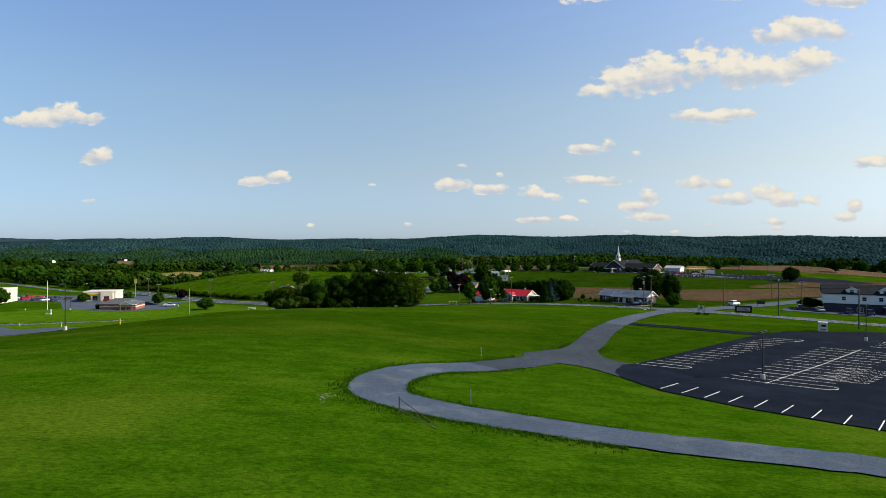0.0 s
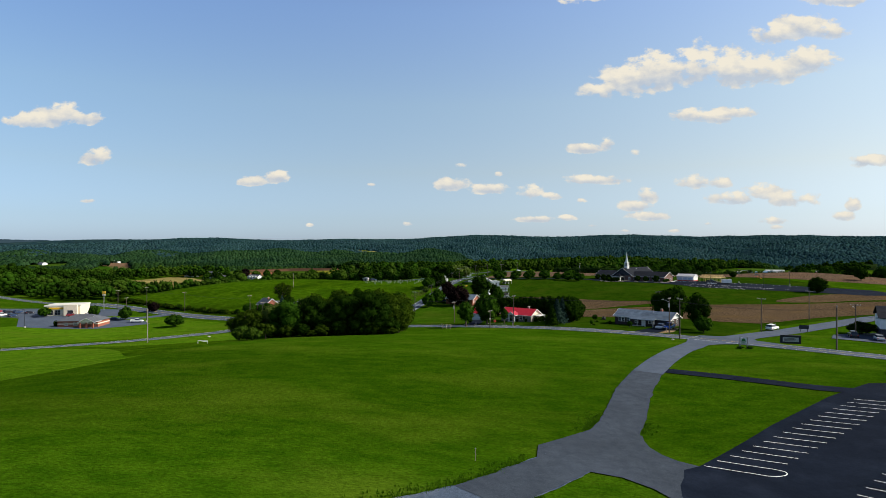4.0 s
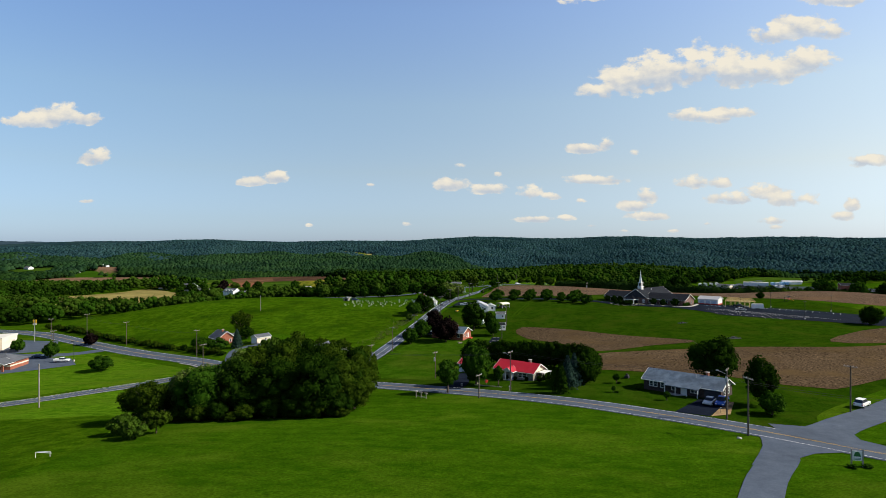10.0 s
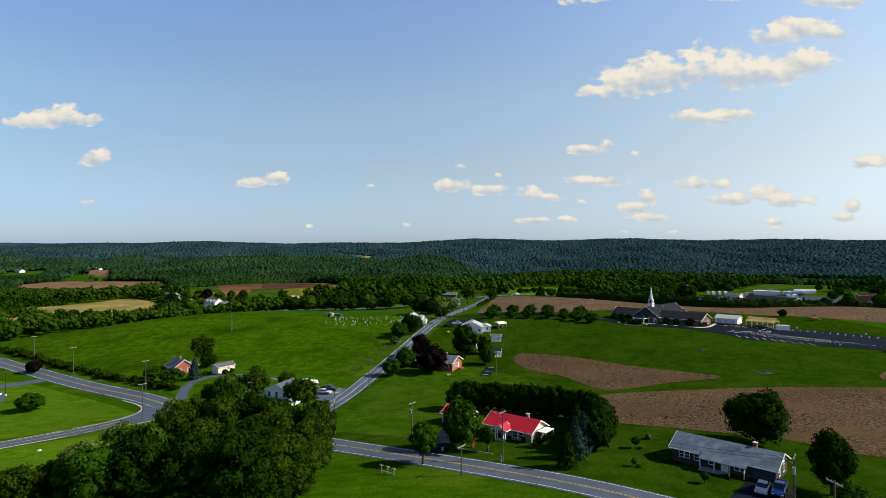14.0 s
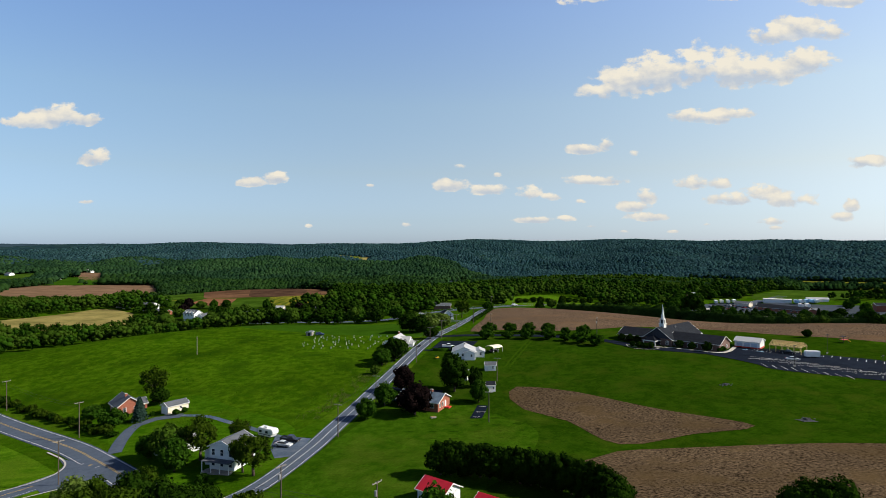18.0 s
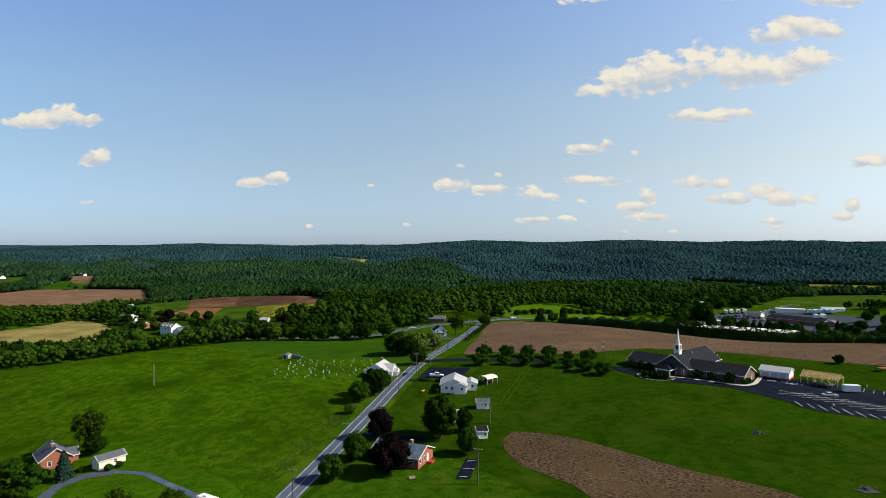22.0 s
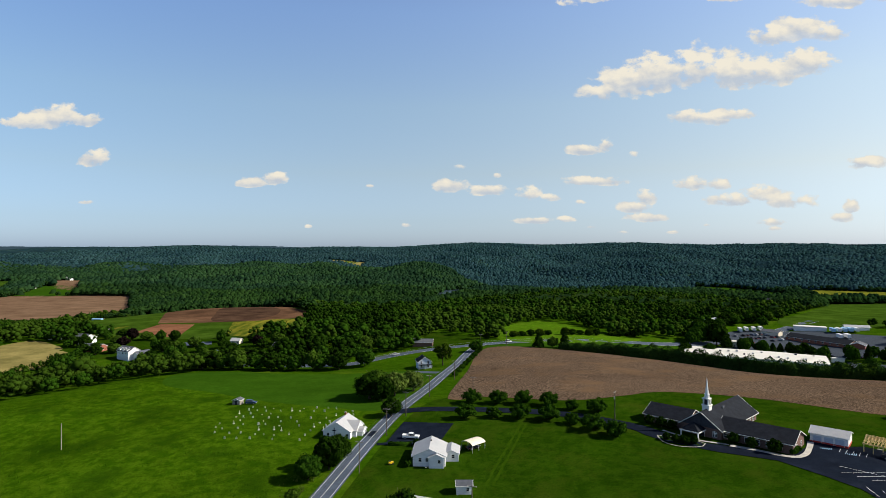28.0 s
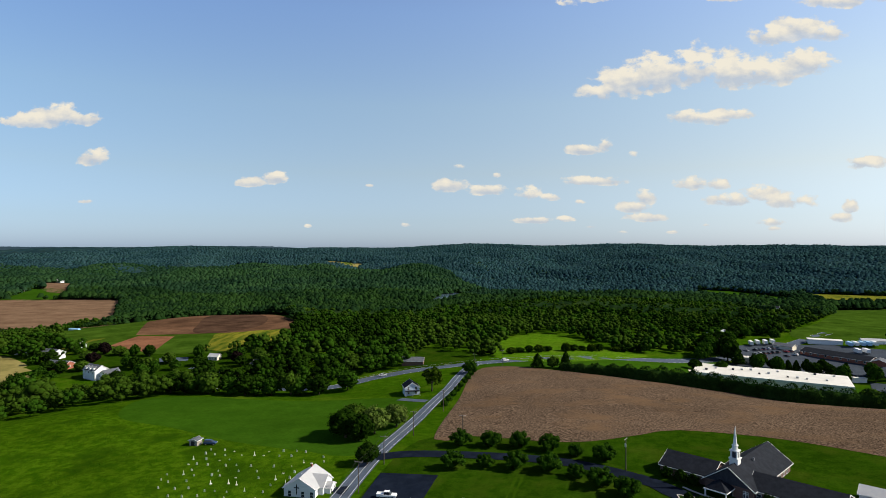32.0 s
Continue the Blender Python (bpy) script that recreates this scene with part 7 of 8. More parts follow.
# ---- clinic, stores and cars to the west ----
def west():
    c = thing("clinic", -161.5, 289.5, heading(1, .1), "low brick clinic with a grey hipped roof and portico", "clinic")
    W, L, H = 11.0, 17.0, 2.8
    part("wall", boxed(-W / 2, -L / 2, -1.2, W / 2, L / 2, H), BRICK, c)
    part("wall_band", boxed(-W / 2 - .03, -L / 2 - .03, 1.3, W / 2 + .03, L / 2 + .03, 1.75), CREAM, c)
    bm = bmesh.new()
    o = .6
    q = [bm.verts.new(v) for v in ((-W / 2 - o, -L / 2 - o, H), (W / 2 + o, -L / 2 - o, H), (W / 2 + o, L / 2 + o, H), (-W / 2 - o, L / 2 + o, H), (0, -L / 2 + 5, H + 2.5), (0, L / 2 - 5, H + 2.5))]
    for f in ((0, 1, 4), (1, 2, 5, 4), (2, 3, 5), (3, 0, 4, 5), (3, 2, 1, 0)):
        bm.faces.new([q[k] for k in f])
    part("roof", bm, ROOF_GREY, c)
    wing(c, at(W / 2 + 1.0, L / 2 - 3.0, -90), 6.2, 6.0, 2.7, 1.6, CREAM, ROOF_GREY, over=.3, foot=2.5)
    post_row(c, ID, [(W / 2 + 3.7, L / 2 - 5.7), (W / 2 + 3.7, L / 2 - 3), (W / 2 + 3.7, L / 2 - .4)], -.8, 2.6, .3, BRICK, "portico_pillar")
    for u in (-5, -1):
        opening(c, ID, W, L, "+x", u, .9, 1.4, 1.1)
    s = thing("store", -192.0, 325.0, heading(1, .25), "cream flat-roofed store with large front windows", "store")
    part("wall", boxed(-7, -8, -1, 7, 8, 4.6), CREAM, s)
    part("parapet", boxed(-7.2, -8.2, 4.6, 7.2, 8.2, 5.2), ROOF_WHITE, s)
    part("entrance", boxed(7, 1, -1, 8.6, 7, 5.4), CREAM, s)
    part("sign_band", boxed(7.02, -7, 3.2, 7.25, .5, 4.0), YELLOW, s)
    for u in (-5.5, -2.2):
        opening(s, ID, 14, 16, "+x", u, .3, 2.4, 2.4)
    opening(s, ID, 17.2, 16, "+x", 4, .05, 2.6, 2.6, "door")
    s2 = thing("store", -240.0, 297.0, heading(1, .2), "cream store with a teal entrance roof", "store")
    part("wall", boxed(-8, -14, -1, 8, 14, 6), CREAM, s2)
    part("parapet", boxed(-8.2, -14.2, 6, 8.2, 14.2, 6.5), ROOF_WHITE, s2)
    wing(s2, at(7.5, 10.5, 90), 7, 5, 3.6, 1.8, SIDING, TEAL, over=.4)
    opening(s2, ID, 16, 28, "+x", 2, .05, 2.4, 2.6, "door")
    tagged(patch("clinic_car_park", [(-186, 281), (-167, 278), (-150, 278.5), (-133, 292.6), (-143, 305), (-158, 308), (-205, 308)], ASPHALT, .09, curved=False), "blue-grey asphalt clinic car park", "car park")
    tagged(patch("store_car_park", [(-260, 300), (-205, 309), (-176, 312), (-160, 322), (-170, 338), (-215, 345), (-270, 330)], ASPHALT, .08, curved=False), "grey asphalt store car park", "car park")
    tagged(ribbon("store_lane", [(-205, 309), (-175, 310), (-150, 312), (-138, 319)], 6, ASPHALT, .11), "grey asphalt lane to the stores", "lane")
    car("pickup", "white", -142, 298, (1, .1), "white pickup truck in the clinic car park"), car("sedan", "navy", -157.5, 307, (1, .1), "dark blue car in the car park")
    rr = random.Random(2)
    for k in range(16):
        col = rr.choice(("white", "silver", "navy", "black", "red"))
        kind = rr.choice(("sedan", "suv"))
        car(kind, col, -248 + (k % 8) * 5.4, 311 + (k // 8) * 11 + rr.uniform(-.6, .6), (.2, 1), {"white": "white", "silver": "silver", "navy": "dark blue", "black": "black", "red": "dark red"}[col] + " car parked outside the store")
    car("suv", "red", -184.5, 316.3, (1, .2), "dark red car parked at the store"), car("sedan", "white", -178, 322.5, (1, .2), "white car parked at the store")
    tree("maple", -152, 306.5, 6.5, 3.4), tree("maple", -174, 318, 5.5, 3.2), tree("maple", -196, 313, 5, 3.4), tree("maple", -222, 287, 8, 5), tree("purple_maple", -150, 330, 5, 3)
    tree("dark_shrub", -171.5, 285.5, 2.6, 1.5)
    for x, y, h in ((-98.3, 222.6, 11.5),):
        plain_pole(x, y, h, GREY_WOOD, "pale bare wooden pole beside the road", "utility_pole", .17)
    plain_pole(-190, 276, 14, TRIM, "tall white flag pole on grass", "flag_pole", .14)
    for x, y in ((-137.9, 299), (-197, 271), (-181, 279)):
        lamp_post(x, y, 8, 1, 0, "dark steel car park lamp post")
    for x, y in ((-174, 339), (-154, 311), (-163.5, 349), (-132.4, 327), (-88.2, 296.5), (-71.5, 262.3)):
        utility_pole(x, y, 10.5, (-.8, .6), 1)
    sg = thing("store_sign", -181, 338, 0, "round yellow store sign on a tall pole", "sign")
    part("pole", rod(bmesh.new(), (0, 0, -.5), (0, 0, 10), .15, .15, 6), METAL, sg)
    part("panel", boxed(-.8, -.12, 8.8, .8, .12, 10.2), YELLOW, sg), part("panel", boxed(-.8, -.12, 7.8, .8, .12, 8.5), CREAM, sg)
    lot = [(-150, 192), (-110, 150), (-85, 127), (-67, 106.4), (-69, 99.5), (-80, 97.5), (-160, 96)]
    tagged(patch("west_car_park", lot, ASPHALT, .08, curved=False), "pale blue-grey asphalt car park", "car park")
    lamp_post(-66.8, 101.6, 8.2, 1, 0, "dark car park lamp post on a concrete base")
    for x, y in ((-136.3, 185), (-84.8, 127.7), (-60.5, 107.6)):
        plain_pole(x, y, 1.0, YELLOW, "short yellow marker post", "marker_post", .09)
    bx = thing("utility_cabinet", -175.8, 256, 0, "low white utility cabinet on grass", "cabinet")
    part("body", boxed(-1.2, -.4, -.2, 1.2, .4, .6), TRIM, bx), part("riser", boxed(.9, -.2, .6, 1.2, .2, 2.2), TRIM, bx)


west()


# ---- signs, poles and things near the junction ----
def junction():
    s = thing("wooden_sign", 69.3, 155.3, -10, "small green and white wooden sign on posts", "sign")
    for x in (-.75, .75):
        part("post", boxed(x - .08, -.08, -.4, x + .08, .08, 2.6), GREY_WOOD, s)
    part("panel", boxed(-.67, -.04, .9, .67, .04, 2.3), TRIM, s), part("emblem", extruded([(-.5, 1.5), (.5, 1.5), (.3, 2.1), (0, 2.25), (-.3, 2.1)], -.06, .06), GREEN_SIGN, s)
    for z in (1.05, 1.22):
        part("text_bar", boxed(-.5, -.055, z, .5, .055, z + .08), GREEN_SIGN, s)
    tree("shrub", 68.2, 154.6, .5, .9, "low flower bed planting round the sign"), tree("shrub", 70.6, 154.9, .5, .9, "low flower bed planting round the sign")
    b = thing("sign_board", 86.0, 165.6, -18, "wide black sign board with a pale message panel", "sign")
    part("frame", boxed(-2.2, -.25, -.3, 2.2, .25, 2.0), BLACK, b), part("panel", boxed(-1.7, -.28, .45, 1.7, -.25, 1.5), METAL, b)
    for k in range(3):
        part("text_bar", boxed(-1.4, -.295, .65 + .28 * k, 1.4 - .3 * k, -.28, .75 + .28 * k), BLACK, b)
    r = thing("road_sign", 103.6, 188.5, -20, "dark road sign board on two posts", "sign")
    part("panel", boxed(-1.2, -.05, .9, 1.2, .05, 2.0), DARKWALL, r)
    for x in (-.9, .9):
        part("post", boxed(x - .05, -.05, -.4, x + .05, .05, .9), BLACK, r)
    d = thing("donation_box", 79.3, 120.6, -30, "white collection box with a dark chute", "collection box")
    part("body", boxed(-.8, -.65, -.2, .8, .65, 1.9), CREAM, d), part("chute", boxed(-.35, -.72, 1.05, .45, -.65, 1.5), BLACK, d), part("label_bar", boxed(-.5, -.69, .45, .5, -.65, .6), BLACK, d), part("lid", boxed(-.85, -.7, 1.9, .85, .7, 1.98), TRIM, d)
    for x, y, h, way, kw in ((61.2, 170.3, 10.2, (1, .2), {"drum": False}), (62.9, 181.2, 9.8, (.8, -.6), {"lamp": True, "drum": True}), (90.8, 187, 9.6, (.8, .6), {}), (90.4, 155.7, 10, (.8, -.6), {}), (123.8, 218, 9.6, (.8, .6), {}), (110.2, 177.5, 9, (.8, .6), {"lamp": True}), (91.7, 127.4, 9, (.8, -.6), {}),
                            (-12.2, 235.4, 10, (.8, -.6), {"drum": True}), (24.6, 209.6, 9.6, (.8, -.6), {"lamp": True}), (16.5, 202, 5.5, (.8, -.6), {}), (6.2, 231, 7.5, (.8, -.6), {"drum": True}), (-10.4, 284.3, 9, (.3, 1), {}), (-3.5, 314, 9, (.3, 1), {}), (7.4, 361, 9, (.3, 1), {}), (12.4, 388.5, 9, (.3, 1), {}), (17.5, 409, 9, (.3, 1), {}), (25.5, 437, 9, (.3, 1), {}), (36.5, 470, 9, (.3, 1), {}), (90.8, 399.5, 10, (.8, -.6), {"drum": True}), (31.5, 296.5, 9, (.3, 1), {}), (37.8, 337, 8.5, (.3, 1), {}), (43, 428, 9.5, (.3, 1), {}), (54.5, 553, 10, (.3, 1), {}), (72, 568, 9, (.3, 1), {})):
        utility_pole(x, y, h, way, 1, **kw)
    for a, b_ in (((-10.4, 284.3), (-3.5, 314)), ((-3.5, 314), (7.4, 361)), ((7.4, 361), (12.4, 388.5)), ((12.4, 388.5), (17.5, 409)), ((17.5, 409), (25.5, 437)), ((25.5, 437), (36.5, 470))):
        cable(a, b_, 8.7, 8.7, .7, 2, 1.6)
    for a, b_ in (((-14.4, 226.8), (24.6, 209.6)), ((24.6, 209.6), (62.9, 181.2)), ((61.2, 170.3), (90.4, 155.7)), ((90.4, 155.7), (91.7, 127.4)), ((61.2, 170.3), (62.9, 181.2)), ((-88.2, 296.5), (-132.4, 327)), ((-132.4, 327), (-163.5, 349))):
        cable(a, b_, 9.3, 9.2, .9, 2, 1.6)
    plain_pole(-90.2, 382.3, 8.3, GREY_WOOD, "tall pale bare pole in the hay meadow", "meadow_pole", .14)
    lamp_post(41.4, 74.8, 6.3, 2, 45), lamp_post(78.2, 106.8, 6.8, 2, 45), lamp_post(70, 60, 6.3, 2, 45)
    # wooden picket frame by the road
    f = thing("bench_frame", 3.2, 204.2, heading(.8, -.6) + 90, "pale timber rail frame with three posts by the road", "frame")
    for x in (-1.5, 0, 1.5):
        part("post", boxed(x - .06, -.06, -.3, x + .06, .06, 1.5), GREY_WOOD, f), part("cross_piece", boxed(x - .45, -.05, 1.3, x + .45, .05, 1.42), CREAM, f)
    part("rail", boxed(-1.6, -.05, .3, 1.6, .05, .42), GREY_WOOD, f)
    g = thing("goal_frame", -52.7, 158.2, 12, "white tubular goal frame on the grass", "goal")
    for x in (-1.0, 1.0):
        part("post", rod(bmesh.new(), (x, 0, -.2), (x, 0, .85), .035, .035, 6), TRIM, g)
    part("crossbar", rod(bmesh.new(), (-1.0, 0, .85), (1.0, 0, .85), .035, .035, 6), TRIM, g), part("brace", rod(bmesh.new(), (-1.0, 0, .85), (1.0, .5, .4), .04, .04, 6), TRIM, g)
    for x, y, s in ((-83.6, 238, .6), (58.8, 168.6, .45)):
        k = thing("boulder", x, y, 30, "pale rounded boulder in the grass", "boulder")
        bm = bmesh.new()
        bmesh.ops.create_icosphere(bm, subdivisions=2, radius=s)
        for v in bm.verts:
            v.co *= 1 + .25 * noise.noise(v.co * 1.7)
            v.co.z *= .6
        part("stone", bm, CONCRETE, k, smooth=True)
    # field gate at the loop
    gt = thing("field_gate", -3.3, 43.1, -52, "leaning dark tubular steel field gate", "gate")
    part("post", rod(bmesh.new(), (0, 0, -.4), (0, 0, 1.3), .06, .06, 7), POLE_WOOD, gt)
    for k, (z0, z1) in enumerate(((1.15, .35), (.35, .1))):
        part("rail", rod(bmesh.new(), (0, 0, z0), (4.6, 0, z1 - .1), .03, .03, 6), POLE_WOOD, gt)
    part("brace", rod(bmesh.new(), (2.2, 0, .75), (2.4, 0, .1), .03, .03, 6), POLE_WOOD, gt)
    for x, y in ((2.3, 49.0), (5.2, 80.0)):
        plain_pole(x, y, 1.1, GREY_WOOD, "short weathered wooden fence post", "fence_post", .05)
    car("suv", "white", 96.4, 191.5, (.8, .6), "white car on the side road")
    for x, y, k, c in ((110.5, 178.8, "suv", "black"), (113.4, 173.5, "sedan", "silver"), (117.8, 168, "suv", "navy"), (121.6, 164.7, "suv", "navy"), (134.6, 184, "suv", "white"), (126.5, 160, "sedan", "red")):
        car(k, c, x, y, (.45, .9), {"black": "black", "silver": "silver", "navy": "dark blue", "white": "white", "red": "dark red"}[c] + " car parked outside the hall")
    tagged(patch("hall_car_park", [(103, 176), (108, 183), (117.9, 188), (124, 187.5), (160, 186), (160, 145), (126, 155), (114, 165.5)], ASPHALT, .13, curved=False), "grey asphalt car park before the hall", "car park")
    h = thing("hall", 135.0, 172.4, heading(.85, -.53), "long white hall with a black roof and dormers", "hall")
    W, L = 12.0, 36.0
    part("wall", boxed(-W / 2, -L / 2, -1.4, W / 2, L / 2, 2.9), DARKWALL, h), part("upper_wall", boxed(-W / 2 - .3, -L / 2 - .3, 2.9, W / 2 + .3, L / 2 + .3, 5.9), SIDING, h)
    part("roof", moved(roof_slabs(W + .6, L + .6, 5.9, 2.4, .5), ID), ROOF_DARK, h)
    for u in (-11, -3, 5, 13):
        m = at(W / 2 - 1.8, u, -90)
        wing(h, m, 2.6, 3.4, 7.1, .8, SIDING, ROOF_DARK, over=.3, foot=5.6)
        opening(h, m, 2.6, 3.4, "+y", 0, 6.1, .9, .9)
    for u in (-13, -8, -4, 1, 6, 11):
        opening(h, ID, W + .6, L, "+x", u, 3.9, 1.0, 1.1)
    wing(h, at(W / 2 + 1.4, -1, -90), 4.4, 3.0, 2.5, 1.2, DARKWALL, ROOF_DARK, over=.3)
    for u in (-9, 6, 10):
        opening(h, ID, W, L, "+x", u, .5, 1.4, 1.3)
    tree("dark_maple", 118, 186, 3.4, 4.0, "dark low shrubs beside the hall")


junction()


STONE_DARK = material("dark_broken_stone", (.03, .035, .042), (.075, .08, .09), scale=2, fine=.3, bump=.4)
LEAF_HEDGE = leafy("hedge_leaf", (.013, .034, .006), (.030, .062, .011), passing=.15)


# ---- gravel pads, cemetery shed and far houses ----
def far_things():
    tagged(patch("stone_pad", [(112, 282), (116, 281.2), (117, 279.3), (113.5, 279.8)], YARD, .12), "grey stone drain pad in the grass", "pad")
    for x, y in ((115, 281.5), (111.3, 317.8)):
        d = thing("drain_inlet", x, y, 20, "dark drain grate on broken stones in the grass", "drain")
        part("box", boxed(-.6, -.5, -.3, .6, .5, .45), DARKWALL, d), part("grate", boxed(-.5, -.4, .45, .5, .4, .52), BLACK, d)
        for k in range(14):
            a = k * 2.4
            q = .5 + .16 * k
            part("stone", boxed(q * math.cos(a) - .22, .7 * q * math.sin(a) - .16, -.2, q * math.cos(a) + .22, .7 * q * math.sin(a) + .16, .14 + .05 * (k % 3)), STONE_DARK, d)
    s = thing("shed", -52, 433, -12, "small grey shed at the graveyard edge", "shed")
    # the black door leaf stands for the dark inside of the open front
    wing(s, ID, 3.2, 3.0, 1.9, .6, GREY_WOOD, ROOF_GREY, over=.25), opening(s, ID, 3.2, 3, "-y", 0, .1, 1.5, 1.7, "door", fill=BLACK)
    car("suv", "navy", -46.8, 433, (1, 0), "dark blue car parked beside the graveyard shed")
    b = thing("house", 20.8, 508.5, 12, "small pale blue two-storey house with a porch", "house")
    wing(b, ID, 7, 8, 3.8, 2.4, BLUE_SIDING, ROOF_DARK, over=.4)
    for z in (.9, 2.8):
        for u in (-1.8, 1.8):
            opening(b, ID, 7, 8, "-y", u, z, .9, 1.3)
    part("porch_roof", boxed(-3.6, -6.2, 2.4, 3.6, -3.9, 2.55), ROOF_DARK, b)
    post_row(b, ID, [(-3.4, -6), (0, -6), (3.4, -6)], -.6, 2.4, .08, TRIM, "porch_post")
    m = thing("house", 18.2, 584, 86, "long low house with a grey roof behind the highway", "house")
    wing(m, ID, 8, 13, 2.8, 1.8, BRICK_PINK, ROOF_GREY, over=.4)
    for u in (-4, 0, 4):
        opening(m, ID, 8, 13, "+x", u, .9, 1.2, 1.2)
    tagged(ribbon("blue_house_drive", [(29, 490), (22, 494), (16, 498)], 4.5, ASPHALT, .13), "grey asphalt drive", "drive")
    rows = ((-1161, 1701, 14, 26, 5, 4, SIDING, ROOF_GREY, 60, "white farm building beside a far meadow"), (-954, 1583, 12, 24, 4, 3, SIDING, ROOF_GREY, 70, "long white farm building below the soil field"), (-998, 1786, 8, 12, 6, 3, SIDING, ROOF_PALE, 60, "small white farmhouse above the soil field"),
            (-271, 653, 8, 12, 3.2, 2.0, SIDING, ROOF_GREY, 70, "low white house at the wood edge"), (-250, 676, 8, 16, 3.2, 2.2, SIDING, ROOF_GREY, 75, "long white house below the round field"), (-243, 640, 10, 15, 4.2, 2.6, SIDING, ROOF_GREY, 70, "white house with a dark roof among trees"), (-219, 613, 9, 16, 3.0, 2.2, BRICK, ROOF_GREY, 75, "brick ranch house with a grey roof among trees"), (-181.5, 590, 8.5, 13, 5.8, 2.8, SIDING, ROOF_GREY, 60, "large white house with dormers and a dark roof"),
            (-124, 634, 5.5, 7, 2.5, 1.6, CREAM, ROOF_PALE, 80, "small cream house in an open yard"), (-82, 604, 8, 11, 3.2, 2.4, BRICK, ROOF_DARK, 60, "dark brick house among trees"))
    for x, y, W, L, H, R, wl_, rf, t_, lb in rows:
        h = thing("house", x, y, t_, lb, "house")
        wing(h, ID, W, L, H, R, wl_, rf, over=.4, foot=-1.8)
        for u in (-.3 * L, 0, .3 * L):
            opening(h, ID, W, L, "-x", u, H - 1.8, 1.0, 1.2)
        opening(h, ID, W, L, "-y", 0, H - 1.8, 1.0, 1.2)
        if H > 5 and L < 14:
            wing(h, at(3.5, -9.5, 90), 8, 9, 3.4, 2.6, SIDING, rf, over=.4, foot=-1.8)
            for u in (-4, 0, 4):
                md = at(-W / 2 + 1.2, u, 90)
                wing(h, md, 1.8, 2.0, H + 1.5, .8, SIDING, rf, over=.2, foot=H)
    tagged(patch("yard_court", [(-166, 640), (-146, 642), (-142, 632), (-160, 628)], ASPHALT, .25, cell=10, curved=False), "pale paved yard court", "court")
    tagged(ribbon("yard_lane", [(-132, 612), (-118, 606), (-106, 596)], 4, ASPHALT, .25), "pale lane between yards", "lane")
    # scattered yard trees
    for k, (x, y) in enumerate(((-232, 652), (-222, 656), (-212, 652), (-200, 650), (-188, 648), (-176, 646), (-206, 628), (-152, 625), (-138, 640), (-112, 636), (-104, 622), (-92, 628), (-140, 608), (-98, 612), (-168, 610), (-200, 606), (-176, 616), (-210, 600), (-222, 606), (-160, 612), (-150, 600), (-128, 618), (-116, 602), (-86, 618), (-108, 640), (-244, 628), (-232, 624), (-214, 634), (-240, 662), (-260, 668))):
        tree(("maple", "dark_maple", "purple_maple" if k < 12 else "dark_maple", "light_tree")[k % 4], x, y, 7 + (k % 3), 4 + .4 * (k % 4))
    # poly tunnels on the round hill
    for x, y in ((-322, 790), (-342, 812)):
        p = thing("poly_tunnel", x, y, 80, "long low pale blue poly tunnel on the field", "poly tunnel")
        part("cover", extruded([(-1.6, -1), (-1.6, .9), (-.8, 1.8), (.8, 1.8), (1.6, .9), (1.6, -1)], -5.5, 5.5), PALE_BLUE, p)
    tw = thing("silo_tower", -970, 2170, 0, "pale tall tower on the far hill", "tower")
    part("shaft", rod(bmesh.new(), (0, 0, -5), (0, 0, 24), 2.8, 2.8, 10), TRIM, tw), part("dome", rod(bmesh.new(), (0, 0, 24), (0, 0, 26), 2.8, 1, 10), ROOF_PALE, tw)
    # warehouse and works
    w = thing("warehouse", 240, 586.4, heading(.87, -.49), "long low warehouse with a white flat roof", "warehouse")
    part("wall", boxed(-16, -42, -6, 16, 42, 5.6), CREAM, w), part("roof", boxed(-16.4, -42.4, 5.6, 16.4, 42.4, 6.8), ROOF_WHITE, w)
    part("rear_roof", boxed(-20, -8, 6.0, -16.4, 22, 6.5), ROOF_WHITE, w), part("rear_wall", boxed(-19.8, -8, -6, -16, 22, 6.0), CREAM, w)
    part("canopy", boxed(2, -48, 4.4, 15, -42.4, 5.0), CREAM, w)
    post_row(w, ID, [(3, -47.5), (14, -47.5)], -6, 4.4, .25, YELLOW, "canopy_post")
    wr_ = random.Random(6)
    for k in range(15):
        x, y, s_ = wr_.uniform(-13, 10), -35 + k * 5.0, wr_.uniform(.5, 1.0)
        part("roof_unit", boxed(x - s_, y - s_ * .8, 6.8, x + s_, y + s_ * .8, 6.9 + s_), METAL if k % 3 else DARKWALL, w)
    for k in range(5):
        part("loading_door", boxed(15.98, -32 + k * 14, -1.5, 16.08, -27 + k * 14, 3.5), METAL, w)
    tagged(patch("works_yard", [(232, 632), (256, 650), (272, 694), (300, 708), (352, 696), (400, 640), (420, 545), (330, 520), (290, 545), (296, 575), (306, 590), (290, 606), (262, 626)], DRIVE_DARK, .2, cell=12, curved=False), "grey asphalt works yard", "yard")
    tagged(patch("works_green", [(300, 606), (322, 600), (345, 585), (352, 572), (330, 566), (308, 586)], LAWN, .3, cell=8), "green lawn island in the works yard", "lawn")
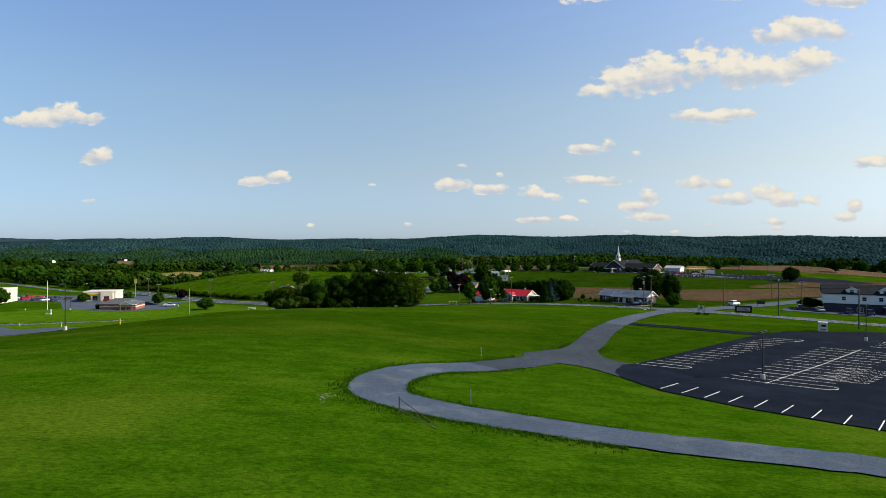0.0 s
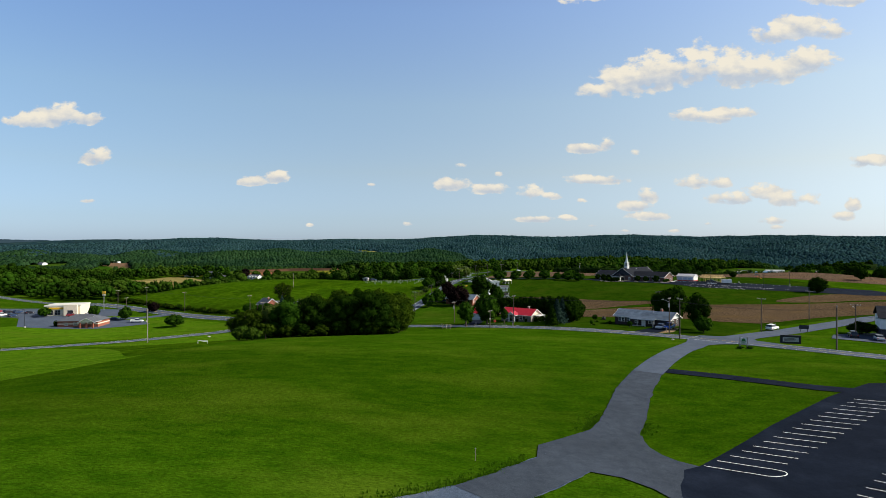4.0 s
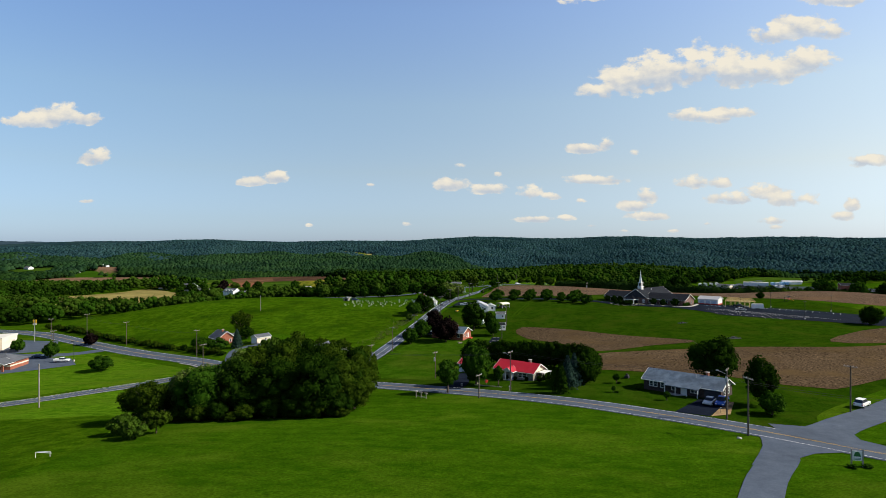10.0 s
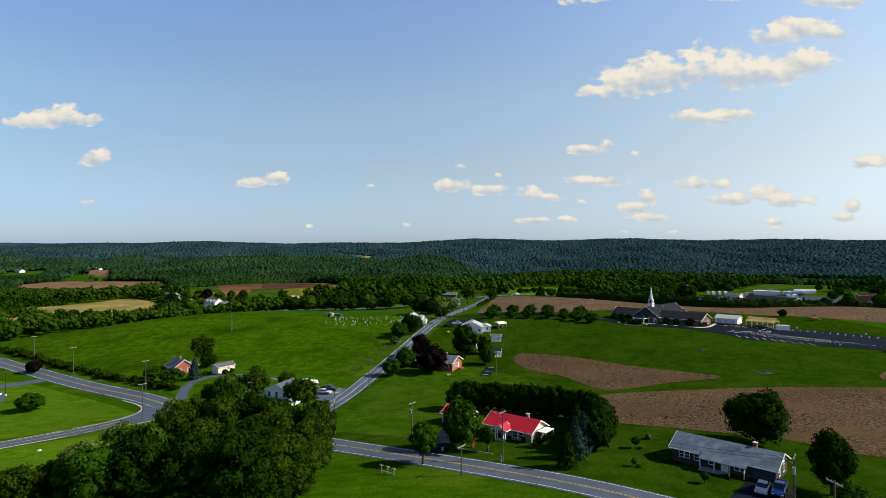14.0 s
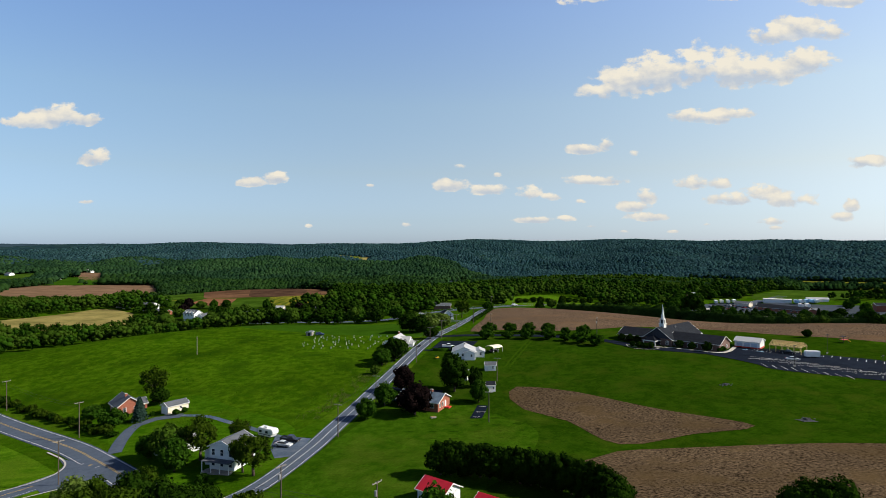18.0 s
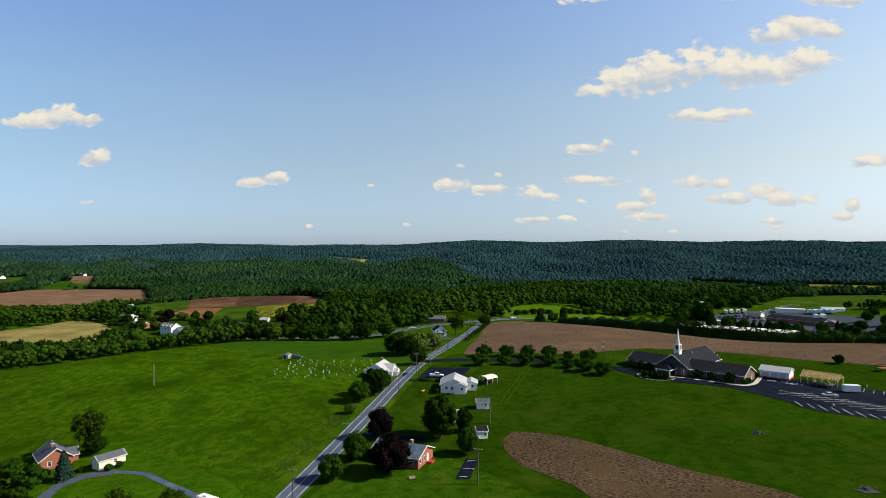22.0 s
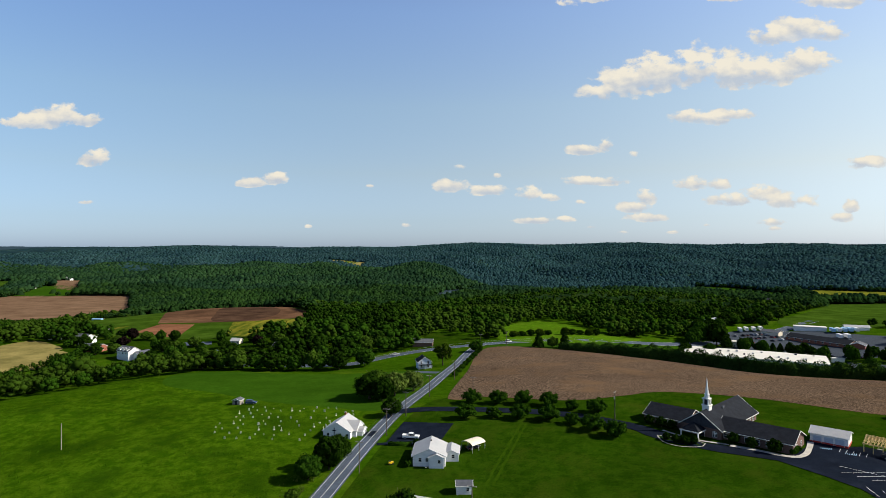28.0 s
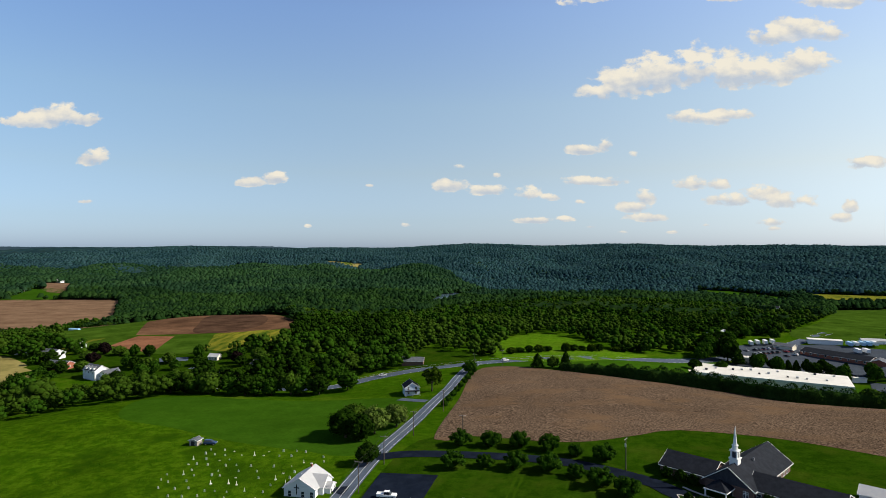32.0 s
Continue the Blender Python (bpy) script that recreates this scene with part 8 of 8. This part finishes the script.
    for x, y, W, L, H, t_, wl_, rf, lb in ((331, 655, 14, 48, 2.6, heading(.45, -.89), BRICK, ROOF_DARK, "low brick building with a dark roof"), (342, 629, 9, 11, 2.8, heading(.66, .75), BRICK, ROOF_GREY, "brick entrance wing with pale gable"), (312, 690, 8, 14, 3.2, heading(.6, -.8), CREAM, ROOF_GREY, "long pale store building with a grey roof"), (352, 702, 9, 24, 3.0, heading(.89, -.45), SIDING, ROOF_WHITE, "long white store building with a flat pale roof"), (384, 690, 7, 18, 2.8, heading(.95, -.3), SIDING, ROOF_PALE, "long pale trailer-like store"),
                                           (262, 646, 7, 11, 4, heading(.9, -.4), CREAM, ROOF_WHITE, "small cream flat-roofed office"), (270, 718, 11, 26, 5, heading(.8, .6), SIDING, ROOF_PALE, "pale metal barn among the trees"), (301, 592, 3.4, 7, 2.6, heading(.95, -.2), TRIM, ROOF_WHITE, "white site cabin beside the warehouse"), (428, 915, 13, 20, 8, 60, SIDING, ROOF_DARK, "large white house among far trees"), (388, 610, 9, 13, 5, 70, BRICK, ROOF_DARK, "dark-roofed brick house beyond the yard")):
        b = thing("works_building", x, y, t_, lb, "building")
        if rf in (ROOF_WHITE,):
            part("wall", boxed(-W / 2, -L / 2, -4, W / 2, L / 2, H), wl_, b), part("roof", boxed(-W / 2 - .3, -L / 2 - .3, H, W / 2 + .3, L / 2 + .3, H + .5), rf, b)
        else:
            wing(b, ID, W, L, H, W * .18, wl_, rf, over=.6, foot=-2.5)
        n = int(L / 5)
        for k in range(n):
            opening(b, ID, W, L, "+x" if wl_ is BRICK else "-x", (k + .5) * L / n - L / 2, 1, 1.2, 1.6, bars=False)
    rr = random.Random(12)
    for k in range(44):
        row, col_ = k // 11, k % 11
        x, y = 266 + col_ * 4.2 + row * 3.0, 656 + row * 12 + col_ * 1.3 + rr.uniform(-.4, .4)
        if row == 3:
            x, y = 292 + col_ * 3.2, 622 + rr.uniform(-.4, .4) - col_ * 2.6
        if rr.random() < .25:
            continue
        col = rr.choice(("white", "silver", "navy", "black", "red", "black", "silver"))
        car(rr.choice(("sedan", "suv")), col, x, y, (-.3, 1), {"white": "white", "silver": "silver", "navy": "dark blue", "black": "black", "red": "dark red"}[col] + " car parked in the works yard", z=float(ground(x, y)) + .25)
    for x, y, cloth in ((290, 700, TRIM), (297, 703, TRIM), (304, 704, TRIM), (311, 706, TRIM), (362, 687, PALE_BLUE), (366, 686, TRIM), (370, 684.5, PALE_BLUE), (374, 683, PALE_BLUE), (378, 681.5, TRIM), (352, 664, TRIM), (357, 662, TRIM)):
        t = thing("box_trailer", x, y, heading(.3, 1), ("white" if cloth is TRIM else "pale blue") + " box trailer parked at the yard edge", "trailer", "parked trailers", z=float(ground(x, y)) + .25)
        part("box", boxed(-1.25, -4.5, .9, 1.25, 4.5, 3.6), cloth, t)
        for sx in (-1.1, 1.1):
            part("wheel", rod(bmesh.new(), (sx - .12, -3.2, .45), (sx + .12, -3.2, .45), .45, .45, 8), BLACK, t)
    # hedge before the warehouse and trees round the works
    hr = random.Random(9)
    row_line = smooth_line([(104, 554), (119, 546.8), (133, 541), (146, 534.5), (159, 531.3), (171, 524.5), (183, 518.8), (192, 508), (202, 500.5), (225, 494.5), (262, 486), (300, 475), (345, 463)], 2.6)
    steps = np.arange(len(row_line)) / len(row_line)
    high = (4.0 + 4.5 * np.minimum(1, steps * 5.0)) * np.array([1 + .16 * noise.noise(Vector((k * .31, 0, 0))) + .08 * noise.noise(Vector((k * .9, 5, 0))) for k in range(len(row_line))])
    for part_no, (i0, i1) in enumerate(((0, 30), (28, 60), (58, 92), (90, len(row_line)))):
        seg, hh = row_line[i0:i1], high[i0:i1]
        cx, cy = float(seg[:, 0].mean()), float(seg[:, 1].mean())
        cz = float(ground(cx, cy))
        hd = new("hedge")
        hd.matrix_world = pose(cx, cy, cz)
        tagged(hd, "long dense green hedge along the ploughed field", "hedge", "field hedge")
        rg = np.random.default_rng(part_no)
        n = 8000
        k = rg.uniform(0, len(seg) - 1.001, n)
        k0 = k.astype(int)
        c = seg[k0] + (seg[k0 + 1] - seg[k0]) * (k - k0)[:, None]
        top = hh[k0] * (.9 + .14 * np.sin(k * 2.1 + part_no))
        ang = rg.uniform(-.2, math.pi + .2, n)
        wide = 2.9 + .7 * np.sin(k * 1.3) + rg.normal(0, .25, n)
        px, pz = np.cos(ang) * wide, np.clip(np.sin(ang), 0, 1) ** .55 * top * rg.uniform(.9, 1.06, n)
        low = rg.random(n) < .35
        px = np.where(low, np.sign(px) * wide, px)
        pz = np.where(low, rg.uniform(0, .75, n) * top, pz)
        spots = np.stack([c[:, 0] - cx - px * .35, c[:, 1] - cy + px * .94, ground(c[:, 0], c[:, 1]) - cz + pz], 1)
        v, q = leaf_cards(spots, np.stack([-px * .35, px * .94, 1.5 + 0 * px], 1), .42, rg)
        m = len(seg)
        zc = ground(seg[:, 0], seg[:, 1]) - cz
        core = np.concatenate([np.stack([seg[:, 0] - cx - o * .35, seg[:, 1] - cy + o * .94, zc + f * hh], 1) for o, f in ((-2.2, 0), (-2.0, .72), (2.0, .72), (2.2, 0))])
        cq = np.array([(r * m + t_, r * m + t_ + 1, (r + 1) * m + t_ + 1, (r + 1) * m + t_) for r in range(3) for t_ in range(m - 1)])
        raw_mesh("foliage", np.concatenate([v, core]), np.concatenate([q, cq + len(v)]), LEAF_HEDGE).parent = hd
    for x, y, h, r in ((236, 494, 9, 5), (246, 491, 8.5, 5), (256, 488, 8, 5), (100, 560, 7, 4)):
        tree("light_tree", x, y, h, r, "pale green tree at the end of the hedge")
    for x, y, h, r in ((300, 474, 13, 7), (318, 469, 14, 7.5), (336, 463, 13, 7), (282, 481, 11, 6), (352, 458, 14, 7.5), (372, 452, 13, 7)):
        tree("dark_maple" if x % 4 else "maple", x, y, h, r, "large dense tree at the field corner")
    for x, y in ((251.5, 642.7), (258.7, 633.6), (277.6, 628.5), (285.5, 622.2), (288.6, 615.1), (294.6, 609.8), (302.7, 605.2), (281, 626), (291, 619), (312, 600), (322, 590), (246, 640), (270, 634)):
        tree("conifer" if int(x) % 3 else "dark_thicket", x + hr.uniform(-2, 2), y + hr.uniform(-2, 2), hr.uniform(7, 11), hr.uniform(3.2, 4.8), "dark green conifer behind the warehouse", "works conifers")
    for x, y, h, r in ((297, 622, 9, 4.5), (318, 604, 9, 5), (330, 598, 8, 4.5), (345, 600, 8, 5), (236, 655, 16, 8), (245, 648, 17, 8.5), (253, 664, 15, 8), (228, 648, 13, 6.5), (241, 672, 14, 8), (259, 690, 12, 7), (276, 708, 10, 6), (222, 642, 10, 5), (285, 722, 11, 6), (300, 728, 9, 6), (322, 722, 9, 5.5), (392, 650, 9, 5), (405, 620, 10, 6), (360, 590, 8, 4.4), (380, 585, 8, 5), (340, 545, 8, 5), (320, 520, 9, 5.5), (310, 505, 9, 5.5), (345, 505, 8, 5), (265, 640, 9, 4.5), (272, 632, 9, 4.5), (372, 630, 9, 5), (300, 560, 8, 5), (315, 548, 8, 5), (222, 610, 8, 5), (205, 612, 7, 4.5), (256, 628, 11, 5), (268, 624, 10, 4.6), (296, 600, 10, 4.6), (310, 590, 10, 5), (325, 580, 9, 5), (340, 570, 9, 5), (360, 556, 9, 5.5), (370, 606, 9, 5)):
        tree("dark_maple" if int(x) % 2 else "maple", x, y, h, r, "large dense green tree beside the works")
    for k in range(14):
        x, y = 286 + k * 5.2, 736 + 6 * math.sin(k * 1.7) + k * 1.2
        if not bool(inside(x, y, RIGHT_GREEN)):
            tree(("maple", "light_tree", "dark_maple")[k % 3], x, y, 8.5 + 2.5 * math.sin(k * 2.3) ** 2, 4.6 + math.sin(k * 1.1) ** 2, "broadleaf tree at the back of the works")
    for k in range(9):
        f = k / 8
        tree("shrub", 54 - f * 17, 551 - f * 72, 2.4, 2.0, "low green bush along the field edge", "field edge bushes")
    for k in range(19):
        x, y = 62 + k * 6.6, 603 + k * 2.55 + 1.5 * math.sin(k * 1.9)
        if k % 6 != 2:
            tree("dark_thicket" if k % 3 else "thicket", x, y, 3.6 + 1.6 * math.sin(k * 2.3) ** 2, 3.6, "low green scrub beside the highway")
    rail = [(-20, 546), (0, 561), (24, 572.5), (58, 584), (95, 595), (140, 613)]
    tagged(ribbon("guard_rail", rail, .25, METAL, .9, across=1), "grey steel guard rail beside the highway", "guard rail")
    for x, y, k, c in ((75, 582, "suv", "white"), (98, 590, "sedan", "black"), (2, 557, "sedan", "silver")):
        car(k, c, x, y, (.95, .3), {"white": "white", "black": "black", "silver": "silver"}[c] + " car on the highway")


far_things()
TRACK = material("worn_lawn", (.019, .050, .0016), (.032, .070, .0032), scale=.5, fine=.4, spec=0.0, detail=8)
for pts, w_ in (([(42.3, 353), (46.2, 364.5), (49.7, 374), (54.1, 386.5), (57.7, 397)], .8), ([(44.3, 353), (48.2, 364.5), (51.7, 374), (56, 386.5), (59.5, 397)], .8)):
    tagged(ribbon("worn_track", pts, w_, TRACK, .06, step=2, ragged=.5), "faint worn track across the lawn", "track")


# ---- rough grass: tufts by the drive and over the near field ----
def tufts(name, spots, height, mat, label, seed):
    rng = np.random.default_rng(seed)
    p = np.repeat(np.asarray(spots, float), 4, axis=0)
    n = len(p)
    p = p + rng.normal(0, .09, (n, 2))
    z = ground(p[:, 0], p[:, 1])
    a = rng.uniform(0, 2 * np.pi, n)
    h = height * rng.uniform(.5, 1.3, n)
    dx, dy = np.cos(a) * .045, np.sin(a) * .045
    lx, ly = rng.normal(0, .25, n) * h, rng.normal(0, .25, n) * h
    v = np.stack([np.stack([p[:, 0] - dx, p[:, 1] - dy, z - .03], 1), np.stack([p[:, 0] + dx, p[:, 1] + dy, z - .03], 1), np.stack([p[:, 0] + lx + dx * .3, p[:, 1] + ly + dy * .3, z + h], 1), np.stack([p[:, 0] + lx - dx * .3, p[:, 1] + ly - dy * .3, z + h], 1)], 1).reshape(-1, 3)
    return tagged(raw_mesh(name, v, np.arange(4 * n).reshape(n, 4), mat), label, "grass", kind="stuff")


gr = np.random.default_rng(21)
TUFT = leafy("tall_grass", (.032, .088, .003), (.058, .130, .006), passing=.3, island=.35)
line = smooth_line(DRIVE[7:17], .22)
way = np.gradient(line, axis=0)
way /= np.linalg.norm(way, axis=1)[:, None]
side = np.stack([way[:, 1], -way[:, 0]], 1)
edge = np.concatenate([line + side * (s * 2.85 + s * np.abs(gr.normal(0, .8, len(line)))[:, None]) for s in (-1, 1, 1, 1)])
rim = np.concatenate([line + side * (s * 2.78 + gr.normal(0, .14, (len(line), 1))) for s in (-1, 1, -1, 1, -1, 1, -1, 1)])
edge = np.concatenate([edge, rim])
edge = edge[~inside(edge[:, 0], edge[:, 1], [(8, 73), (24, 68), (32, 80), (24, 94), (12, 90)]) | (edge[:, 1] < 73)]
tufts("verge_grass", edge, .17, TUFT, "tall rough grass along the gravel drive", 1)
WEED = leafy("pale_weeds", (.075, .110, .018), (.150, .170, .045), passing=.3, island=.4)
wline = smooth_line([(-17.5, 300), (-11, 326), (-6, 345), (-1.5, 366)], .3)
wspots = np.concatenate([wline + np.stack([-np.abs(gr.normal(0, 3.2, len(wline))) - 1.0, gr.normal(0, 1, len(wline))], 1) for _ in range(5)])
wspots = wspots[np.array([noise.noise(Vector((a / 4, b / 4, 2))) for a, b in wspots]) > -.05]
tufts("roadside_weeds", wspots, .55, WEED, "pale rough weeds along the meadow edge", 5)
mspots = np.stack([gr.uniform(-150, 0, 9000), gr.uniform(300, 500, 9000)], 1)
mspots = mspots[inside(mspots[:, 0], mspots[:, 1], [(-75, 300), (-110, 325), (-185, 370), (-190, 430), (-120, 500), (-105, 470), (-40, 434), (-10, 420), (-14, 340), (-28, 300)]) & (np.array([noise.noise(Vector((a / 9, b / 6, 7))) for a, b in mspots]) > .12)]
tufts("meadow_clumps", mspots, .5, TUFT, "taller grass clumps in the hay meadow", 6)
# stones washed out beside the drive
for k in range(26):
    x, y, s = -9.6 + gr.normal(0, .35), 46.9 + gr.normal(0, 1.1), float(gr.uniform(.04, .10))
    ob = thing("stone", float(x), float(y), float(gr.uniform(0, 360)), "pale loose stone in the rough grass", "stone", "loose stones")
    bm = bmesh.new()
    bmesh.ops.create_icosphere(bm, subdivisions=1, radius=s)
    for v in bm.verts:
        v.co *= 1 + .3 * noise.noise(v.co * 3 + Vector((k, 0, 0)))
        v.co.z *= .6
    part("rock", bm, STONE, ob)
# made-up island, out of view, only to carry the tree below
tagged(patch("planting_island", [(66, 63), (72.5, 62.5), (74, 67), (71.5, 71), (66.5, 70.5)], HOLLOW, .2), "made-up grass island under the unseen tree", "lawn")
# an unseen tree, placed so that its shadow falls on the car park
tree("dark_maple", 69.5, 66.5, 9.5, 4.6, "broadleaf tree at the edge of the car park")
